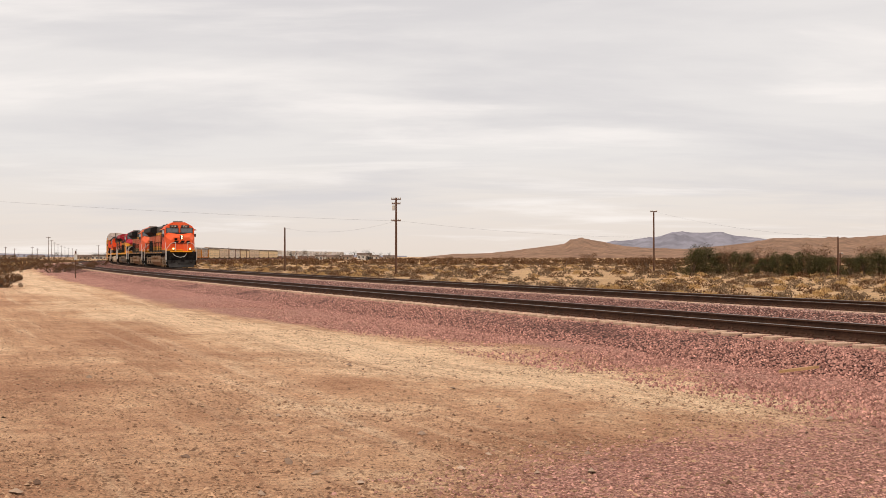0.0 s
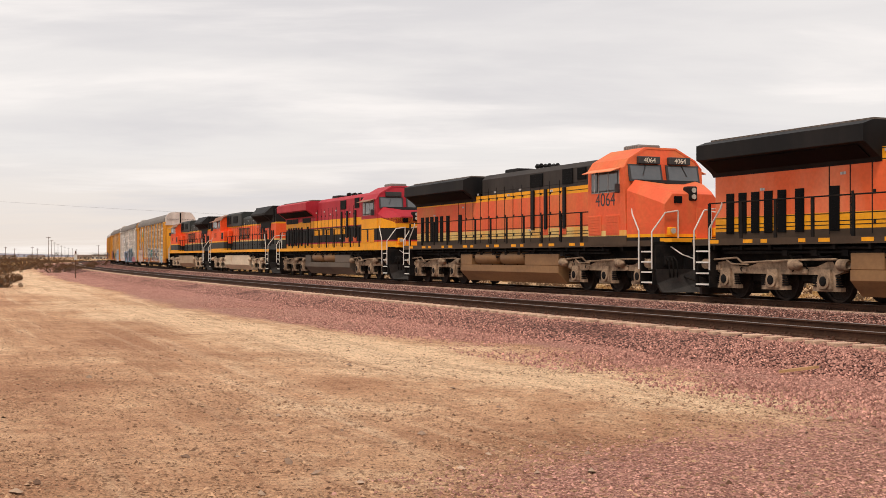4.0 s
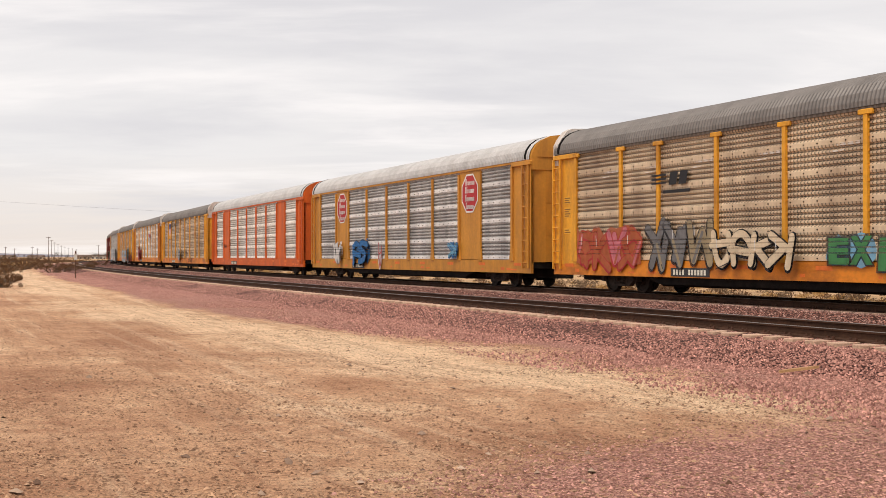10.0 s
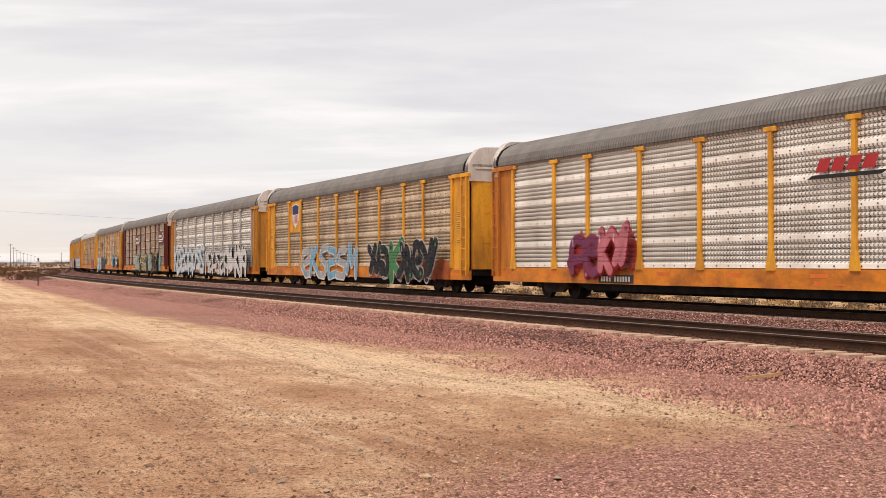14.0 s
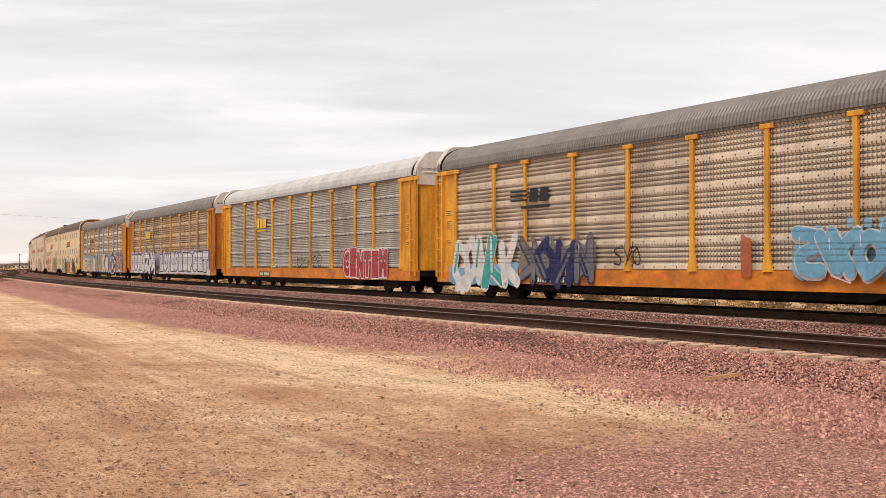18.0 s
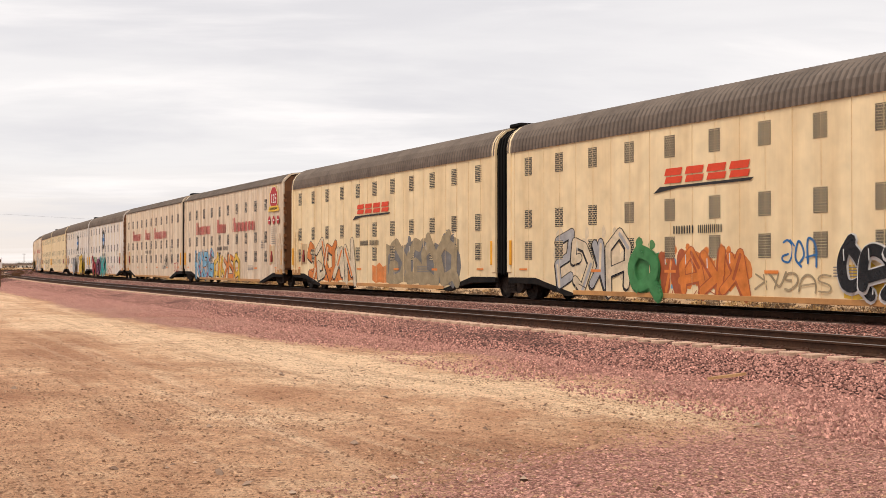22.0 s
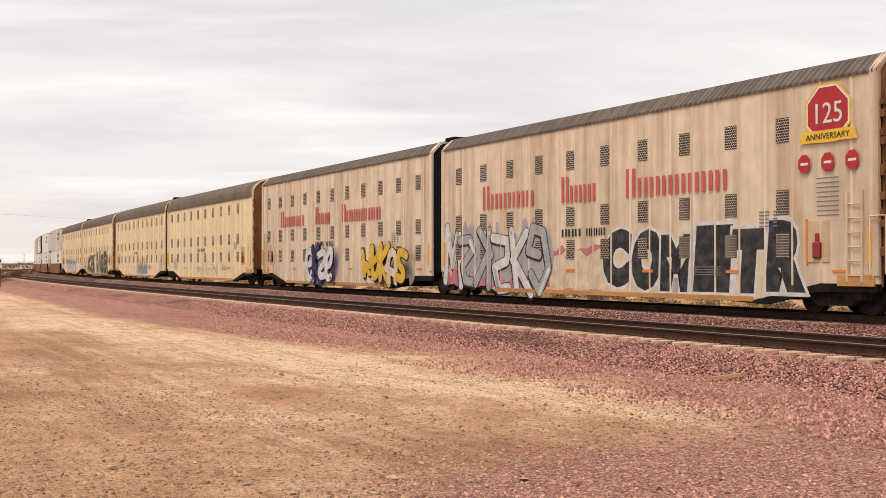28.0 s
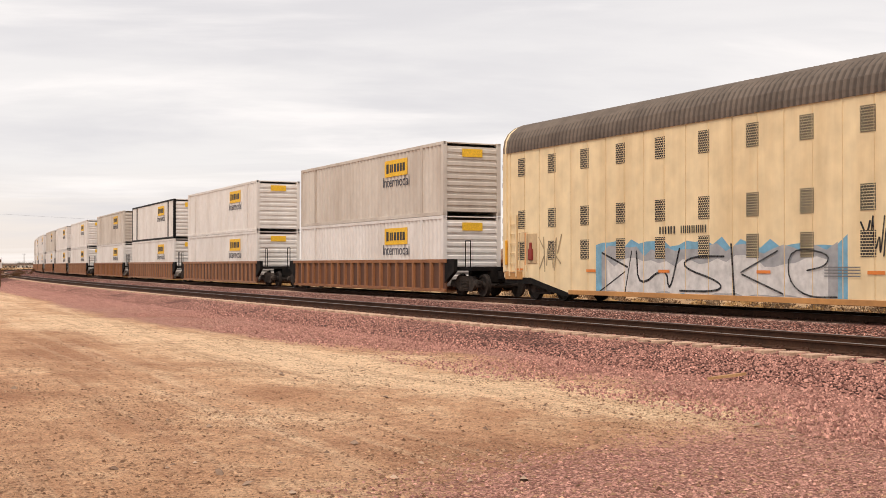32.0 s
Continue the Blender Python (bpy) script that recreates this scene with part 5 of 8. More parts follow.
def locomotive(style, label):
    """A six-axle road locomotive with its cab at +x, wide nose, walkways, long hood and flared radiator."""
    car = thing("locomotive", label, "locomotive", "freight train")
    new_type = style["new"]
    bands, top, line, trk = style["bands"], style["top"], style["line"], style["truck"]
    tx = 7.2 if new_type else 6.85
    fr = Shape().box(-10.45, 10.35, -1.5, 1.5, DECK - .10, DECK, .015)
    fr.box(-10.45, 10.35, -.9, .9, .95, DECK - .10, .03)
    for x in np.arange(-9.5, 9.6, 1.2):
        fr.box(x - .05, x + .05, -1.45, 1.45, DECK - .28, DECK - .1)
    part("frame", shared("l_deck", lambda: fr.mesh("frame", BLACK)), None, car)
    for d in (-1, 1):
        part("sill_stripe", shared(("l_sill", (style.get("sill") or line).name, d), lambda: Shape().box(-10.45, 10.35, min(d * 1.5, d * 1.512), max(d * 1.5, d * 1.512), DECK - .15, DECK + .03).mesh("sill_stripe", (style.get("sill") or line))), None, car)
        if style.get("sill"):
            def dashes():
                sh = Shape()
                for k, x in enumerate(np.arange(-9.6, 9.4, .74)):
                    if k % 3 != 1:
                        sh.box(x, x + (.26 if k % 2 else .4), min(d * 1.512, d * 1.518), max(d * 1.512, d * 1.518), DECK - .10, DECK)
                return sh.mesh("reflectors", L_YELLOW)
            part("reflectors", shared(("l_dash", d), dashes), None, car, "row of yellow reflective dashes", kind="stuff")

        def pipes():
            sh = Shape()
            for z, y in ((DECK - .25, 1.35), (DECK - .36, 1.30)):
                sh.rod((-9.2, d * y, z), (7.6, d * y, z), .035, 6)
            for x in np.arange(-6.6, 6, 1.1):
                sh.pipe([(x, d * 1.3, DECK - .2), (x + .2, d * 1.32, DECK - .5), (x + .5, d * 1.25, DECK - .45), (x + .7, d * 1.2, DECK - .8)], .025, 5)
                sh.box(x - .12, x + .1, d * 1.3 - .06, d * 1.3 + .06, DECK - .45, DECK - .3)
            return sh.mesh("piping", BLACK)
        part("piping", shared(("l_pipes", d), pipes), None, car)

    tank_m = style.get("tank", TANK)

    def tank_old():
        prof = [(-1.38, .58), (-1.02, .22), (1.02, .22), (1.38, .58), (1.38, 1.28), (-1.38, 1.28)]
        sh = Shape().loft([[(x, y * q, .22 + (z - .22) * (1 if q == 1 else .96)) for y, z in prof] for x, q in ((-3.85, .96), (-3.75, 1), (4.3, 1), (4.4, .96))])
        sh.box(2.3, 2.34, -1.392, 1.392, .62, 1.22)
        for d in (-1, 1):
            sh.box(1.9, 2.15, d * 1.39 - .03, d * 1.39 + .03, .85, 1.25)
        return sh.mesh("fuel_tank", tank_m)

    def tank_es():
        prof = [(-1.38, .60), (-1.0, .20), (1.0, .20), (1.38, .60), (1.38, .86), (-1.38, .86)]
        sh = Shape().prism(prof, -4.2, 4.2)
        sh.box(-4.2, -3.1, -1.38, 1.38, .86, 1.28, .02)
        sh.box(1.6, 4.2, -1.38, 1.38, .86, 1.28, .02)
        return sh.mesh("fuel_tank", tank_m)
    part("fuel_tank", shared(("l_tank", new_type, tank_m.name), tank_es if new_type else tank_old), None, car, "dusty steel fuel tank")
    for e in (-1, 1):
        part("tank_end", Shape().turned((0, 0, 0), [(-.25, .3), (-.2, .52), (.12, .55), (.2, .4)], "x", 16), BLACK, car, at=(-4.45 if e < 0 else 4.75, 0, .82))
    if new_type:
        res = shared(("l_res", tank_m.name), lambda: Shape().turned((0, 0, 0), [(-1.05, .05), (-1.0, .2), (-.88, .27), (.88, .27), (1.0, .2), (1.05, .05)], "x", 18).mesh("air_reservoir", style.get("reservoir", tank_m), 40))
        for d in (-1, 1):
            for x in (-1.9, .4):
                part("air_reservoir", res, None, car, at=(x, d * 1.12, 1.14))
    for x in (-tx, tx):
        loco_truck(car, x, trk)
    # long hood in painted bands, then its roof
    hw, x0 = .93, -10.1
    x1 = 6.5 if new_type else 5.5
    for a, b, m in bands:
        part("hood_band", Shape().box(x0, x1, -hw, hw, a, b), m, car)
    for zs in style.get("pins", ()):
        part("pin_stripe", Shape().box(x0 + .01, x1 + .4, -hw - .005, hw + .005, zs, zs + .022), L_BLACK, car)
    zt = bands[-1][1]
    if new_type:
        sh = Shape().prism([(-hw, zt), (hw, zt), (hw, 4.36), (hw - .2, 4.55), (-hw + .2, 4.55), (-hw, 4.36)], -3.0, x1)
        part("hood_roof", sh, top, car)
        part("exhaust_box", Shape().box(-2.0, -.9, -.4, .4, 4.5, 4.74, .04), L_BLACK, car)
    else:
        part("hood_roof", Shape().prism([(-hw, zt), (hw, zt), (hw, 3.98), (hw - .1, 4.1), (hw - .35, 4.2), (-hw + .35, 4.2), (-hw + .1, 4.1), (-hw, 3.98)], -5.2, .2), top, car)
        part("blower_hood", Shape().loft([[(x, -1.02 * q, zt), (x, 1.02 * q, zt), (x, 1.02 * q, 4.42), (x, .85 * q, 4.56), (x, -.85 * q, 4.56), (x, -1.02 * q, 4.42)] for x, q in ((.1, .97), (.16, 1), (x1 - .05, 1))]), top, car)
        part("exhaust_box", Shape().box(-4.6, -3.2, -.5, .5, 4.15, 4.42, .04), L_BLACK, car)
    # door seams and latches
    def seams():
        sh = Shape()
        for d in (-1, 1):
            for x in np.arange(-5.4, 4.0, .74):
                sh.box(x - .013, x + .013, d * (hw + .008) - .006, d * (hw + .008) + .006, DECK + .1, 3.98)
                for z in (DECK + .35, DECK + 1.1, 3.5):
                    sh.box(x + .05, x + .12, d * (hw + .015) - .012, d * (hw + .015) + .012, z, z + .08)
        return sh.mesh("door_seams", L_BLACK)
    part("door_seams", shared("l_doors", seams), None, car, kind="stuff")

    def hatch(x, z, w, h, m, d, out=None, nm="vent_door"):
        sh = Shape().box(-w / 2, w / 2, -.02, .01, -h / 2, h / 2, .008)
        for q in np.arange(-h / 2 + .06, h / 2 - .04, .09):
            sh.box(-w / 2 + .04, w / 2 - .04, -.032, -.018, q, q + .03)
        part(nm, sh, m, car, at=(x, d * ((out or hw) + .012), z), turn=0 if d < 0 else 180)
    for d in (-1, 1):
        if new_type:
            for x in (-9.4, -8.85, -8.3, -7.75, -7.2, -6.5, -5.2):
                hatch(x, 2.42, .34, 1.15, L_DEEP, d)
            hatch(1.75, 4.06, 1.0, .5, L_DEEP, d)
            hatch(4.1, 4.08, .75, .55, L_DEEP, d)
            hatch(5.1, 4.12, .6, .42, L_DEEP, d)
            for x, z in ((2.4, 2.12), (3.75, 2.12)):
                hatch(x, z, .5, .26, L_FADED, d, None, "louvre")
            for x in (2.6, 3.6, 5.0):
                part("flag_post", Shape().box(-.09, .09, -.05, .02, -.75, .75, .01), L_BLACK, car, at=(x - 1.1, d * (hw + .03), 2.95))
        else:
            for x in (-6.0, -6.75):
                for z in (3.05, 2.6, 2.05):
                    hatch(x, z, .5, .42, L_DEEP, d)
            hatch(-7.75, 2.12, .62, .5, L_DEEP, d)
            hatch(-7.35, 2.5, .28, 1.0, L_DEEP, d)
            for x, z, h in ((-8.45, 2.55, 1.25), (-8.95, 2.5, .95), (-9.4, 2.5, .95)):
                hatch(x, z, .28, h, L_DEEP, d)
            part("intake_screen", Shape().prism([(-5.75, 3.62), (-8.85, 3.62), (-8.6, 3.16), (-6.0, 3.16)], -.02, .01, "y"), L_DEEP, car, at=(0, d * (hw + .02), 0))
            hatch(2.2, 4.02, 1.5, .5, L_DEEP, d, 1.02)
            for x in (4.05, 4.8):
                hatch(x, 4.05, .55, .7, L_DEEP, d, 1.02)
    for d in (-1, 1):
        for px, pz in ((-4.9, 3.3), (-3.4, 3.78), (-1.8, 3.8), (-.6, 3.62), (1.2, 2.2), (2.9, 3.62), (-8.0, 3.05), (.4, 3.79)):
            part("placard", shared("l_placard", lambda: Shape().box(-.10, .10, -.006, 0, -.035, .035).mesh("placard", ROOFPALE)), None, car, at=(px, d * (hw + .012), pz), turn=0 if d < 0 else 180)
    # radiator section with overhanging wings
    if new_type:
        rad = [(-1.54, 3.98), (-1.54, 4.40), (-1.2, 4.52), (1.2, 4.52), (1.54, 4.40), (1.54, 3.98), (1.44, 3.94), (1.0, 3.62), (hw, 3.5), (hw, zt), (-hw, zt), (-hw, 3.5), (-1.0, 3.62), (-1.44, 3.94)]
        part("radiator", Shape().prism(rad, x0 - .1, -3.6), style["radiator"], car, "overhanging radiator wings")
        part("radiator_top", Shape().box(x0, -3.7, -1.1, 1.1, 4.52, 4.58), ROOFDARK, car)
        for d in (-1, 1):
            for xa, xb in ((-9.95, -8.75), (-8.65, -7.3), (-6.3, -4.6)):
                part("radiator_intake", Shape().box(xa, xb, min(d * hw, d * (hw + .025)), max(d * hw, d * (hw + .025)), zt - .06, 3.56), L_DEEP, car)
        slopes = (1.43, 3.925, 1.02, 3.63)
    else:
        rad = [(-1.54, 4.0), (-1.54, 4.14), (-1.05, 4.62), (1.05, 4.62), (1.54, 4.14), (1.54, 4.0), (1.0, 3.62), (hw, 3.5), (hw, zt), (-hw, zt), (-hw, 3.5), (-1.0, 3.62)]
        part("radiator", Shape().loft([[(x, y * (q if abs(y) > 1.2 else 1), z) for y, z in rad] for x, q in ((x0 + .35, .66), (x0 + 1.0, .96), (x0 + 1.4, 1), (-5.3, 1), (-4.75, .7))]), style["radiator"], car, "overhanging radiator wings")
        slopes = (1.52, 3.985, 1.02, 3.64)
        part("hood_end_top", Shape().prism([(-hw, zt), (hw, zt), (hw, 4.35), (hw - .2, 4.55), (-hw + .2, 4.55), (-hw, 4.35)], x0, -5.2), style["radiator"], car)
    for d in (-1, 1):
        ya, za, yb, zb = slopes
        part("radiator_grille", Shape().prism([(d * ya, za), (d * yb, zb), (d * (yb + .015), zb - .012), (d * (ya + .015), za - .012)], x0 + (.2 if new_type else 1.5), -3.9 if new_type else -5.5), L_DEEP, car)
    horn = Shape()
    q = 1.0 if new_type else .6
    for k, a in enumerate((-.25, 0, .25)):
        horn.turned((q * (-.3 + .2 * k), q * a, q * .38), [(-.22 * q, .03 * q), (.12 * q, .045 * q), (.25 * q, .11 * q)], "x", 10)
        horn.turned((q * (-.1 + .2 * k), q * a, q * .38), [(-.25 * q, .11 * q), (-.12 * q, .045 * q), (.22 * q, .03 * q)], "x", 10)
    horn.rod((0, 0, 0), (0, 0, q * .36), .03 * q, 6)
    part("horn", horn, L_BLACK, car, at=(.9, 0, 4.32) if new_type else (-1.8, 0, 4.18))
    # cab: painted bands, upper body and roof
    ca, cb = (6.5, 8.85) if new_type else (5.5, 8.7)
    cw, eave, peak = (1.52, 4.36, 4.76) if new_type else (1.52, 4.30, 4.56)
    cab_bands = style["cab_bands"]
    for a, b, m in cab_bands[:-1]:
        part("cab_band", Shape().box(ca if new_type else 4.3, cb, -cw, cw, a, b), m, car)
    za, _, cabm = cab_bands[-1]
    cabp = [(-cw, za), (cw, za), (cw, eave - .3), (1.3, eave), (.6, peak - .03), (-.6, peak - .03), (-1.3, eave), (-cw, eave - .3)]
    part("cab", Shape().loft([[(x - .22 * max(0, z - 3.4) * (1 if x > 7 else 0), y, z) for y, z in cabp] for x in (ca, cb)]), cabm, car)
    if not new_type:
        part("electrical_cabinet", Shape().box(4.3, 5.5, -1.5, 1.5, za, 3.15, .02), cabm, car)
        for d in (-1, 1):
            hatch(4.85, 2.8, .55, .5, L_BLACK, d, 1.5, "cabinet_louvre")
            part("fire_extinguisher_box", Shape().box(3.6, 4.15, min(d * .95, d * 1.25), max(d * .95, d * 1.25), 2.2, 3.2, .02), cabm, car)
    rp = [(-cw - .008, eave - .3), (-1.306, eave + .008), (-.6, peak), (.6, peak), (1.306, eave + .008), (cw + .008, eave - .3), (cw - .02, eave - .31), (1.27, eave - .04), (.56, peak - .06), (-.56, peak - .06), (-1.27, eave - .04), (-cw + .02, eave - .31)]
    back = .22 * (peak - 3.4)
    part("cab_roof", Shape().loft([[(x - (.22 * (z - 3.4) if x > 7 else 0), y, z) for y, z in rp] for x in (ca - .05, cb + .02)]), style["caproof"], car)
    if new_type:
        part("air_conditioner", Shape().box(ca + .5, ca + 1.4, -.45, .45, peak - .04, peak + .16, .04), ROOFGREY, car)
    # nose, tapered in plan, sloping at its top, in the same bands
    nz0, nz1 = (3.66, 3.22) if new_type else (3.72, 3.12)
    nx = ((cb, 1.49), (cb + .45, 1.46), (10.12, 1.16), (10.33, 1.06)) if new_type else ((cb, 1.46), (cb + .5, 1.44), (10.15, 1.34), (10.33, 1.22))
    lowest = cab_bands[0][0]
    for a, b, m in style.get("nose_bands") or cab_bands[:-1]:
        part("nose_band", Shape().loft([[(x, -w, a), (x, w, a), (x, w, b), (x, -w, b)] for x, w in nx]), m, car)
    rings = []
    for k, (x, w) in enumerate(nx):
        h = nz0 + (nz1 - nz0) * (0, .28, .92, 1.15)[k]
        rings.append([(x, -w, za), (x, w, za), (x, w, h - .34), (x, w - .3, h), (x, -w + .3, h), (x, -w, h - .34)] if new_type else [(x, -w, za), (x, w, za), (x, w, h - .16), (x, w - .2, h), (x, -w + .2, h), (x, -w, h - .16)])
    part("nose", Shape().loft(rings), style["nose"], car)
    if new_type:
        top_at = lambda x: np.interp(x, [cb, cb + .45, 10.12], [nz0, nz0 + (nz1 - nz0) * .28, nz0 + (nz1 - nz0) * .92]) + .006
        part("windshield_apron", Shape().loft([[(cb + .02, -1.14, top_at(cb) + q), (cb + .02, 1.14, top_at(cb) + q), (cb + .5, .35, top_at(cb + .5) + q), (cb + .5, -.35, top_at(cb + .5) + q)] for q in (0, .012)]), L_BLACK, car)
    part("nose_door", Shape().box(10.30, 10.355, .12, .62, 1.75, nz1 - .5, .01), style["nose"], car)
    part("anticlimber", Shape().prism([(10.2, -1.15), (10.62, -1.0), (10.62, 1.0), (10.2, 1.15)], DECK - .02, DECK + .1, "z"), L_YELLOW, car)
    # windows
    for d in (-1, 1):
        wy0, wy1 = min(d * .09, d * 1.36), max(d * .09, d * 1.36)
        wz0, wz1 = (3.62, 4.18) if new_type else (3.66, 4.12)
        lean = lambda z: cb - .22 * (z - 3.4)
        ws = part("windshield", Shape().loft([[(lean(z) + q, y, z) for z in (wz0, wz1) for y in ((wy0, wy1) if z == wz0 else (wy1, wy0))] for q in (-.02, .035)]), NUMBER_DARK, car)
        part("pane", Shape().loft([[(lean(z) + q, y, z) for z in (wz0 + .06, wz1 - .05) for y in ((wy0 + .07, wy1 - .07) if z < wz0 + .1 else (wy1 - .07, wy0 + .07))] for q in (.03, .042)]), GLASS, ws)
        part("wiper", Shape().pipe([(lean(wz1) + .06, d * .7, wz1 - .02), (lean(wz0 + .2) + .06, d * .85, wz0 + .2)], .012, 4), NUMBER_DARK, ws)
        wins = ((6.75, 7.15), (7.22, 8.42)) if new_type else ((5.75, 6.25), (6.65, 7.9), (8.0, 8.4))
        for xa, xb in wins:
            zb0, zb1 = (3.32, 3.98) if new_type else (3.45, 4.0)
            sw = part("side_window", Shape().box(xa, xb, min(d * 1.515, d * 1.545), max(d * 1.515, d * 1.545), zb0, zb1, .01), NUMBER_DARK, car)
            part("window_rim", Shape().box(xa - .03, xb + .03, min(d * 1.512, d * 1.53), max(d * 1.512, d * 1.53), zb0 - .03, zb1 + .03, .005), ROOFPALE, sw)
            part("window_bar", Shape().box((xa + xb) / 2 - .02, (xa + xb) / 2 + .02, min(d * 1.55, d * 1.556), max(d * 1.55, d * 1.556), zb0, zb1), ROOFPALE, sw)
            part("pane", Shape().box(xa + .05, xb - .05, min(d * 1.545, d * 1.552), max(d * 1.545, d * 1.552), zb0 + .05, zb1 - .05), GLASS, sw)
        part("sunshade", Shape().prism([(d * 1.5, 4.06), (d * 1.86, 3.94), (d * 1.86, 3.965), (d * 1.5, 4.09)], ca + .15, cb - .35), style.get("shade", L_GHOST), car)
        part("mirror", Shape().box(cb - .35, cb - .3, min(d * 1.56, d * 1.74), max(d * 1.56, d * 1.74), 3.25, 3.55, .01), NUMBER_DARK, car)
        nbz = eave - .16
        nb = part("number_board", Shape().box(lean(nbz) - .02, lean(nbz) + .14, min(d * .18, d * 1.0), max(d * .18, d * 1.0), nbz, nbz + .24, .015), NUMBER_DARK, car)
        if style.get("number"):
            me = words(style["number"], .23, NUMBER_LIGHT)
            me.transform(Matrix.Rotation(radians(90), 4, "Z"))
            part("number", me, None, nb, at=(lean(nbz) + .146, d * .59, nbz + .04))
            part("number", words(style["number"], .62 if new_type else .5, NUMBER_DARK if new_type else L_WORN), None, car, at=(7.6, d * 1.526, 2.86 if new_type else 2.72), turn=0 if d < 0 else 180)
        if new_type:
            for x in (6.95, 8.05):
                hatch(x, 2.22, .8, .66, style["nose"] if style["nose"] != L_RED else L_YELLOW, d, 1.51, "cab_louvre")
    lm = LAMP if style.get("lit") else LENS
    hl = part("headlight_housing", Shape().box(10.0, 10.37, -.16, .16, 2.94, 3.40, .04), L_BLACK, car)
    part("nose_window", Shape().box(10.33, 10.36, -.72, -.42, 2.86, 3.08, .01) if new_type else Shape().box(10.33, 10.36, -.6, -.4, 2.8, 2.95, .01), L_DEEP, car)
    for y, w in ((-.55, .5), (.1, .42), (.62, .42)):
        if new_type and style["nose"] == L_ORANGE:
            part("nose_emblem", Shape().prism([(y - w / 2 - .06, 2.60), (y + w / 2 - .06, 2.60), (y + w / 2 + .04, 2.82), (y - w / 2 + .14, 2.82)], 10.357, 10.362), L_BLACK, car)
    if new_type and style["nose"] == L_ORANGE:
        part("nose_emblem", Shape().box(10.357, 10.362, -1.0, .95, 2.47, 2.53), L_BLACK, car)
    for z in (3.07, 3.27):
        part("headlight", shared(("l_head", lm.name), lambda: Shape().turned((0, 0, 0), [(-.02, .07), (.03, .08)], "x", 14).mesh("headlight", lm)), None, hl, at=(10.375, 0, z))
    for y in (-.85, .85):
        box = part("ditch_light_housing", Shape().box(10.3, 10.48, y - .13, y + .13, 1.84, 2.1, .02), L_YELLOW, car)
        part("ditch_light", shared(("l_ditch", lm.name), lambda: Shape().turned((0, 0, 0), [(-.03, .08), (.03, .09)], "x", 14).mesh("ditch_light", lm)), None, box, at=(10.485, y, 1.99))
    part("rear_headlight", Shape().turned((x0 - .08, 0, 3.75), [(-.03, .11), (.03, .12)], "x", 12), LENS, car)
    # ends: pilots with plough, steps, hoses, handrails
    for e, turn in ((1, 0), (-1, 180)):
        def pilot():
            sh = Shape()
            sh.box(10.25, 10.4, -1.45, 1.45, .72, DECK - .1, .02)
            sh.box(10.38, 10.46, -.42, .42, .74, 1.3, .02)
            for y in (-1.0, 1.0):
                sh.box(10.38, 10.5, y - .16, y + .16, .9, 1.2, .03)
            return sh.mesh("pilot", BLACK)

        def plough():
            sh = Shape()
            sh.loft([[(x, -w, z), (x + q, 0, z), (x, w, z), (x - .1, w, z), (x + q - .1, 0, z), (x - .1, -w, z)] for x, q, z, w in ((10.45, .42, .08, 1.22), (10.34, .26, .36, 1.34), (10.42, .10, .80, 1.44))])
            return sh.mesh("plough", mat("plough_black", (.03, .028, .027), (.075, .063, .053), .7, scale=2, spec=.3))
        part("plough", shared("l_plough", plough), None, car, "dark grey steel snow plough", turn=turn)
        part("pilot", shared("l_pilot", pilot), None, car, "black plough pilot", turn=turn)

        def hoses():
            sh = Shape()
            for y in (-1.1, -.95, -.8, .8, .95, 1.1):
                sh.pipe([(10.4, y, 1.2), (10.6, y, 1.05), (10.62, y * .97, .7), (10.52, y * .9, .55)], .025, 5)
            return sh.mesh("hoses", BLACK)
        part("hoses", shared("l_hoses", hoses), None, car, "black brake hoses", turn=turn)
        part("jumper_cable", shared("l_jumper", lambda: Shape().pipe([(10.42, -.9, 1.5), (10.75, -.7, 1.25), (10.78, -.2, 1.1), (10.75, .25, 1.2), (10.42, .5, 1.5)], .022, 6).mesh("jumper_cable", RAILWHITE)), None, car, turn=turn)
        coupler(car, e * 10.3, turn, .9)
        for d in (-1, 1):
            st = shared(("l_step", d), lambda: Shape().box(9.68, 10.28, min(d * 1.12, d * 1.5), max(d * 1.12, d * 1.5), 0, .045).mesh("step", RAILWHITE))
            for z in (.36, .68, 1.0, 1.32):
                part("step", st, None, car, at=(0, 0, z), turn=turn) if e > 0 else part("step", st, None, car, at=(0, 0, z), turn=turn)

            def stringer():
                sh = Shape().box(9.62, 9.67, min(d * 1.1, d * 1.5), max(d * 1.1, d * 1.5), .30, DECK - .1)
                return sh.box(10.29, 10.33, min(d * 1.1, d * 1.5), max(d * 1.1, d * 1.5), .30, DECK - .1).mesh("step_side", BLACK)
            part("step_side", shared(("l_stringer", d), stringer), None, car, turn=turn)

            def grab(k):
                sh = Shape()
                if k:
                    return sh.pipe([(10.32, d * 1.53, .80), (10.32, d * 1.53, 1.95), (10.42, d * 1.1, 2.55), (10.42, d * .62, 2.62), (10.42, d * .62, DECK)], .024, 6).mesh("grab_rail", RAILWHITE)
                sh.pipe([(9.6, d * 1.53, .80), (9.6, d * 1.53, 2.0), (9.15, d * 1.48, 2.55), (9.1, d * 1.46, 2.72)], .024, 6)
                return sh.mesh("grab_rail", RAILWHITE)
            for k in (0, 1):
                part("grab_rail", shared(("l_grab", d, k), lambda: grab(k)), None, car, "white steel grab rail", turn=turn)
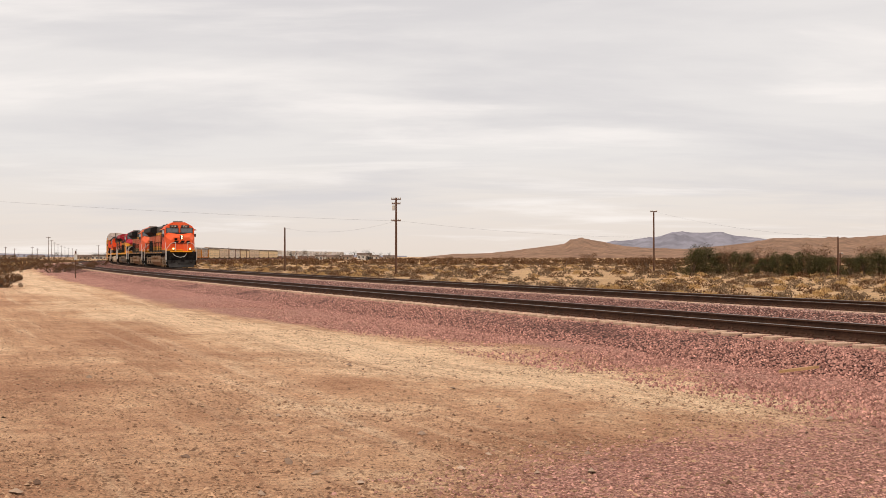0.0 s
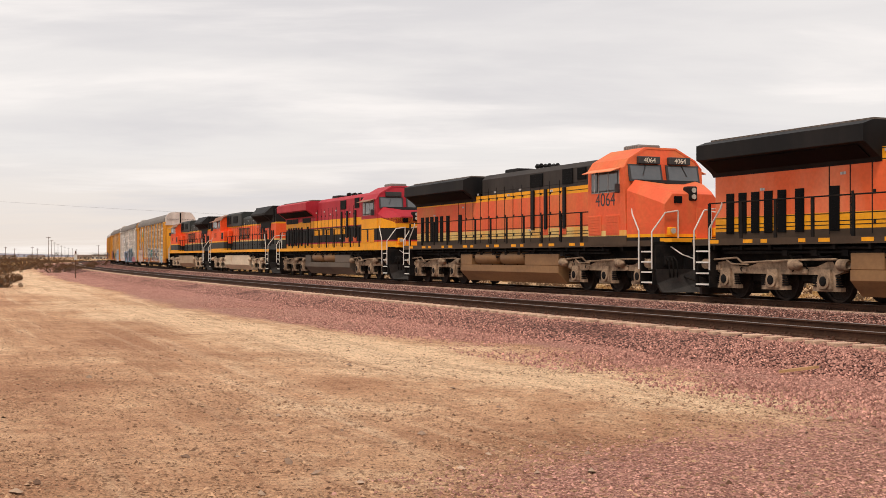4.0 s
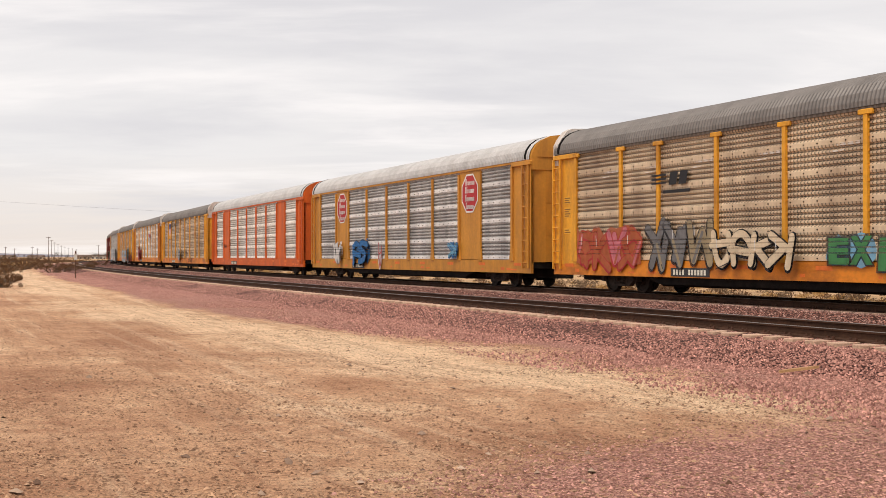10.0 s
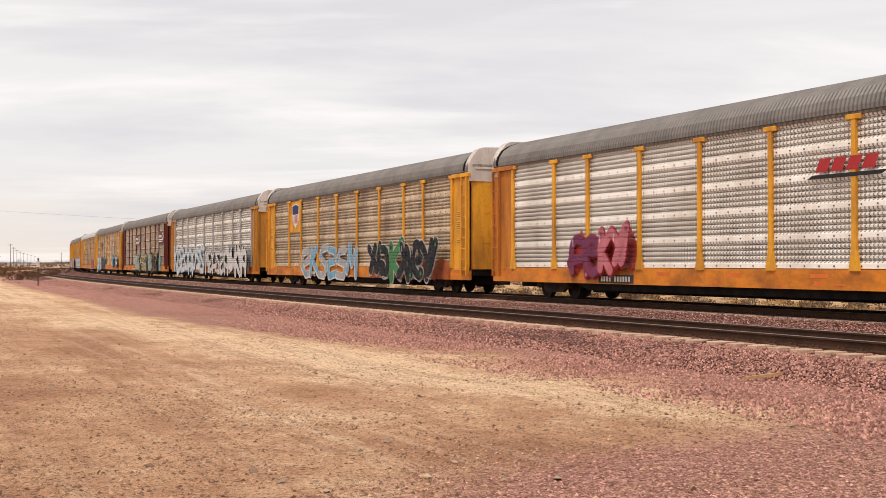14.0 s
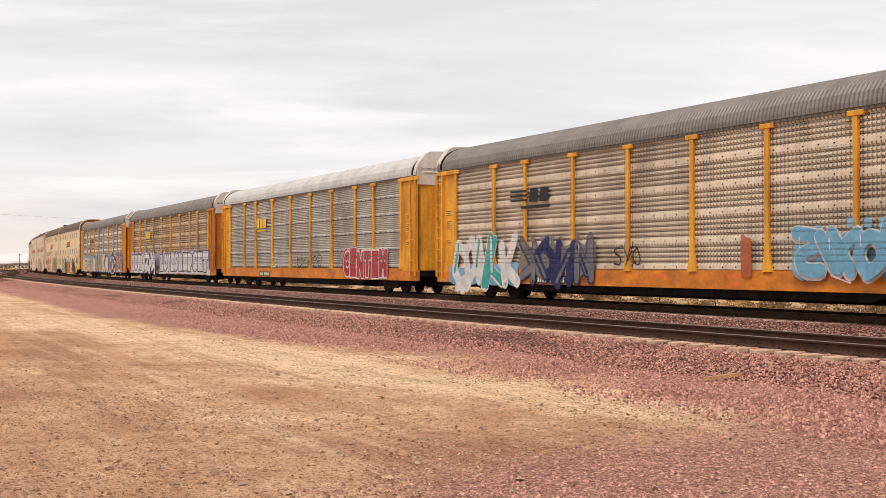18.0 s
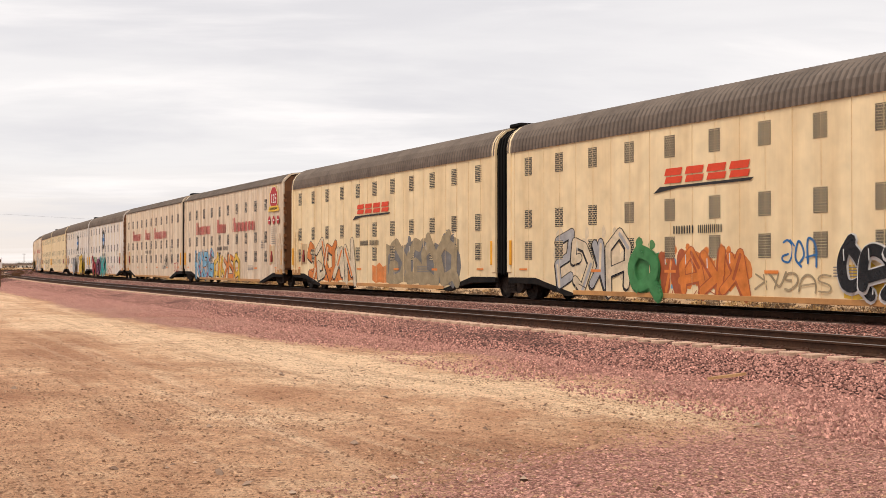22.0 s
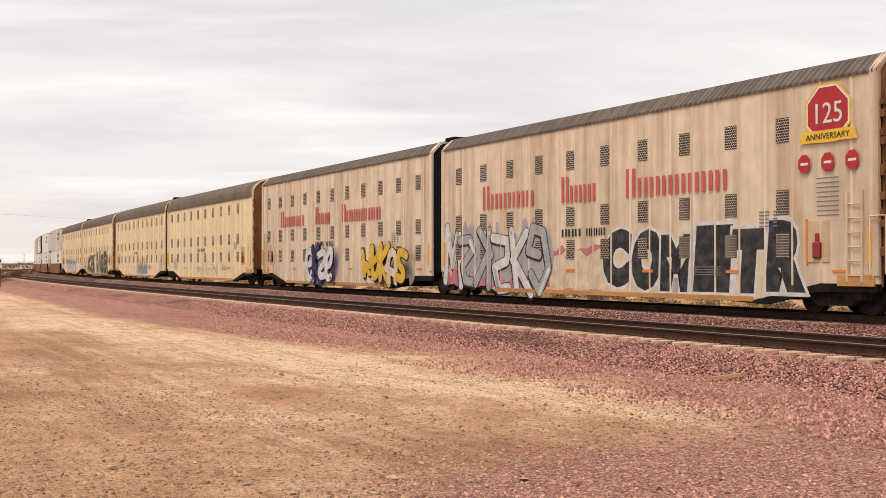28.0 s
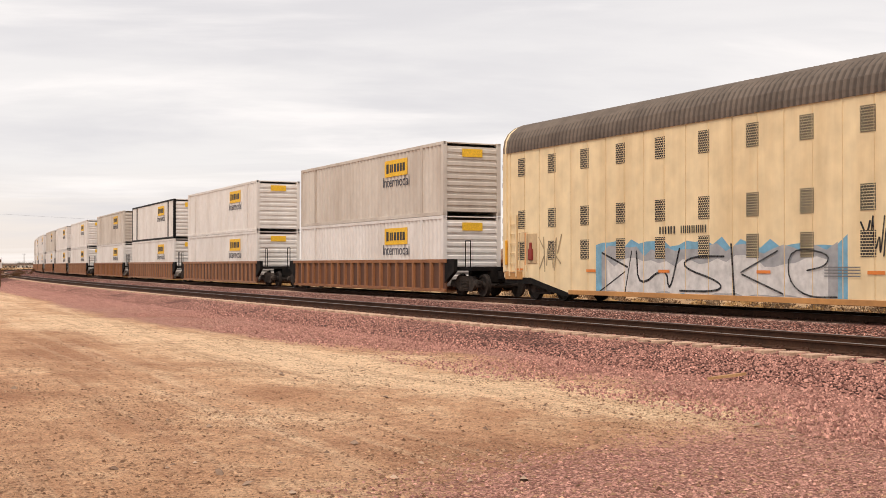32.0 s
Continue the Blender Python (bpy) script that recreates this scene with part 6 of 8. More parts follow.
    for d in (-1, 1):
        part("handrail", shared(("l_rail", d, new_type), lambda: Shape().pipe([(x, d * 1.45, DECK + 1.05) for x in (-9.7, -3, 6.4 if new_type else 4.2)], .02, 6).mesh("handrail", BLACK)), None, car)
        st = shared(("l_stanchion", new_type), lambda: Shape().box(-.05 if new_type else -.022, .05 if new_type else .022, -.022, .022, DECK - .1, DECK + 1.05).mesh("stanchion", BLACK))
        for x in np.arange(-9.7, 6.2 if new_type else 4.0, 1.42):
            part("stanchion", st, None, car, at=(x, d * 1.45, 0))
    # emblem as plain blocks in its colours
    for ex, ez, eh, ew, count, em, slant in style.get("emblems", ()):
        for d in (-1, 1):
            for k in range(count):
                xx = (ex + (k - (count - 1) / 2) * ew) * 1.0
                s = slant * eh
                w2 = ew * (.40 if new_type else .40)
                if count in (1, 6, 8) or eh < .3:
                    sh = Shape().prism([(-w2 - s / 2, -eh / 2), (w2 - s / 2, -eh / 2), (w2 + s / 2, eh / 2), (-w2 + s / 2, eh / 2)], -.004, 0, "y")
                else:
                    # a pair of stout uprights with feet
                    sh, st = Shape(), ew * .13
                    bar = lambda xa, xb, za, zb: sh.prism([(xa + s * za, za * eh), (xb + s * za, za * eh), (xb + s * zb, zb * eh), (xa + s * zb, zb * eh)], -.004, 0, "y")
                    for e in (-1, 1):
                        q = e * w2 * .56
                        bar(q - st, q + st, -.5, .5), bar(q - st * 1.5, q + st * 1.5, -.5, -.38), bar(q - st * 1.5, q + st * 1.5, .38, .5)
                part("emblem_block", sh, em, car, at=(xx, d * (hw + .020), ez), turn=0 if d < 0 else 180)
    return car


# ---- sprayed paintings and emblems on the car sides ----
def tint(name, r, g, b):
    return mat(name, rgb(r, g, b), tuple(c * .8 for c in rgb(r, g, b)), .65, scale=2, mixing=.5, grain=8, grain_amt=.12, bump=0)


INK = dict(black=tint("spray_black", 26, 26, 30), white=tint("spray_white", 226, 222, 218), cream=tint("spray_cream", 228, 208, 176), blue=tint("spray_blue", 44, 110, 170), navy=tint("spray_navy", 34, 40, 92),
           sky=tint("spray_sky_blue", 120, 176, 206), teal=tint("spray_teal", 50, 166, 160), green=tint("spray_green", 70, 138, 80), red=tint("spray_red", 176, 40, 44), pink=tint("spray_pink", 206, 120, 130), purple=tint("spray_purple", 128, 56, 92),
           lilac=tint("spray_lilac", 190, 174, 208), yellow=tint("spray_yellow", 232, 188, 60), orange=tint("spray_orange", 224, 130, 56), grey=tint("spray_grey", 120, 118, 118), silver=tint("spray_silver", 176, 174, 174), tan=tint("spray_tan", 166, 148, 116), rust=tint("spray_rust", 176, 90, 50), rose=tint("faded_red", 196, 92, 84), signal=tint("bright_orange_red", 216, 66, 30), lime=tint("spray_lime", 150, 190, 70))

def worn_ink(ink, slotted_wall):
    """The same paint, thinner with wear; on slotted sheets it is missing at the grooves."""
    key = ink + (" on slots" if slotted_wall else " on sheet")
    if key in INK:
        return INK[key]
    M = INK[ink].copy()
    M.name = INK[ink].name + ("_on_slots" if slotted_wall else "_on_sheet")
    INK[key] = M
    nt = M.node_tree
    N, K = nt.nodes.new, nt.links.new
    tc, nz, rg = N("ShaderNodeTexCoord"), N("ShaderNodeTexNoise"), N("ShaderNodeMapRange")
    nz.inputs["Scale"].default_value, nz.inputs["Detail"].default_value = 2.6, 8
    K(tc.outputs["Object"], nz.inputs["Vector"]), K(nz.outputs["Fac"], rg.inputs["Value"])
    rg.inputs["From Min"].default_value, rg.inputs["From Max"].default_value = .3, .7
    rg.inputs["To Min"].default_value, rg.inputs["To Max"].default_value = 1.0, .66
    cover = rg.outputs[0]
    if slotted_wall:
        sep = N("ShaderNodeSeparateXYZ")
        K(tc.outputs["Object"], sep.inputs[0])

        def m(op, a, b=None):
            n = N("ShaderNodeMath")
            n.operation = op
            for i, v in enumerate((a, b)):
                if isinstance(v, (int, float)):
                    n.inputs[i].default_value = v
                elif v is not None:
                    K(v, n.inputs[i])
            return n.outputs[0]
        zz = m("MODULO", m("SUBTRACT", sep.outputs[2], SHEET_Z), SHEET_H)
        at = m("ABSOLUTE", m("SUBTRACT", m("FRACT", m("DIVIDE", m("SUBTRACT", zz, .13), .14)), .5))
        groove = m("MULTIPLY", m("LESS_THAN", at, .16), m("GREATER_THAN", zz, .13))
        cover = m("MULTIPLY", cover, m("SUBTRACT", 1.0, m("MULTIPLY", groove, .55)))
    K(cover, nt.nodes["Principled BSDF"].inputs["Alpha"])
    return M


FORMS = (([(.1, 0), (.1, .7), (.5, 1), (.9, .7), (.9, 0)], [(.1, .4), (.9, .3)]),
         ([(.9, .85), (.5, 1), (.1, .6), (.3, .1), (.8, .05), (.9, .4), (.5, .45)],),
         ([(.2, 0), (.25, 1)], [(.2, .55), (.9, .95)], [(.35, .5), (1, 0)]),
         ([(.9, .9), (.3, .95), (.15, .65), (.8, .4), (.75, .05), (.1, .1)],),
         ([(.5, 1), (.1, .6), (.35, .05), (.8, .2), (.9, .7), (.4, .95)], [(.8, .2), (1.1, -.05)]),
         ([(.05, 1), (.4, .05), (.6, .6), (1, .95)], [(.3, .95), (.7, .1)]),
         ([(.1, .05), (.2, .95), (.6, .3), (.75, 1), (.95, .05)],))


def wild_form(rng):
    """An interlocking, unreadable form of arches, hooks and bars in a unit cell."""
    flip, up = rng.random() < .5, rng.random() < .35
    out = []
    for line in rng.choice(FORMS):
        pts = [(a + rng.uniform(-.12, .12), b + rng.uniform(-.10, .10)) for a, b in line]
        out.append([(1 - a if flip else a, 1 - b if up else b) for a, b in pts])
    return out


def rounded(line, times=2):
    for _ in range(times):
        q = [line[0]]
        for a, b in zip(line, line[1:]):
            q += [(a[0] * .75 + b[0] * .25, a[1] * .75 + b[1] * .25), (a[0] * .25 + b[0] * .75, a[1] * .25 + b[1] * .75)]
        line = q + [line[-1]]
    return line


class Paintwork(Shape):
    """Flat layers of paint, each a hair above the last, in several colours."""

    lift = 0.0
    colour = None

    def flat(self, pts, colour):
        self.colour = self.colour or []
        self.lift -= .00012
        self.face([(x, self.lift, z) for x, z in pts])
        self.colour.append(colour)

    def stroke(self, line, w, colour, n=8):
        for a, b in zip(line, line[1:]):
            dx, dz = b[0] - a[0], b[1] - a[1]
            k = math.hypot(dx, dz) or 1e-6
            nx, nz = -dz / k * w, dx / k * w
            self.flat([(a[0] + nx, a[1] + nz), (b[0] + nx, b[1] + nz), (b[0] - nx, b[1] - nz), (a[0] - nx, a[1] - nz)], colour)
        for x, z in line:
            self.flat([(x + w * math.cos(2 * math.pi * i / n), z + w * math.sin(2 * math.pi * i / n)) for i in range(n)], colour)

    def blob(self, x, z, rx, rz, colour, rng, n=12):
        self.flat([(x + rx * math.cos(6.283 * i / n) * rng.uniform(.8, 1.15), z + rz * math.sin(6.283 * i / n) * rng.uniform(.8, 1.15)) for i in range(n)], colour)

    def lay(self, name, parent, at, inks, label, worn=False):
        me = bpy.data.meshes.new(name)
        me.from_pydata(self.v, [], self.f)
        for k in inks:
            me.materials.append(worn_ink(k, at[1] == RACK_FACE) if worn else INK[k])
        me.polygons.foreach_set("material_index", self.colour)
        ob = new(name, me)
        ob.parent, ob.location = parent, at
        return tagged(ob, label)


def spray(car, y, x0, x1, z0, z1, count, fill, edge, halo="", seed=0, kind="block", second=""):
    """A sprayed painting of letter-like forms, none of them a word."""
    rng = random.Random(seed * 7 + 3)
    inks = [fill, edge, halo or edge, second or fill, "white"]
    pw = Paintwork()
    w, h = (x1 - x0) / count, z1 - z0
    if halo:
        for k in range(count * 2):
            x = x0 + (k + .5) * w / 2
            pw.blob(x, z0 + h * rng.uniform(.35, .65), w * rng.uniform(.3, .5), h * rng.uniform(.3, .52), 2, rng)
            if rng.random() < .5:
                pw.blob(x + rng.uniform(-.1, .1), z1 + rng.uniform(-.05, .12), w * .12, h * .12, 2, rng, 8)
    for k in range(count):
        form = wild_form(rng)
        cx, lean = x0 + k * w, rng.uniform(-.12, .12)
        hk, dz = h * rng.uniform(.88, 1.05), rng.uniform(-.04, .04) * h
        lines = []
        for line in form:
            pts = [(min(max(cx + w * (-.05 + 1.1 * (a + lean * (b - .5))), x0), x1), z0 + dz + hk * b) for a, b in line]
            lines.append(rounded(pts, 2))
        thick = .024
        if kind == "thin":
            for ln in lines:
                pw.stroke(ln, thick * rng.uniform(.8, 1.4), 0, 6)
            continue
        # fat interlocking strokes with a rim and a dropped edge: letter-like, but no letter
        rim = .026 + .010 * rng.random()
        thick = (.135 if kind == "bubble" else .105) * min(w * 1.3, h)
        ink = 3 if second and rng.random() < .5 else 0
        shapes = [rounded(ln, 2) if kind == "bubble" else ln for ln in lines] if kind == "bubble" else [[(min(max(cx + w * (-.05 + 1.1 * (a + lean * (b - .5))), x0), x1), z0 + dz + hk * b) for a, b in ln] for ln in form]
        for ln in shapes:
            pw.stroke([(a - rim * 1.3, b - rim * 1.5) for a, b in ln], thick + rim, 1)
            pw.stroke(ln, thick + rim, 1)
        for ln in shapes:
            pw.stroke(ln, thick, ink)
        if second:
            pw.stroke([(a, b - thick * .35) for a, b in shapes[0][1:3]], thick * .45, 3 if ink == 0 else 0)
        zt = z0 + dz + hk
        L = cx + w * .04
        # a loose highlight or drip
        if rng.random() < .5:
            a = (L + w * .25, zt - .03)
            pw.stroke([(a[0] - thick * .4, a[1] - .1), (a[0] - thick * .3, a[1] - .35)], .018, 4, 6)
        if rng.random() < .5:
            pw.stroke([(cx + w * rng.uniform(.1, .9), z0 + .05), (cx + w * rng.uniform(.1, .9), z0 - rng.uniform(.02, .15))], .016, 1, 5)
    return tagged(pw.lay("sprayed_painting", car, (0, y, 0), inks, "sprayed " + fill + " and " + edge + " painting", True), kind="stuff")


def glyph(ch, fat):
    """Outline faces of one sign of the built-in font, thickened by fat, scaled to a unit cell."""
    def make():
        cu = bpy.data.curves.new("sign", "FONT")
        cu.body, cu.size, cu.offset, cu.resolution_u = ch, 1.0, fat, 3
        ob = bpy.data.objects.new("sign", cu)
        me = bpy.data.meshes.new_from_object(ob)
        bpy.data.objects.remove(ob)
        v = [(q.co.x, q.co.y) for q in me.vertices]
        f = [tuple(p.vertices) for p in me.polygons]
        bpy.data.meshes.remove(me)
        return v, f
    return shared(("glyph", ch, fat), make)


def sprayed_words(car, y, text, x0, x1, z0, z1, fill, edge, halo="", seed=0, lean=.06, fat=.055, rim=.05, second=""):
    """Sprayed letters that can be read, each fitted to its own cell and jostled a little."""
    rng = random.Random(seed * 5 + 1)
    inks = [fill, edge, halo or edge, second or fill]
    pw = Paintwork()
    pw.colour = []
    w, h = (x1 - x0) / len(text), z1 - z0
    cells = []
    for k, ch in enumerate(text):
        if ch == " ":
            continue
        v, _ = glyph(ch, fat)
        lo = [min(q[i] for q in v) for i in (0, 1)]
        hi = [max(q[i] for q in v) for i in (0, 1)]
        cells.append((ch, lo, hi, x0 + k * w + rng.uniform(-.04, .04) * w, w * rng.uniform(.93, 1.03), z0 + rng.uniform(-.03, .03) * h, h * rng.uniform(.92, 1.08), lean + rng.uniform(-.07, .07), rng.random()))
    if halo:
        for ch, lo, hi, cx, cw, cz, chh, ln, r in cells:
            pw.blob(cx + cw * .5, cz + chh * .5, cw * .66, chh * .58, 2, rng)
    for ch, lo, hi, cx, cw, cz, chh, ln, r in cells:
        for extra, colour in ((rim, 1), (0.0, 0)):
            v, f = glyph(ch, fat + extra)
            pw.lift -= .00012
            n = len(pw.v)
            for gx, gz in v:
                a, b = (gx - lo[0]) / max(hi[0] - lo[0], .2), (gz - lo[1]) / (hi[1] - lo[1])
                pw.v.append((cx + cw * (a + ln * (b - .5)), pw.lift, cz + chh * b))
            for poly in f:
                pw.f.append(tuple(n + q for q in poly))
                pw.colour.append(3 if colour == 0 and second and r < .5 else colour)
    return tagged(pw.lay("sprayed_lettering", car, (0, y, 0), inks, "sprayed " + fill + " lettering edged in " + edge, True), kind="stuff")


def wash(car, y, x0, x1, z0, z1, ink, seed=0):
    """A thin, ragged-edged field of sprayed colour."""
    rng = random.Random(seed + 11)
    pw = Paintwork()
    n = max(4, int((x1 - x0) / .35))
    top = [(x0 + (x1 - x0) * k / n, z1 + rng.uniform(-.18, .16)) for k in range(n + 1)]
    low = [(x0 + (x1 - x0) * k / n, z0 + rng.uniform(-.05, .08)) for k in range(n + 1)]
    for k in range(n):
        pw.flat([low[k], low[k + 1], top[k + 1], top[k]], 0)
        pw.lift += .00012
    return tagged(pw.lay("sprayed_field", car, (0, y, 0), [ink], "thin sprayed field of " + ink, True), kind="stuff")


def signs_row(x0, x1, z0, z1, count, ink, weight=.3, tall=0.0):
    """A row of plain upright bars in place of lettering; the first may be taller."""
    out, w = [], (x1 - x0) / count
    for k in range(count):
        a, b, top = x0 + k * w, x0 + (k + .78) * w, z1 + (tall if k == 0 else 0)
        t = (b - a) * weight
        out += [(ink, rect(a, a + t, z0, top)), (ink, rect(b - t, b, z0, top))]
    return out


RACK_FACE, MAX_FACE = -1.583, -1.506


def flat_sign(car, y, shapes, name="emblem", label=""):
    """Plain painted shapes: (ink, outline) pairs from back to front."""
    pw = Paintwork()
    inks = []
    for ink, pts in shapes:
        if ink not in inks:
            inks.append(ink)
        pw.lift -= .0003
        pw.flat(pts, inks.index(ink))
    return tagged(pw.lay(name, car, (0, y, 0), inks, label), kind="stuff")


def rect(x0, x1, z0, z1, lean=0.0):
    return [(x0, z0), (x1, z0), (x1 + lean, z1), (x0 + lean, z1)]


def oval(x, z, rx, rz, n=24):
    return [(x + rx * math.cos(6.2832 * i / n), z + rz * math.sin(6.2832 * i / n)) for i in range(n)]


def octagon(x, z, rx, rz):
    return [(x + rx * math.cos(6.2832 * (i + .5) / 8) * 1.08, z + rz * math.sin(6.2832 * (i + .5) / 8) * 1.08) for i in range(8)]


def letter_row(x0, x1, z0, z1, count, ink, lean=0.0, gap=.22):
    w = (x1 - x0) / count
    return [(ink, rect(x0 + k * w, x0 + (k + 1 - gap) * w, z0, z1, lean)) for k in range(count)]
# ---- landscape beyond the tracks ----
HILL = mat("dry_hill", (.29, .172, .108), (.165, .096, .066), .95, scale=.014, mixing=.9, grain=.06, grain_amt=.38, bump=.3, spec=.1)
# the haze of distance is mixed into this blue-grey colour
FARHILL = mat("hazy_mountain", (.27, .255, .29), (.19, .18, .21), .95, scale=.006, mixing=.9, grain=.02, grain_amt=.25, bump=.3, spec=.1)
PLAIN = -.97


def bearing(x, dist, z=0.0):
    """Plan position dist metres out on a bearing given as a width across the first view."""
    return ((x - 784) / 2074.6 * dist, dist, z)


def ridge(name, material, dist, outline, depth, label):
    """A range of hills: crest heights along bearings, falling to the plain on both sides."""
    sh = Shape()
    xs = np.arange(outline[0][0], outline[-1][0] + 1, 4.0)
    hs = np.interp(xs, [a for a, _ in outline], [b for _, b in outline])
    rows = []
    steps = (0, .06, .14, .22, .3, .4, .5, .6, .7, .78, .86, .93, 1.0, 1.2, 1.5, 1.7)
    for f in steps:
        row = []
        g = math.sin(min(f, 1) * math.pi / 2) ** 1.2 if f <= 1 else max(0, 1 - (f - 1) / .7)
        for x, h in zip(xs, hs):
            X, Y, _ = bearing(x, dist - depth * (1 - f))
            j = noise.fractal(Vector((x * .030 + f * .4, f * .7, dist * .01)), .8, 2.0, 6)
            k = 1 - abs(noise.noise(Vector((x * .07 + f * .3, f * .5, 2))))
            amp = 0 if f == 0 else .0 if f == 1.0 else .24 * min(1, (1 - f) * 2.4) if f < 1 else .05
            z = -1.4 + h * g * (1 + amp * j + amp * .7 * (k - .75))
            row.append((X, Y, z))
        rows.append(row)
    sh.loft(rows, caps=False, closed=False)
    return solid(name, sh, material, label, "hills", "structure", smooth=80)


def crest(y, dist):
    return (454 - y) / 2074.6 * dist + 2.6


ridge("brown_hills", HILL, 2600, [(x, crest(y, 2600)) for x, y in ((690, 457), (740, 456), (800, 450), (870, 448), (930, 441), (975, 435), (1000, 432), (1010, 425), (1025, 423), (1060, 427), (1110, 437), (1160, 440), (1210, 441), (1270, 436), (1330, 430), (1370, 422), (1420, 421), (1480, 422), (1568, 417), (1700, 412), (1900, 420))], 900, "dry brown desert hills under an overcast sky")
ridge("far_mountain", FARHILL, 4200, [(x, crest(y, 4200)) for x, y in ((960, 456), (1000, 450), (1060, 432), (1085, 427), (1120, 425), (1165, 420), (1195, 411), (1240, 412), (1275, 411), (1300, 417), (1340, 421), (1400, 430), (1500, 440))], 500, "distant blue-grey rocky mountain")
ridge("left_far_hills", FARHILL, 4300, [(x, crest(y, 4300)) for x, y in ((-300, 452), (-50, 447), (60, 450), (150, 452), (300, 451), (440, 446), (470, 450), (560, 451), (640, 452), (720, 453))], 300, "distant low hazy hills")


# ---- foliage ----
def leaf_mesh(name, centres, radii, counts, size, material, squash=.8, upright=0.0, seed=1, lift=True):
    """Many small leaf blades scattered in clumps; a clump's blades lie mostly near its surface."""
    rng = np.random.default_rng(seed)
    C = np.repeat(np.asarray(centres, float), counts, 0)
    Rr = np.repeat(np.asarray(radii, float), counts)
    n = len(C)
    d = rng.normal(size=(n, 3))
    d /= np.linalg.norm(d, axis=1)[:, None]
    if lift:
        d[:, 2] = np.abs(d[:, 2])
    r = Rr * rng.uniform(.35, 1.1, n) ** .6
    p = C + d * r[:, None] * np.array([1, 1, squash])
    u = rng.normal(size=(n, 3))
    u = u * (1 - upright) + np.array([0, 0, 1.4]) * upright + d * .35
    u /= np.linalg.norm(u, axis=1)[:, None]
    w = np.cross(u, rng.normal(size=(n, 3)))
    w /= np.linalg.norm(w, axis=1)[:, None]
    ln = np.repeat(np.asarray(size, float) * np.ones(len(centres)), counts) * rng.uniform(.6, 1.4, n)
    a = p + w * (ln * .28)[:, None]
    b = p - w * (ln * .28)[:, None]
    t = p + u * ln[:, None]
    v = np.stack([a, b, t], 1).reshape(-1, 3)
    me = bpy.data.meshes.new(name)
    me.vertices.add(n * 3)
    me.vertices.foreach_set("co", v.reshape(-1))
    me.loops.add(n * 3)
    me.loops.foreach_set("vertex_index", np.arange(n * 3, dtype=np.int32))
    me.polygons.add(n)
    me.polygons.foreach_set("loop_start", np.arange(0, n * 3, 3, dtype=np.int32))
    me.update(calc_edges=True)
    me.materials.append(material)
    return me


SAGE = island_mat("sagebrush_leaf", (.12, .078, .046), (.30, .20, .12))
DRYGRASS = island_mat("dry_grass_blade", (.42, .25, .10), (.68, .45, .20))
BROWNBUSH = island_mat("brown_twigs", (.085, .042, .020), (.24, .125, .06))
GREENLEAF = island_mat("dark_green_leaf", (.040, .038, .014), (.12, .105, .038))
TREELEAF = island_mat("far_tree_leaf", (.03, .035, .025), (.075, .08, .055))
BARK = mat("grey_brown_bark", rgb(104, 84, 66), rgb(70, 56, 46), .9, scale=6, grain=30, bump=.6)


def plain_height(X, Y):
    s, o = track_coords(X, Y)
    return ground_height(X, Y, s, o), s, o


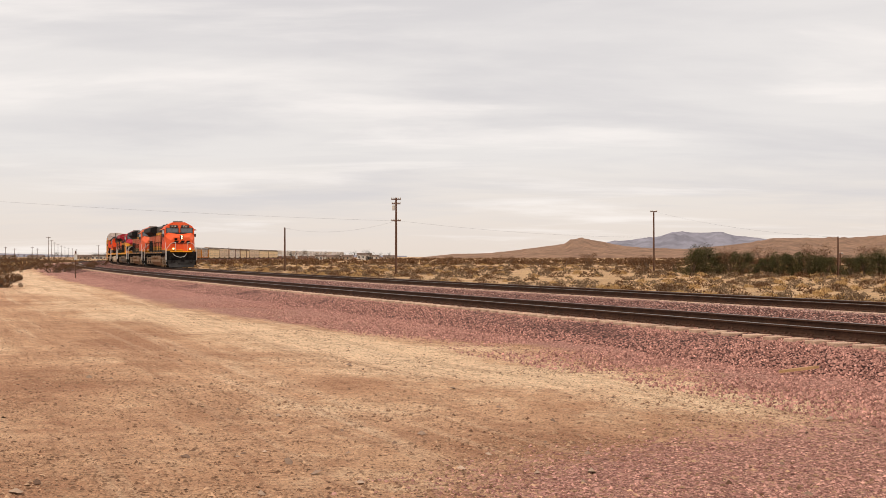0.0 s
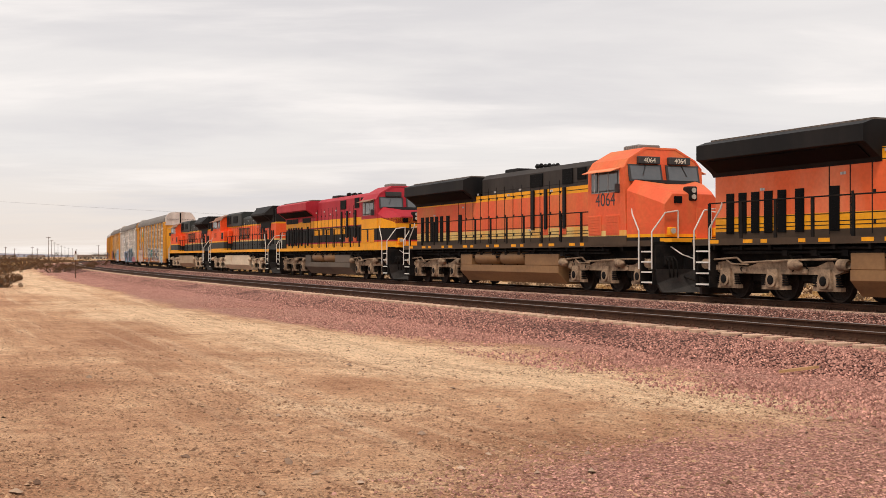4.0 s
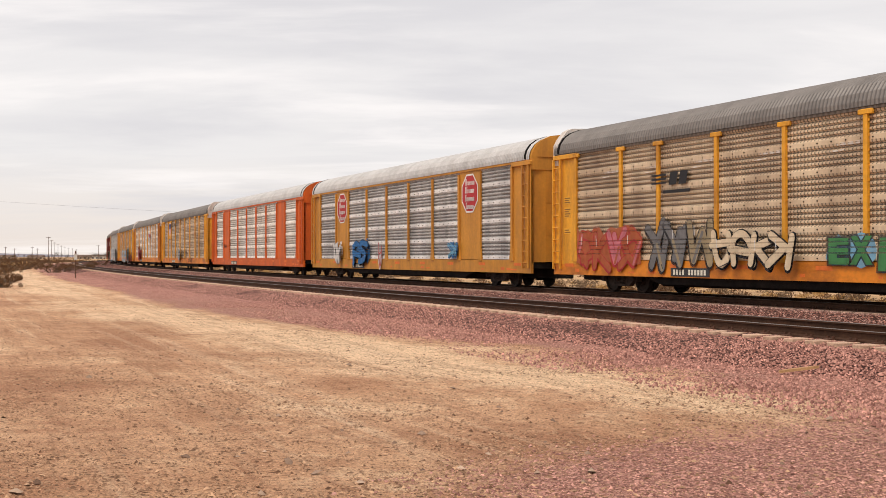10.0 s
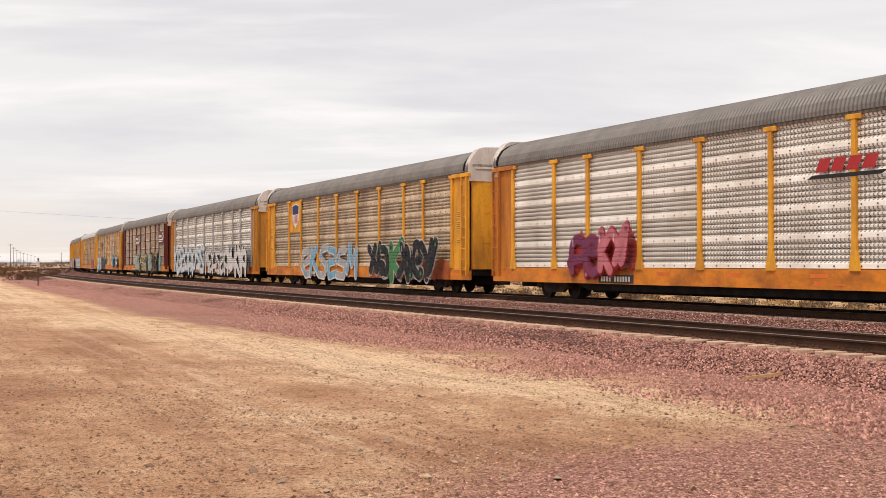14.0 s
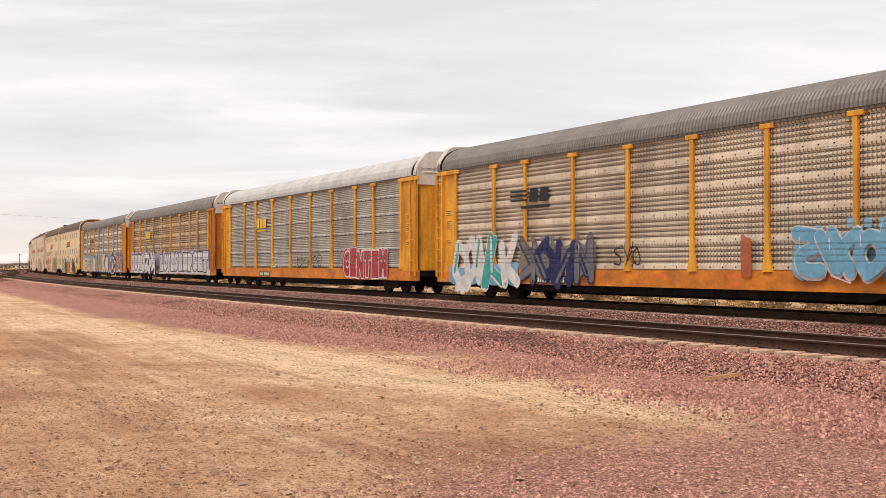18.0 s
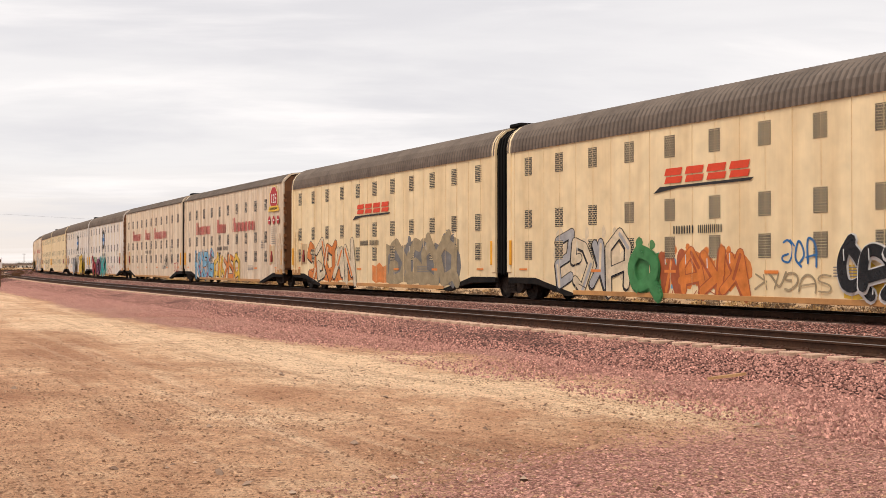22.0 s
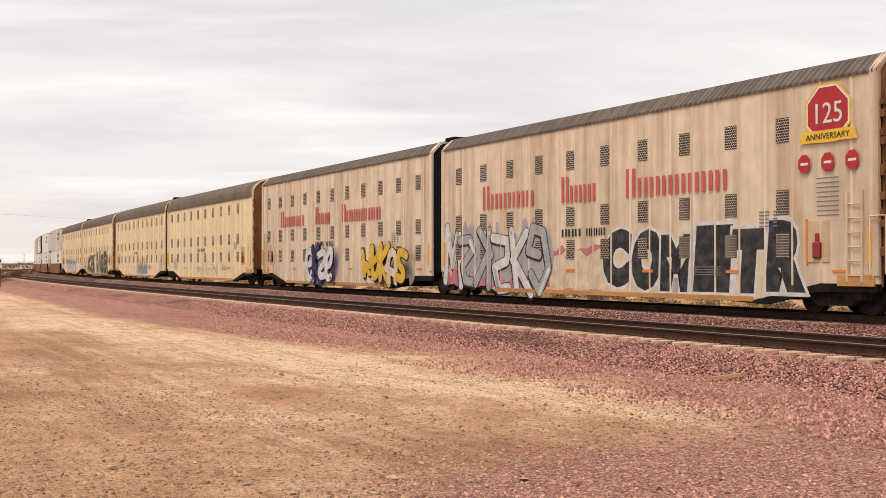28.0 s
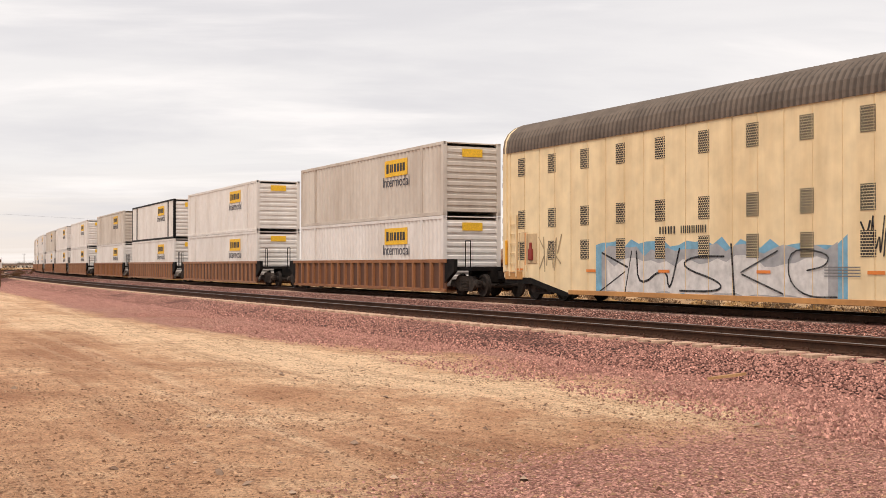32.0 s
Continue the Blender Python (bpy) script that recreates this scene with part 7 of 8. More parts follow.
def scatter_brush():
    rng = np.random.default_rng(11)
    # beyond the tracks: bearings across the view and somewhat past it
    n = 7600
    Y = 38 + 420 * rng.random(n) ** 1.7
    X = Y * rng.uniform(-.34, .50, n)
    z, s, o = plain_height(X, Y)
    patch = np.array([noise.noise(Vector((a * .035, b * .035, 1))) for a, b in zip(X, Y)])
    ok = (o < -7.0) & (rng.random(n) < np.clip(.75 + patch * 1.1, .1, 1))
    X, Y, z, o = X[ok], Y[ok], z[ok], o[ok]
    kind = rng.random(len(X))
    near = np.clip(1 - (-o - 7) / 12, 0, 1)
    isgrass = kind < (.22 + .7 * near)
    size = rng.uniform(.22, .62, len(X)) * (1 + .4 * (Y > 120))
    P3 = np.stack([X, Y, z - .05], 1)
    g, b = isgrass, ~isgrass
    brown = b & (rng.random(len(X)) < .4)
    sage = b & ~brown
    for nm, msk, m, lab, up, cnt in (("dry_grass", g, DRYGRASS, "tufts of dry yellow desert grass", .45, 150), ("sagebrush", sage, SAGE, "low grey-green sagebrush on the desert plain", .1, 130), ("brown_brush", brown, BROWNBUSH, "low brown leafless desert brush", .2, 130)):
        me = leaf_mesh(nm, P3[msk], size[msk] * (1.0 if nm != "dry_grass" else .8), np.full(msk.sum(), cnt), size[msk] * .24, m, .72, up, 5)
        tagged(new(nm, me), lab, "brush", kind="stuff")
    # the viewer's side, far along the dirt road
    n = 6500
    Y = 50 + 330 * rng.random(n) ** 1.2
    X = -Y * rng.uniform(.20, .46, n)
    z, s, o = plain_height(X, Y)
    ok = (o - SPACING) > np.interp(s, [-400, -100, -86, -25, 5, 20, 40], [7.5, 6.8, 8.8, 11.0, 14.5, 20, 40])
    X, Y, z = X[ok], Y[ok], z[ok]
    P3 = np.stack([X, Y, z - .05], 1)
    pick = rng.random(len(X))
    size = rng.uniform(.35, 1.05, len(X))
    for nm, msk, m, lab, up in (("dry_grass", pick < .16, DRYGRASS, "dry yellow grass beside the dirt road", .7), ("brown_brush", (pick >= .16) & (pick < .66), BROWNBUSH, "brown brush beside the dirt road", .3), ("sagebrush", pick >= .66, SAGE, "dark sagebrush beside the dirt road", .2)):
        me = leaf_mesh(nm, P3[msk], size[msk], np.full(msk.sum(), 60), size[msk] * .28, m, .75, up * .6, 6)
        tagged(new(nm, me), lab, "brush", kind="stuff")
    # far brush: low cover out to the foot of the hills
    n = 3600
    Y = 300 + 1100 * rng.random(n) ** 1.3
    X = Y * rng.uniform(-.42, .48, n)
    z, s, o = plain_height(X, Y)
    ok = np.abs(o) > 9
    X, Y, z = X[ok], Y[ok], z[ok]
    P3 = np.stack([X, Y, np.full(len(X), -1.0)], 1)
    size = rng.uniform(.6, 1.6, len(X))
    me = leaf_mesh("far_brush", P3, size, np.full(len(X), 22), size * .6, BROWNBUSH, .5, .2, 8)
    tagged(new("far_brush", me), "far desert brush", "brush", kind="stuff")


scatter_brush()


def bush_tree(x, dist, height, width, material, label, name="desert_tree", seed=0, base=-1.0, dens=1.0):
    """A many-stemmed desert tree: tapered stems and limbs under a ragged crown of leaf clumps."""
    rng = np.random.default_rng(seed)
    X, Y, _ = bearing(x, dist)
    th = thing(name, label, "tree", "trees", at=pose(X, Y, base))
    sh, tips = Shape(), []
    for k in range(5):
        a = rng.uniform(0, 6.28)
        r = rng.uniform(.05, .3) * width
        p0 = (rng.uniform(-.2, .2), rng.uniform(-.2, .2), 0)
        p1 = (math.cos(a) * r, math.sin(a) * r, height * rng.uniform(.35, .55))
        sh.rod(p0, p1, .07, 6, .045)
        for q in range(3):
            b = a + rng.uniform(-1.2, 1.2)
            p2 = (p1[0] + math.cos(b) * width * .18, p1[1] + math.sin(b) * width * .18, p1[2] + height * rng.uniform(.15, .42))
            sh.rod(p1, p2, .04, 5, .012)
            tips.append(p2)
    part("trunk", sh, BARK, th, kind="stuff")
    cs, rs = [], []
    for p in tips:
        cs.append((p[0], p[1], min(p[2], height * .9))), rs.append(rng.uniform(.16, .30) * height)
    for k in range(int(16 * dens)):
        a, r = rng.uniform(0, 6.28), rng.uniform(.1, .62) * width
        cs.append((math.cos(a) * r, math.sin(a) * r, rng.uniform(.06, .70) * height * (1 - .35 * r / width))), rs.append(rng.uniform(.14, .26) * height)
    me = leaf_mesh("crown", cs, rs, np.full(len(cs), int(300 * dens)), .035 + .018 * height, material, .9, .1, seed + 50, lift=False)
    part("crown", me, None, th)
    return th


SEED = 100
for x, d, h, w, m in ((1225, 132, 2.9, 2.6, 0), (1245, 134, 3.3, 3.0, 0), (1268, 133, 3.0, 3.0, 0), (1292, 132, 2.8, 2.8, 1), (1315, 130, 2.7, 2.6, 0), (1338, 131, 2.2, 2.6, 1), (1360, 129, 2.1, 2.4, 0), (1382, 128, 2.5, 2.2, 0), (1404, 128, 2.3, 2.2, 0),
                    (1426, 127, 2.6, 2.2, 0), (1447, 127, 2.2, 2.2, 0), (1462, 126, 2.0, 1.8, 0), (1505, 127, 2.2, 2.4, 0), (1530, 127, 2.4, 2.4, 0), (1556, 128, 2.8, 2.6, 0), (1585, 128, 2.6, 2.8, 0), (1620, 128, 3.0, 3.0, 0), (1665, 130, 2.7, 3.2, 0),
                    (1125, 165, 2.0, 2.8, 1), (1145, 166, 2.2, 2.4, 1), (1178, 165, 1.9, 3.0, 1), (1196, 160, 1.7, 2.4, 1), (900, 230, 2.2, 4.0, 1), (955, 235, 2.0, 4.5, 1), (1040, 240, 2.8, 4.5, 1), (1000, 250, 2.2, 5.0, 1), (790, 260, 2.2, 4.5, 1)):
    SEED += 1
    bush_tree(x, d, h, w, (GREENLEAF, BROWNBUSH)[m], ("dark green ragged desert tree", "leafless brown desert thicket")[m], ("desert_tree", "bare_thicket")[m], SEED, PLAIN, 1.0 if not m else .6)
# bare trees behind the green row
for x, d, h, w in ((1300, 150, 3.4, 3.0), (1350, 150, 3.2, 3.0), (1385, 152, 3.0, 2.6), (1430, 150, 3.6, 2.4), (1458, 148, 3.4, 2.0), (1540, 150, 3.6, 3.0), (1600, 150, 3.8, 3.0)):
    SEED += 1
    bush_tree(x, d, h, w, BROWNBUSH, "bare brown tree behind the green row", "bare_tree", SEED, PLAIN, .35)
# low dark scrub along the dirt road
for x, d, h, w in ((2, 210, 1.5, 5), (16, 190, 1.7, 5), (30, 220, 1.5, 6), (44, 200, 1.6, 5), (58, 230, 1.5, 5), (72, 240, 1.3, 5), (90, 260, 1.3, 5), (-20, 180, 1.8, 6), (8, 120, 1.0, 3), (-6, 100, 1.1, 3), (4, 62, .8, 1.6), (-14, 66, .9, 2.0), (14, 74, .7, 1.8), (92, 118, 1.0, 3.2), (112, 124, 1.1, 3.4), (134, 130, 1.0, 3.4), (152, 138, .9, 3.0),
                   (60, 150, 1.0, 3.6), (36, 140, 1.1, 3.6), (80, 165, 1.0, 4.0), (120, 175, 1.0, 4.0), (160, 190, 1.0, 4.0), (178, 215, 1.1, 4.5)):
    SEED += 1
    bush_tree(x, d, h, w, BROWNBUSH, "low dark brown scrub beside the dirt road", "scrub", SEED, PLAIN + .3, .6)
# far row of trees by the settlement
for x, h in ((4, 3.5), (22, 3.0), (46, 3.2), (60, 4.0), (84, 3.0), (118, 3.2), (136, 3.5), (150, 3.0), (512, 5), (520, 5.5), (533, 5), (545, 6), (560, 4.5), (572, 5), (598, 4), (604, 5), (622, 5.5), (638, 4.5), (648, 6), (658, 5), (672, 4.5), (684, 4.2), (165, 4.5), (176, 4), (185, 4.5), (28, 4), (95, 4), (105, 5)):
    SEED += 1
    bush_tree(x, 700, h, h * 1.1, TREELEAF, "far dark tree near the settlement", "far_tree", SEED, PLAIN, .25)


# ---- poles, wires and posts ----
POLE = mat("weathered_pole", rgb(96, 66, 50), rgb(58, 42, 36), .9, scale=2, stretch=(1, 1, .1), grain=20, bump=.4)
WIRE = mat("wire", (.12, .11, .11), (.08, .08, .08), .6, bump=0)
PALEMETAL = mat("pale_sign_metal", rgb(206, 202, 194), rgb(150, 140, 130), .5, scale=5)


def utility_pole(x, dist, top, arms, label, base=PLAIN, r=.15):
    X, Y, _ = bearing(x, dist)
    th = thing("utility_pole", label, "utility pole", "utility poles", at=pose(X, Y, base))
    h = top - base
    part("pole", Shape().rod((0, 0, -.4), (0, 0, h), r, 10, r * .7), POLE, th)
    for z, w in arms:
        arm = part("crossarm", Shape().box(-w, w, -.06, .06, z - base - .06, z - base + .06, .01), POLE, th)
        for q in (-.9, -.45, .45, .9):
            part("insulator", shared("insul", lambda: Shape().turned((0, 0, 0), [(0, .04), (.05, .07), (.12, .05), (.16, .03)], "z", 8).mesh("insulator", PALEMETAL)), None, arm, at=(q * w, 0, z - base + .06))
    return X, Y, th


def zview(y, dist):
    return EYE_Z + (454.2 - y) / 2074.6 * dist


_, _, t1 = utility_pole(701, 134, zview(350, 134), [(zview(353, 134), .55), (zview(361, 134), .5), (zview(391, 134), .55)], "tall weathered timber utility pole with crossarms")
part("transformer", Shape().turned((-.3, 0, zview(368, 134) - PLAIN), [(-.3, .12), (-.25, .16), (.25, .16), (.3, .12)], "z", 10), PALEMETAL, t1)
utility_pole(1157, 173, zview(374, 173), [(zview(375, 173), .5)], "timber utility pole with one crossarm")
utility_pole(504, 173, zview(403, 173), [], "short bare timber pole without crossarms")
utility_pole(1483, 126, zview(419, 126), [], "short bare timber pole beside desert trees", r=.11)
utility_pole(1487, 170, zview(448, 170), [(zview(450, 170), .4)], "far small timber utility pole")
utility_pole(-260, 112, zview(336, 112), [(zview(338, 112), .5)], "timber utility pole near the dirt road")
for k in range(9):
    utility_pole(86 + k * 5.2 + k * k * .12, 420 + k * 75, zview(424, 420) + 1.0 - .1 * k, [(zview(424, 420) + .6 - .1 * k, .8)], "far utility pole of a long line across the plain", r=.10)
for x, y in ((57, 437), (66, 440), (26, 440), (10, 437), (174, 434), (405, 438), (417, 441), (426, 440), (436, 441)):
    utility_pole(x, 650, zview(y, 650), [(zview(y, 650) - .4, .9)], "far utility pole near the settlement", r=.18)


def tube(pts, r):
    """One continuous thin tube."""
    return Shape().loft([[(p[0] + r * a, p[1], p[2] + r * b) for a, b in ((1, 0), (0, 1), (-1, 0), (0, -1))] for p in pts])


def wire(a, b, sag):
    pts = []
    for k in range(25):
        f = k / 24
        pts.append(tuple(a[i] + (b[i] - a[i]) * f - (sag * 4 * f * (1 - f) if i == 2 else 0) for i in range(3)))
    return solid("wire", tube(pts, .006), WIRE, "thin sagging overhead wire between poles", "wire", group="overhead wires")


pt = lambda x, y, d: bearing(x, d, zview(y, d))
wire(pt(-260, 338, 112), pt(696, 391, 134), .35)
wire(pt(505, 404, 173), pt(703, 391, 134), .9)
wire(pt(704, 391, 134), pt(1157, 420, 173), .5)
wire(pt(1159, 375, 173), pt(1483, 420, 126), .6)


def marker_post(x, dist, top, base, label):
    X, Y, _ = bearing(x, dist)
    th = thing("marker_post", label, "marker post", "marker posts", at=pose(X, Y, base))
    part("post", Shape().box(-.035, .035, -.03, .03, -.2, top - base, .005), POLE, th)
    part("box", Shape().box(-.11, .11, -.06, .06, top - base - .55, top - base - .1, .01), PALEMETAL, th, "pale metal box")
    part("cap", Shape().box(-.05, .05, -.05, .05, top - base, top - base + .12, .01), POLE, th)


marker_post(134, 88, zview(447, 88), -.5, "thin dark marker post with a pale box beside the ballast")
marker_post(525, 148, zview(450, 148), PLAIN, "thin marker post with a pale top beyond the tracks")

# ---- far settlement ----
WALLW = mat("white_wall", rgb(214, 208, 200), rgb(176, 166, 156), .8, scale=.6)
WALLT = mat("tan_wall", rgb(176, 156, 134), rgb(140, 120, 102), .8, scale=.6)
ROOFB = mat("brown_shingle", rgb(110, 88, 76), rgb(80, 64, 56), .9, scale=1)


def far_house(x, dist, w, h, m, label):
    X, Y, _ = bearing(x, dist)
    th = thing("house", label, "house", "far houses", at=pose(X, Y, PLAIN - .1))
    wall = part("wall", Shape().box(-w / 2, w / 2, -3, 3, 0, h), m, th)
    part("roof", Shape().prism([(-3.4, h), (3.4, h), (0, h + 1.1)], -w / 2 - .3, w / 2 + .3), ROOFB, th)
    for k in np.arange(-w / 2 + 1.2, w / 2 - .8, 2.6):
        part("window", shared("far_window", lambda: Shape().box(-.5, .5, -.05, 0, -.5, .5).mesh("window", GLASS_FAR)), None, wall, at=(k, -3.0, h * .55))


GLASS_FAR = mat("far_window_glass", (.05, .055, .06), (.08, .08, .08), .2, bump=0)
for x, w, h, m in ((645, 9, 3.4, WALLW), (660, 8, 2.2, WALLW), (568, 7, 2.2, WALLW), (590, 8, 2.0, WALLT), (690, 8, 2.0, WALLT), (14, 9, 2.2, WALLT), (64, 10, 2.0, WALLT), (150, 11, 2.2, WALLT), (176, 9, 2.4, WALLW), (615, 7, 2.2, WALLT)):
    far_house(x, 760, w, h, m, "small far single-storey house on the plain")


# ---- the train: what runs where, by distance behind its front ----
TRAIN = []


def add(ob, u, arm, reverse=False):
    TRAIN.append((ob, u, arm, reverse))
    return ob


H1_BANDS = [(DECK, 2.31, L_GREEN), (2.31, 2.41, L_PALE), (2.41, 3.42, L_ORANGE), (3.42, 3.53, L_YELLOW)]
H3_BANDS = [(DECK, 1.90, L_SILL), (1.90, 2.32, L_YELLOW), (2.32, 3.53, L_SUNWORN), (3.53, 3.86, L_YELLOW)]
H2_BANDS = [(DECK, 1.90, L_SILL), (1.90, 2.25, L_PALE), (2.25, 3.45, L_FADED), (3.45, 3.7, L_YELLOW)]
K_BANDS = [(DECK, 1.93, L_YELLOW), (1.93, 2.01, L_RED), (2.01, 2.86, L_BLACK), (2.86, 2.9, L_RED), (2.9, 3.31, L_YELLOW)]
H1 = dict(new=False, bands=H1_BANDS, cab_bands=[(DECK - .1, 1.82, L_YELLOW), (1.82, 2.31, L_GREEN), (2.31, 2.41, L_YELLOW), (2.41, 4.6, L_ORANGE)], top=L_GREEN, line=L_YELLOW, nose=L_ORANGE,
          caproof=L_DUSTY, radiator=L_BLACK, truck=LOCOTRUCK, shade=L_DUSTY, emblems=((-.4, 2.92, .80, .97, 4, L_WORN, 0),))
H3 = dict(new=True, bands=H3_BANDS, cab_bands=[(DECK - .1, 1.86, L_SILL), (1.86, 2.04, L_YELLOW), (2.04, 2.32, L_ORANGE), (2.32, 4.6, L_ORANGE)], nose_bands=[(DECK - .1, 1.80, L_BLACK), (1.80, 1.90, L_YELLOW), (1.90, 2.32, L_ORANGE)], top=L_SOOT, line=L_YELLOW, nose=L_ORANGE,
          caproof=L_ORANGE, radiator=L_BLACK, truck=BROWNTRUCK, tank=TANK_BROWN, sill=L_SILL, pins=(1.99, 2.09, 2.28, 3.55, 3.82), emblems=((-1.6, 3.12, .5, .88, 4, L_GHOST, .35), (-1.9, 2.72, .09, 3.4, 1, L_WORN, .6)))
H2 = dict(H3, bands=H2_BANDS, cab_bands=[(DECK - .1, 1.86, L_SILL), (1.86, 2.04, L_PALE), (2.04, 2.25, L_FADED), (2.25, 4.6, L_FADED)], nose_bands=[(DECK - .1, 1.80, L_BLACK), (1.80, 1.90, L_YELLOW), (1.90, 2.25, L_FADED)], nose=L_FADED, caproof=L_FADED, emblems=(), number="4064")
KB = dict(H3, nose_bands=None, bands=K_BANDS, cab_bands=[(DECK - .1, 1.93, L_YELLOW), (1.93, 2.01, L_RED), (2.01, 2.6, L_BLACK), (2.6, 3.1, L_YELLOW), (3.1, 4.6, L_RED)], top=L_RED, line=L_YELLOW, nose=L_RED,
          caproof=L_RED, radiator=L_RED, tank=TANK_GREY, reservoir=TANK_BROWN, sill=None, pins=(), shade=L_DUSTY, emblems=((-2.95, 2.62, .36, .27, 6, L_YELLOW, 0), (-1.2, 2.62, .36, .27, 4, L_YELLOW, 0), (1.0, 2.62, .36, .27, 8, L_YELLOW, 0)))
LOCOS = [
    (dict(H3, number="8252", lit=True), "leading orange and black diesel locomotive with lit headlights", False),
    (H2, "faded orange and black diesel locomotive", False),
    (KB, "red, yellow and black diesel locomotive", False),
    (dict(H1, number="1013"), "orange and dark green diesel locomotive running long hood first", True),
    (dict(H1, number="965", tank=TANK_SOILED), "weathered orange and dark green diesel locomotive running long hood first", True),
]
LOCO_U = [10.38, 33.18, 56.0, 78.84, 101.71]
for k, (st, label, rev) in enumerate(LOCOS):
    add(locomotive(st, label), LOCO_U[k], 6.95, rev)

yel = dict(post=YELLOW, sheet=TAN_SHEET, roof=ROOFGREY, end=YELLOW, cap=WHITE, sill=SILLRUST)
RACKS = [
    (yel, "yellow railway car carrier with tan slotted sides and sprayed paintings"),
    (dict(post=WHITE, sheet=PALE_SHEET, roof=ROOFGREY, end=WHITE, cap=YELLOW2, sill=WHITE), "grimy white railway car carrier with dark sprayed paintings"),
    (yel, "yellow railway car carrier with tan slotted sides"),
    (dict(post=YELLOW2, sheet=BLUE_SHEET, roof=ROOFPALE, end=YELLOW2, cap=YELLOW2, sill=YELLOW2, plain=(1, 7), caps=False), "yellow railway car carrier with bluish slotted sides and emblem panels"),
    (dict(post=ORANGE, sheet=PALE_SHEET, roof=ROOFPALE, end=ORANGE, cap=ORANGE, sill=ORANGE, plain=(1, 7), caps=False), "orange-red railway car carrier with pale slotted sides"),
    (yel, "yellow railway car carrier with a shield emblem and tan sides"),
    (dict(yel, sheet=PALE_SHEET, end=RUST_SHADED), "yellow railway car carrier with pale silver sides"),
    (yel, "yellow railway car carrier with tan sides and green sprayed painting"),
    (dict(yel, sheet=PALE_SHEET, post=SILVER, end=YELLOW2), "silver-sided railway car carrier with yellow ends"),
    (dict(post=MAROON, sheet=LINED_TAN, roof=ROOFGREY, end=MAROON, cap=WHITE, sill=SILLRUST), "oxide brown railway car carrier with a large sprayed mural"),
    (dict(yel, sheet=GREY_SHEET), "yellow railway car carrier with grey slotted sides"),
    (dict(yel, sheet=LINED_SHEET, roof=ROOFPALE), "yellow railway car carrier with grey lined sides and white roof"),
    (dict(yel, sheet=BROWN_SHEET, end=RUST_SHADED), "yellow railway car carrier with white bubble letters along its foot"),
    (dict(yel, sheet=BLUE_SHEET), "yellow railway car carrier with blue sprayed mural"),
]
RACK_CARS = []
RACK_U = [128.03, 157.69, 186.73, 215.81, 245.03, 274.49, 303.79, 333.13, 362.5, 391.81, 420.96, 450.04, 479.26, 508.52]
for k, (st, label) in enumerate(RACKS):
    RACK_CARS.append(add(autorack(st, label), RACK_U[k], 10.05))

cream = dict(body=CREAM, roof=ROOFDARK, end=DIRTYEND)
kcs = dict(body=BEIGE, roof=ROOFDARK, pleats=True, end=DIRTYEND)
white = dict(body=PALE, roof=ROOFDARK, end=BROWNRUST)
PAIRS = [(cream, "cream enclosed car carrier unit with dark roof"), (kcs, "pinkish beige enclosed car carrier unit with red lettering"), (white, "pale grey enclosed car carrier unit with round emblem"),
         (cream, "cream enclosed car carrier unit with dark roof"), (kcs, "pinkish beige enclosed car carrier unit with red lettering"), (cream, "cream enclosed car carrier unit with dark roof"), (cream, "cream enclosed car carrier unit with sprayed letters")]
MAX_CARS = []
JOINT_U = [546.26, 591.25, 636.34, 681.52, 726.78, 772.14, 817.59]
for k, (st, label) in enumerate(PAIRS):
    u = JOINT_U[k]
    MAX_CARS.append((add(automax_unit(st, True, label), u - .435 - MAX_HALF, 9.0), add(automax_unit(st, False, label), u + .435 + MAX_HALF, 9.0)))

# well cars: a single, then articulated sets of three
WELL_U = [852.54]
for g in range(5):
    base = 876.17 + g * 65.05
    WELL_U += [base, base + 20.55, base + 41.1]
for k, u in enumerate(WELL_U):
    i = (k - 1) % 3
    trucks = (-9.5, 9.5) if k == 0 else (9.5, -10.27) if i == 0 else (-10.27,) if i == 1 else (-9.5,)
    half = 10.55 if k == 0 else 10.3
    add(well_car(WELLBROWN if k % 3 == 0 else WELLTAN, "rusty brown well car loaded with two stacked containers", half, trucks), u, 8.5)
    add(container("white corrugated container in the well of a railway car", 16.15, 2.89), u, 8.5)
    TRAIN[-1][0]["lift"] = .24
    add(container("white corrugated container stacked on another one", 16.15, 2.89, L_BLACK if k == 2 else None, BOXGREY if k % 3 == 0 else None), u, 8.5)
    TRAIN[-1][0]["lift"] = 3.145


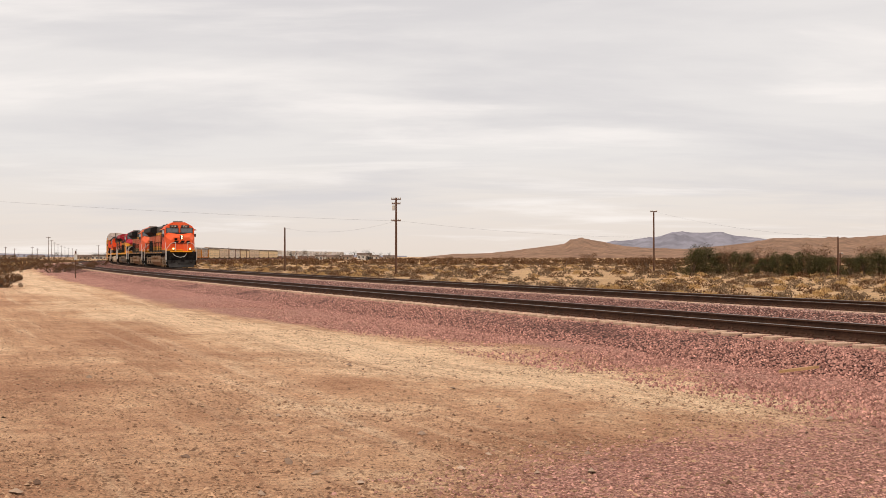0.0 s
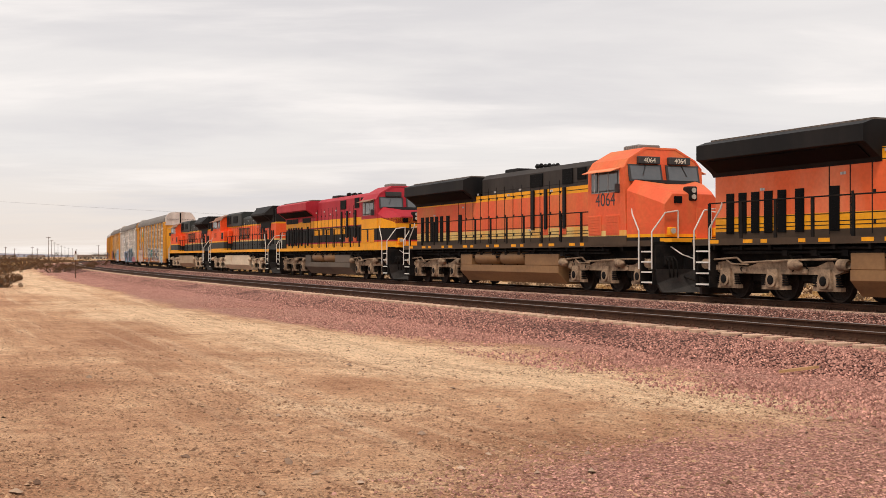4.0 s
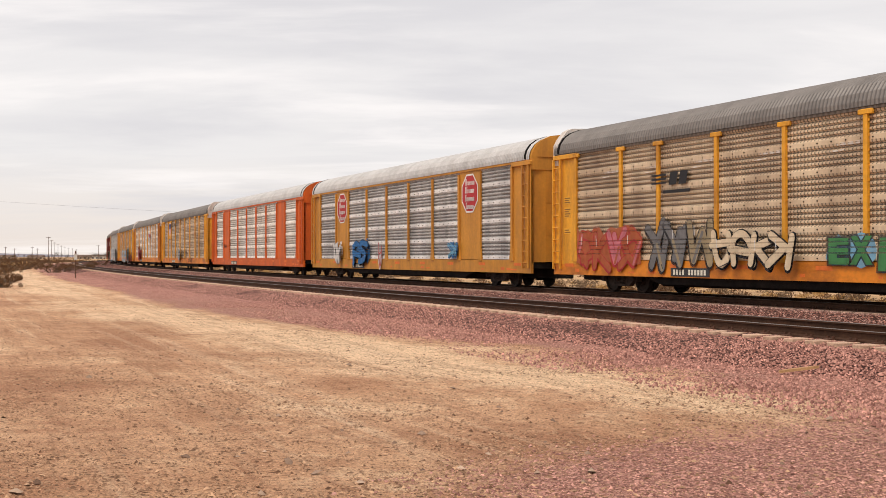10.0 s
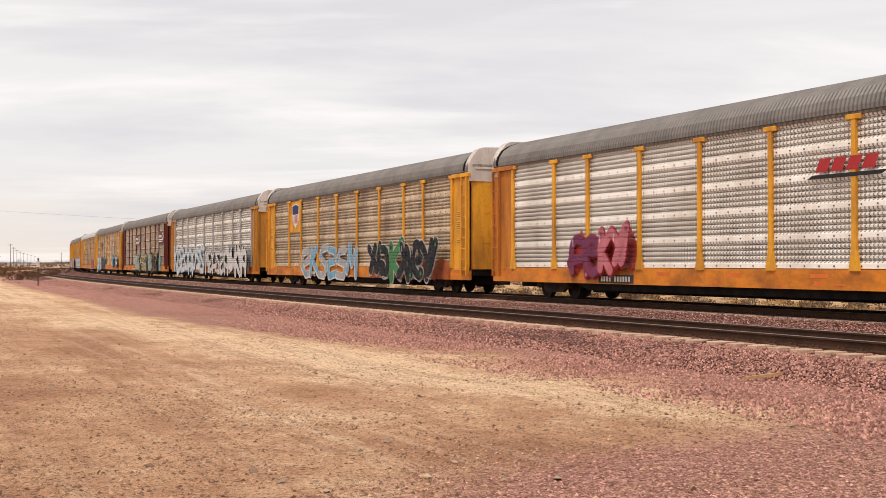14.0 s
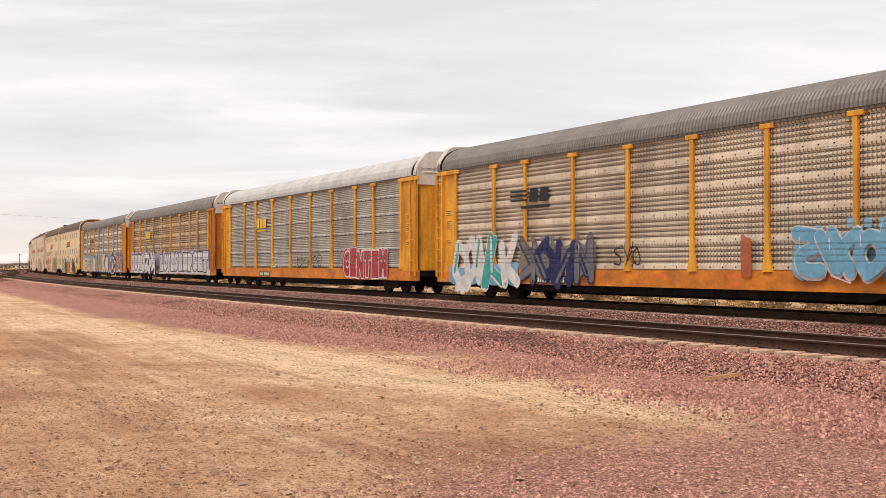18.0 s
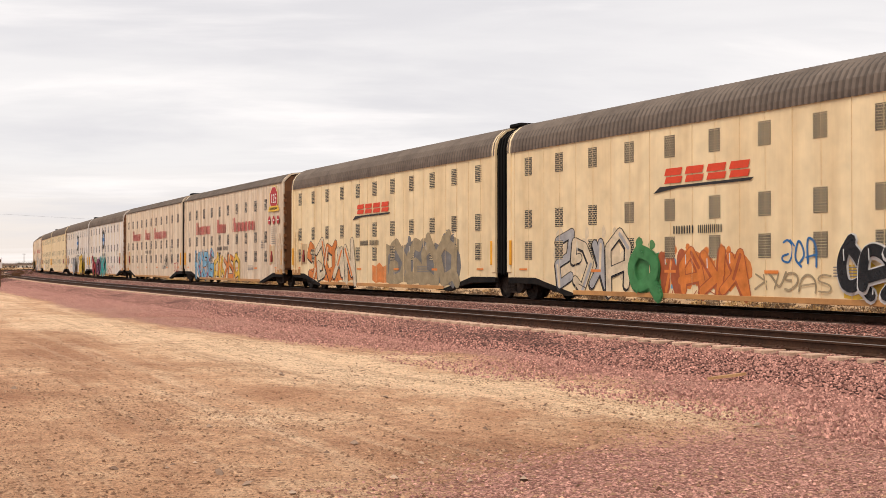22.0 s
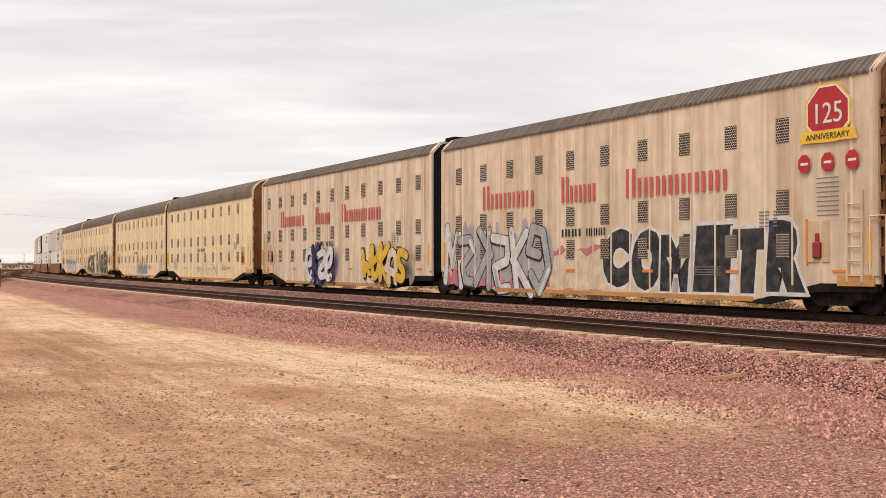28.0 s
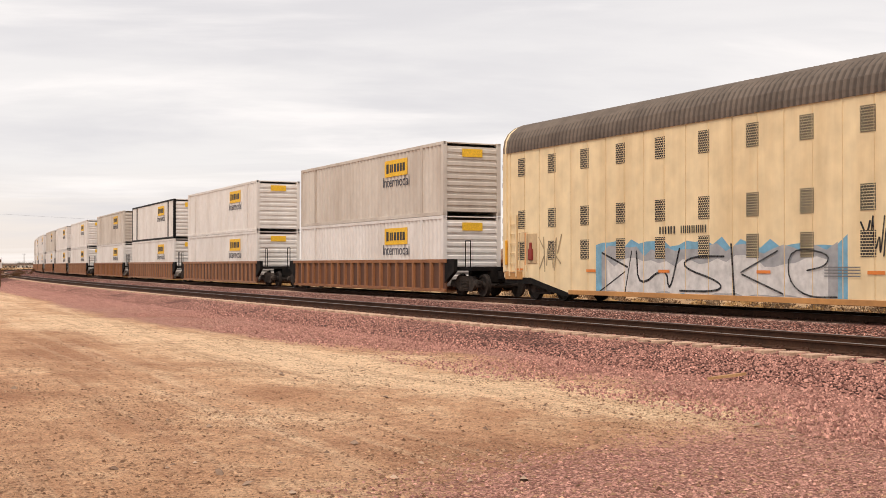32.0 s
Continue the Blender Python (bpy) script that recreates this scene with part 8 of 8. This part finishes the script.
# ---- what is painted on each car ----
def paint_racks():
    R, y = RACK_CARS, RACK_FACE
    INK.setdefault("panel", YELLOW)
    INK.setdefault("maroon", MAROON)
    INK.setdefault("turquoise", tint("spray_turquoise", 142, 186, 184))
    INK.setdefault("straw", tint("spray_straw", 226, 196, 130))
    c = R[0]
    flat_sign(c, -1.512, [("panel", rect(-9.2, -7.3, 2.95, 4.7)), ("white", rect(-8.9, -7.6, 3.5, 4.5)), ("green", [(-8.9, 3.5), (-7.6, 3.5), (-7.9, 3.85), (-8.45, 4.35)])], "emblem_panel", "yellow panel with a white and green emblem")
    wash(c, y + .003, -12.3, -7.1, .62, 1.95, "cream", 1)
    spray(c, y, -12.3, -7.1, .68, 2.05, 6, "cream", "white", "", 1, "block", "pink")
    spray(c, y, -7.0, -2.4, 1.0, 2.3, 4, "cream", "cream", "", 2, "thin")
    wash(c, y + .003, -4.2, -1.8, .66, .95, "rust", 3)
    spray(c, y, -1.65, .7, .65, 2.1, 3, "black", "white", "white", 3, "block", "grey")
    spray(c, y, 1.1, 1.9, 1.2, 1.9, 1, "teal", "teal", "", 4)
    sprayed_words(c, y, "EL CHAOS", 1.86, 8.6, .80, 2.0, "black", "white", "", 5, .05, .06, .07)
    spray(c, y, 8.5, 12.1, .64, 2.0, 4, "cream", "white", "cream", 7, "block", "sky")
    c = R[1]
    wash(c, y + .003, .7, 13.2, .50, 1.15, "pink", 2)
    sprayed_words(c, y, "KW", -5.6, -4.2, 1.05, 1.75, "navy", "sky", "lilac", 9)
    sprayed_words(c, y, "MISNG", -4.15, .7, .48, 1.82, "black", "sky", "lilac", 8, .04, .10, .035)
    sprayed_words(c, y, "SIREN", 1.85, 8.2, .52, 2.05, "black", "sky", "", 10, .05, .10, .05)
    sprayed_words(c, y, "AND", 8.4, 9.7, 1.08, 1.74, "black", "sky", "", 11)
    spray(c, y, 10.3, 12.0, 1.02, 1.65, 3, "black", "black", "", 12, "thin")
    spray(c, y, -11.9, -9.5, 1.0, 1.75, 4, "grey", "grey", "", 13, "thin")
    flat_sign(c, y, [("white", rect(-6.75, -4.1, 3.1, 3.85))] + [("black", rect(-6.6, -5.6, 3.44, 3.49, .1)), ("black", rect(-5.85, -5.75, 3.36, 3.68, .12)), ("black", rect(-5.6, -5.5, 3.40, 3.60, .12)), ("black", rect(-5.3, -5.2, 3.40, 3.64, .12))] + [("black", rect(-5.1, -4.2, q, q + .05, .2)) for q in (3.46, 3.55, 3.64)], "emblem", "white panel with a slanted black emblem")
    c = R[2]
    wash(c, y + .003, -12.0, -8.1, .94, 2.05, "rust", 4)
    spray(c, y, -11.9, -8.1, .94, 2.05, 4, "pink", "red", "", 14, "block", "rust")
    spray(c, y, -7.7, -4.5, .9, 2.15, 3, "grey", "black", "", 15, "block", "tan")
    spray(c, y, -4.4, -.7, .98, 1.8, 4, "cream", "black", "", 16, "bubble")
    sprayed_words(c, y, "EX", .2, 1.7, .98, 1.65, "green", "black", "sky", 17)
    sprayed_words(c, y, "POMS", 1.9, 4.35, .85, 1.68, "green", "black", "cream", 19, second="sky")
    sprayed_words(c, y, "HEYER", 4.9, 10.95, .60, 2.10, "blue", "white", "pink", 18, .05, .05, .09, second="sky")
    flat_sign(c, y, letter_row(-6.6, -5.6, 3.35, 3.75, 2, "black", .1) + [("black", rect(-7.5, -6.7, z, z + .06)) for z in (3.4, 3.52, 3.64)] + [("black", rect(-6.9, -5.5, 3.1, 3.2))])
    c = R[3]
    for x in (-8.3, 8.25):
        flat_sign(c, -1.52, [("white", octagon(x, 3.8, .80, .80)), ("red", octagon(x, 3.8, .73, .73))] + [q for k in range(4) for q in signs_row(x - .42 + .08 * (k == 3), x + .5, 4.14 - .33 * k, 4.30 - .33 * k, (6, 4, 7, 6)[k], "white", .34, .12)], "emblem", "red octagonal emblem with white marks")
    spray(c, y, -6.2, -3.75, .9, 2.0, 2, "blue", "black", "blue", 20, "bubble")
    spray(c, y, -9.3, -8.0, .96, 1.85, 2, "white", "silver", "white", 21, "bubble")
    spray(c, y, -2.4, -2.0, .68, 1.75, 1, "red", "white", "", 22)
    spray(c, y, 6.3, 7.3, 1.24, 1.75, 2, "sky", "blue", "", 23, "bubble")
    c = R[4]
    spray(c, -1.53, -10.2, -8.2, 1.85, 2.2, 5, "black", "black", "", 24, "thin")
    for c in (R[5], R[7]):
        x = -8.25
        flat_sign(c, -1.512, [("panel", rect(-9.2, -7.3, 2.95, 4.7)), ("white", [(x - .62, 4.45), (x, 4.55), (x + .62, 4.45), (x + .55, 3.6), (x, 3.2), (x - .55, 3.6)]), ("navy", [(x - .56, 4.4), (x, 4.5), (x + .56, 4.4), (x + .53, 3.95), (x - .53, 3.95)])] + [("red", rect(x - .5 + k * .22, x - .39 + k * .22, 3.45, 3.92)) for k in range(5)], "emblem_panel", "yellow panel with a striped shield")
    c = R[5]
    for word, x, m in (("BUILDING", -6.35, .56), ("AMERICA", -3.95, .56)):
        part("lettering", words(word, m, INK["black"], squeeze=.8), None, c, at=(x, y, 4.08))
    spray(c, y, -2.1, .2, .96, 1.85, 4, "silver", "white", "", 25, "bubble")
    spray(c, y, 1.0, 3.2, .94, 1.95, 4, "black", "black", "", 26, "thin")
    spray(c, y, 3.6, 6.2, .7, 1.1, 5, "black", "black", "", 27, "thin")
    spray(c, y, -4.8, -3.4, 1.1, 1.5, 4, "black", "black", "", 28, "thin")
    c = R[6]
    spray(c, y, -8.1, -4.5, .98, 2.2, 4, "purple", "red", "red", 29, "bubble", "pink")
    flat_sign(c, y, letter_row(3.1, 5.1, 3.42, 3.75, 4, "red", .15) + [("black", rect(2.8, 5.2, 3.26, 3.36, .2))], "emblem", "slanted red emblem over a black bar")
    spray(c, y, 5.4, 6.8, 1.3, 2.1, 2, "silver", "grey", "", 30, "thin")
    c = R[7]
    spray(c, y, -6.9, 1.65, .60, 2.12, 6, "sky", "white", "", 31, "block", "silver")
    wash(c, y + .003, 3.3, 12.0, .55, 1.4, "rust", 5)
    spray(c, y, 3.3, 11.6, .58, 2.12, 6, "black", "white", "", 32, "bubble", "green")
    c = R[8]
    spray(c, y, -12.5, -1.0, .67, 2.4, 8, "white", "sky", "", 34)
    spray(c, y, -.8, 6.2, .6, 2.3, 6, "white", "black", "", 35)
    spray(c, y, 6.2, 12.4, .6, 2.1, 5, "white", "black", "silver", 36, "bubble")
    c = R[9]
    wash(c, y + .003, -4.6, 10.4, .60, 1.85, "turquoise", 6)
    for k in range(26):
        x = -4.3 + k * .57
        flat_sign(c, y + .002, [("turquoise", [(x - .26, 1.7), (x + .26, 1.7), (x + .05, 2.0 + .14 * (k * 7 % 4))])], "spiked_field", "turquoise sprayed spikes")
    spray(c, y, -3.6, 3.4, .62, 2.12, 9, "straw", "black", "", 37, "block", "black")
    spray(c, y, 4.4, 9.6, .66, 2.18, 6, "straw", "black", "", 38, "block", "navy")
    spray(c, y - .002, -3.2, 3.2, .9, 1.9, 6, "white", "black", "", 137, "thin", "white")
    spray(c, y - .002, 5.6, 9.4, .8, 2.0, 4, "black", "straw", "", 138, "bubble", "silver")
    for x in (-4.5, -1.7, 2.0, 4.6, 8.2):
        flat_sign(c, y - .006, [("orange", rect(x - .26, x + .26, .72, .84))], "reflector", "orange reflector strip")
    for x, w in ((-2.95, 1.35), (10.72, 1.35)):
        flat_sign(c, y, [("maroon", rect(x - w, x + w, 3.0, 4.0)), ("white", oval(x + w * .62, 3.6, .36, .32)), ("maroon", oval(x + w * .62, 3.6, .22, .2)), ("white", rect(x - w + .1, x + w * .55, 3.12, 3.2)), ("white", rect(x - w + .1, x + w * .6, 3.27, 3.35))] + letter_row(x - w + .12, x + .3, 3.5, 3.72, 7, "white"), "emblem", "brown panel with white emblem")
    c = R[10]
    wash(c, y + .003, -12.6, -7.6, .50, 1.2, "sky", 7)
    spray(c, y, -12.2, -7.6, .52, 2.1, 4, "teal", "white", "", 40, "block", "white")
    spray(c, y, -7.4, -3.1, .74, 2.0, 4, "navy", "navy", "grey", 41, "block", "grey")
    spray(c, y, -2.1, -.7, 1.18, 1.75, 3, "black", "black", "", 42, "thin")
    spray(c, y, 5.3, 8.35, .90, 2.1, 3, "sky", "white", "sky", 43, "bubble")
    spray(c, y, 9.2, 11.3, .95, 2.0, 2, "white", "black", "white", 44, "bubble")
    wash(c, y + .003, 3.4, 3.8, .9, 1.9, "rust", 8)
    flat_sign(c, y, letter_row(-6.9, -5.6, 3.3, 3.75, 2, "black", .1) + [("black", rect(-8.1, -7.0, z, z + .07)) for z in (3.35, 3.5, 3.65)] + [("black", rect(-7.4, -5.6, 3.08, 3.18))])
    c = R[11]
    spray(c, y, -4.2, -2.1, 1.04, 1.7, 4, "white", "white", "", 45, "thin")
    spray(c, y, -.3, 3.3, 1.05, 1.72, 5, "black", "black", "", 46, "thin")
    sprayed_words(c, y, "CENTEM", 5.95, 10.8, .66, 1.88, "red", "white", "red", 47, .04, .10, .05)
    for c in (R[11], R[12]):
        flat_sign(c, y, signs_row(-6.9, -5.15, 3.22, 3.74, 3, "yellow", .5) + [("yellow", rect(-6.8, -5.2, 3.04, 3.12))], "emblem", "yellow block emblem")
    c = R[12]
    wash(c, y + .003, -12.8, 12.6, .60, 2.15, "lilac", 9)
    wash(c, y + .002, -12.6, 12.8, .58, .95, "white", 10)
    sprayed_words(c, y, "YOUR", -12.4, -7.9, .80, 2.0, "white", "black", "", 50, .05, .16, .07)
    spray(c, y, -7.8, -1.9, .72, 2.05, 5, "white", "black", "", 51, "bubble")
    sprayed_words(c, y, "LOVES", -1.7, 4.0, .80, 2.05, "white", "black", "", 52, .05, .16, .07)
    sprayed_words(c, y, "RIPSET", 4.2, 12.3, .80, 2.05, "white", "black", "", 53, .05, .16, .07)
    sprayed_words(c, -1.515, "NOW YOU KNOW", 12.35, 13.1, 2.2, 2.45, "black", "black", "lilac", 58, 0, .02, 0)
    c = R[13]
    wash(c, y + .003, -11.9, 12.6, 1.5, 2.12, "sky", 12)
    wash(c, y + .0025, -4.6, 12.6, 1.7, 2.2, "blue", 112)
    wash(c, y + .002, -11.9, 12.6, .58, 1.82, "cream", 13)
    spray(c, y, -10.9, -5.3, .62, 1.95, 5, "silver", "black", "", 54, "block", "cream")
    sprayed_words(c, y + .001, "DARK", -3.4, 3.3, .58, 1.95, "navy", "navy", "", 55, .05, .14, .05)
    sprayed_words(c, y - .002, "DARK", -3.7, 2.8, .66, 2.08, "straw", "white", "", 55, .05, .10, .035, second="tan")
    wash(c, y + .001, 3.2, 4.3, .6, 1.9, "white", 14)
    spray(c, y, 4.4, 9.0, .60, 2.1, 4, "navy", "white", "cream", 56, "block", "navy")
    spray(c, y, 8.8, 12.5, .60, 2.1, 3, "rust", "white", "navy", 57, "block", "silver")
    for x in (-10.4, -5.6, -2.9, .6, 3.7, 6.4, 9.2):
        flat_sign(c, y - .006, [("orange", rect(x - .3, x + .3, .74, .86))], "reflector", "orange reflector strip")
    flat_sign(c, y, letter_row(-5.9, -4.7, 3.4, 3.74, 2, "black", .1) + [("black", rect(-7.0, -6.1, z, z + .07)) for z in (3.42, 3.54, 3.66)] + signs_row(-7.0, -4.7, 3.22, 3.34, 12, "black"))


def paint_units():
    y = MAX_FACE
    for p, (a, b) in enumerate(MAX_CARS):
        for c in (a, b):
            for x in (10.45, -10.45):
                part("grab_bar", shared("unit_grab_bar", lambda: Shape().box(-.045, .045, -.07, 0, 1.2, 2.05, .012).mesh("grab_bar", PLATE_YELLOW)), None, c, "faded yellow grab bar", at=(x, y - .012, 0))
            if p in (1, 4):
                rows = []
                for x0, x1, count in ((-7.45, -3.85, 6), (-2.25, -.26, 4), (1.23, 5.78, 8)):
                    rows += signs_row(x0, x1, 3.18, 3.72, count, "rose", .34, .30)
                flat_sign(c, y - .022, rows, "emblem", "faded red company lettering as plain marks")
                flat_sign(c, y - .022, signs_row(-2.25, -1.1, 2.10, 2.34, 3, "black") + signs_row(-.85, .2, 2.10, 2.34, 4, "black"), "stencil", "black stencil")
            elif p == 2:
                x = -.85 if c is a else 1.03
                flat_sign(c, y - .016, [("black", oval(x, 3.64, .92, .92)), ("tan", oval(x, 3.64, .86, .86)), ("black", oval(x, 3.64, .82, .82)), ("white", oval(x, 3.64, .56, .56)), ("blue", rect(x - .16, x + .16, 3.1, 4.18)), ("blue", rect(x - .54, x + .54, 3.48, 3.80))], "emblem", "round dark emblem with a blue cross")
                flat_sign(c, y - .016, signs_row(x - 1.0, x - .1, 2.08, 2.32, 4, "black") + signs_row(x + .15, x + 1.3, 2.08, 2.32, 6, "black"), "stencil", "black stencil")
            elif p == 0:
                flat_sign(c, y - .016, [("signal", [(-2.0 + k * .9, za), (-1.28 + k * .9, za), (-1.28 + k * .9 + .08, zb), (-2.0 + k * .9 + .08, zb)]) for k in range(4) for za, zb in ((3.48, 3.66), (3.70, 3.90))] + [("black", [(-2.5, 3.22), (-1.4, 3.34), (1.5, 3.36), (1.65, 3.44), (-2.2, 3.40)])], "emblem", "slanted orange-red emblem over a black wedge")
                flat_sign(c, y - .016, signs_row(-1.6, -.7, 2.06, 2.28, 4, "black") + signs_row(-.55, .45, 2.06, 2.28, 6, "black"), "stencil", "black stencil")
            else:
                flat_sign(c, y - .016, signs_row(-1.95, -1.2, 2.07, 2.28, 3, "black") + signs_row(-1.0, .1, 2.07, 2.28, 6, "black"), "stencil", "black stencil")
            flat_sign(c, y - .016, [("orange", rect(q, q + .5, 1.02 if abs(q) > 8 else .98, 1.08 if abs(q) > 8 else 1.06)) for q in (-9.9, -5.6, -2.0, 2.0, 5.6, 9.3)], "reflectors", "orange reflector strips")
            flat_sign(c, y - .016, [("grey", rect(6.85, 7.2, z, z + .035)) for z in (2.15, 2.24, 2.33, 2.42, 2.51)] + [("grey", rect(7.35, 7.5, z, z + .035)) for z in (2.15, 2.24, 2.33, 2.42, 2.51)] + [("grey", rect(4.3, 5.4, z, z + .025)) for z in (.92, .99, 1.06, 1.13)], "stencil", "small grey stencil lines")
        if p in (1, 4):
            x = 9.2
            flat_sign(a, y - .05, [("yellow", octagon(x, 4.78, .72, .70)), ("white", octagon(x, 4.78, .67, .65)), ("red", octagon(x, 4.78, .63, .61)), ("yellow", [(x - .92, 4.1), (x + .92, 4.1), (x + .82, 4.38), (x - .82, 4.38)])] + [("red", octagon(x + q, 3.62, .20, .22)) for q in (-.75, 0, .75)] + [("white", rect(x + q - .12, x + q + .12, 3.59, 3.65)) for q in (-.75, 0, .75)] + [("grey", rect(x - .35, x + .35, z, z + .03)) for z in np.arange(2.35, 3.25, .11)], "emblem", "red octagonal anniversary emblem")
            part("lettering", words("125", .70, INK["white"], squeeze=.95), None, a, at=(x, y - .06, 4.54))
            part("lettering", words("ANNIVERSARY", .2, INK["black"], squeeze=1.05), None, a, at=(x, y - .06, 4.17))
    (a1, b1), (a2, b2), (a3, b3), (a4, b4), (a5, b5), (a6, b6), (a7, b7) = MAX_CARS
    spray(a1, y, -7.6, -3.7, .55, 2.12, 4, "silver", "black", "cream", 70, "block", "cream")
    spray(a1, y, -3.6, -2.2, .48, 1.75, 1, "green", "green", "green", 71, "bubble")
    spray(a1, y, -2.2, 1.4, .45, 1.58, 4, "orange", "rust", "orange", 72, "block", "rust")
    wash(a1, y + .003, -2.3, -1.5, .5, 1.5, "sky", 15)
    spray(a1, y, 2.6, 3.8, 1.2, 1.88, 3, "blue", "blue", "", 73, "thin")
    spray(a1, y, 1.6, 4.3, .55, 1.0, 5, "tan", "tan", "", 74, "thin")
    wash(a1, y + .003, 4.6, 8.4, .42, 1.15, "yellow", 16)
    spray(a1, y, 4.5, 6.95, .60, 1.7, 3, "black", "white", "", 75, "bubble")
    spray(b1, y, -8.3, -2.2, .52, 2.2, 5, "cream", "black", "", 77, "block", "orange")
    wash(b1, y + .003, -8.0, -2.3, .45, 1.15, "orange", 17)
    wash(b1, y + .003, -.3, 2.0, .45, 1.2, "orange", 18)
    wash(b1, y + .002, 1.2, 7.9, .45, 2.1, "tan", 19)
    spray(b1, y, 1.6, 7.8, .5, 2.2, 4, "tan", "tan", "grey", 76)
    spray(a2, y, -7.9, -3.2, .45, 2.0, 4, "sky", "black", "silver", 78, "block", "red")
    spray(a2, y, -2.9, 2.6, .48, 1.78, 5, "orange", "black", "cream", 79, "block", "yellow")
    spray(b2, y, 4.7, 6.3, 1.01, 1.94, 3, "black", "black", "", 81, "thin")
    spray(b2, y, 6.9, 7.6, 1.26, 1.85, 2, "black", "black", "", 82, "thin")
    spray(b2, y, 8.1, 9.7, .7, 1.5, 3, "rose", "rose", "", 84, "thin")
    spray(a3, y, -8.05, -5.2, .35, 1.8, 2, "lime", "black", "green", 85, "bubble", "red")
    spray(a3, y, -5.2, -2.4, .35, 1.75, 2, "pink", "black", "lilac", 89, "bubble", "purple")
    spray(a3, y, -2.4, .6, .33, 1.8, 2, "teal", "white", "teal", 86, "bubble")
    spray(a3, y, 2.0, 4.4, .38, 1.15, 4, "rust", "rust", "", 87, "thin")
    spray(a3, y, .7, 1.8, .45, .95, 3, "teal", "teal", "", 88, "thin")
    spray(b3, y, -3.65, .75, .32, 1.82, 4, "silver", "black", "", 89, "bubble")
    spray(b3, y, 2.7, 7.4, .30, 2.0, 4, "yellow", "black", "yellow", 90, "bubble")
    spray(b4, y, -5.0, 7.5, .36, 2.15, 6, "black", "black", "", 91, "thin")
    spray(b4, y - .002, -4.9, 7.6, .34, 2.12, 6, "black", "black", "", 91, "thin")
    flat_sign(b4, y - .02, [("white", rect(-5.25, -3.6, .46, 1.28))] + [("grey", rect(-5.0, -4.5 - .1 * k, 1.12 - .13 * k, 1.15 - .13 * k)) for k in range(4)], "notice", "white notice sheet")
    spray(b4, y, -9.9, -8.7, 2.75, 3.4, 3, "rose", "rose", "", 92, "thin")
    spray(a4, y, -6.2, 2.8, .5, 1.9, 6, "silver", "tan", "", 93, "thin")
    wash(a5, y + .003, -10.4, .2, .40, 1.7, "pink", 20)
    wash(a5, y + .002, -3.0, 8.0, .40, 1.6, "cream", 21)
    spray(a5, y, -10.4, -3.0, .38, 2.5, 6, "white", "black", "silver", 94, "block", "silver")
    sprayed_words(a5, y, "COMITR", 0.0, 8.6, .48, 2.2, "black", "white", "", 95, .08, .10, .05)
    spray(b5, y, -3.5, .65, .44, 2.0, 4, "navy", "navy", "lilac", 96, "bubble", "white")
    spray(b5, y, 3.8, 9.0, .50, 2.0, 5, "yellow", "black", "cream", 97, "bubble", "cream")
    wash(b6, y + .003, -.3, 4.0, .46, 1.2, "sky", 22)
    spray(b6, y, -.3, 3.4, .75, 1.9, 4, "orange", "orange", "", 98, "thin")
    spray(b6, y - .002, -.1, 3.7, .6, 1.8, 4, "tan", "tan", "", 198, "thin")
    spray(b6, y, 8.5, 9.5, .84, 1.61, 3, "silver", "silver", "", 99, "thin")
    spray(a6, y, -8.9, -7.4, .9, 1.7, 4, "silver", "silver", "", 100, "thin")
    spray(a6, y, -2.0, 3.4, .5, 1.4, 5, "lilac", "lilac", "", 111, "thin")
    sprayed_words(a7, y, "ACEK", -6.95, -1.1, .38, 2.25, "black", "cream", "", 101, .04, .08, .02)
    sprayed_words(a7, y, "KNSER", .05, 8.1, .36, 2.45, "black", "cream", "", 102, .05, .08, .02)
    wash(a7, y + .003, 1.1, 4.6, .5, 1.7, "lime", 23)
    wash(a7, y + .002, -1.9, -.9, .45, 1.4, "sky", 103)
    sprayed_words(a7, y, "SLP", 8.5, 9.7, 1.2, 1.85, "black", "black", "", 104, .05, .02, 0)
    spray(a7, y, -9.7, -7.4, .74, 1.51, 4, "black", "grey", "", 105, "thin")
    wash(b7, y + .003, -5.1, 5.0, .34, 1.80, "sky", 24)
    wash(b7, y + .002, -4.8, 4.7, .34, 1.62, "silver", 25)
    wash(b7, y + .001, -4.5, 4.4, .40, 1.30, "white", 26)
    spray(b7, y, -4.9, 4.7, .36, 1.70, 5, "black", "black", "", 106, "thin")
    spray(b7, y, -8.4, -7.0, 1.09, 2.1, 3, "tan", "tan", "", 108, "thin")
    spray(b7, y, 5.4, 6.4, 1.3, 2.3, 3, "black", "black", "", 110, "thin")


paint_racks()
paint_units()


def motions():
    """The whole train runs along its track."""
    for ob, u, arm, reverse in TRAIN:
        lift = ob["lift"] if "lift" in ob else 0.0
        rows = []
        for t in range(33):
            s = FRONT + travelled(t) - u
            if t % 4 and t != 32 and not -340 < s < 110:
                continue
            a, b = along(s + arm), along(s - arm)
            h = math.degrees(math.atan2(a[1] - b[1], a[0] - b[0]))
            rows.append((t, pose((a[0] + b[0]) / 2, (a[1] + b[1]) / 2, lift, 0, 0, h + (180 if reverse else 0))))
        walk(ob, rows)
        if "lift" in ob:
            del ob["lift"]


motions()
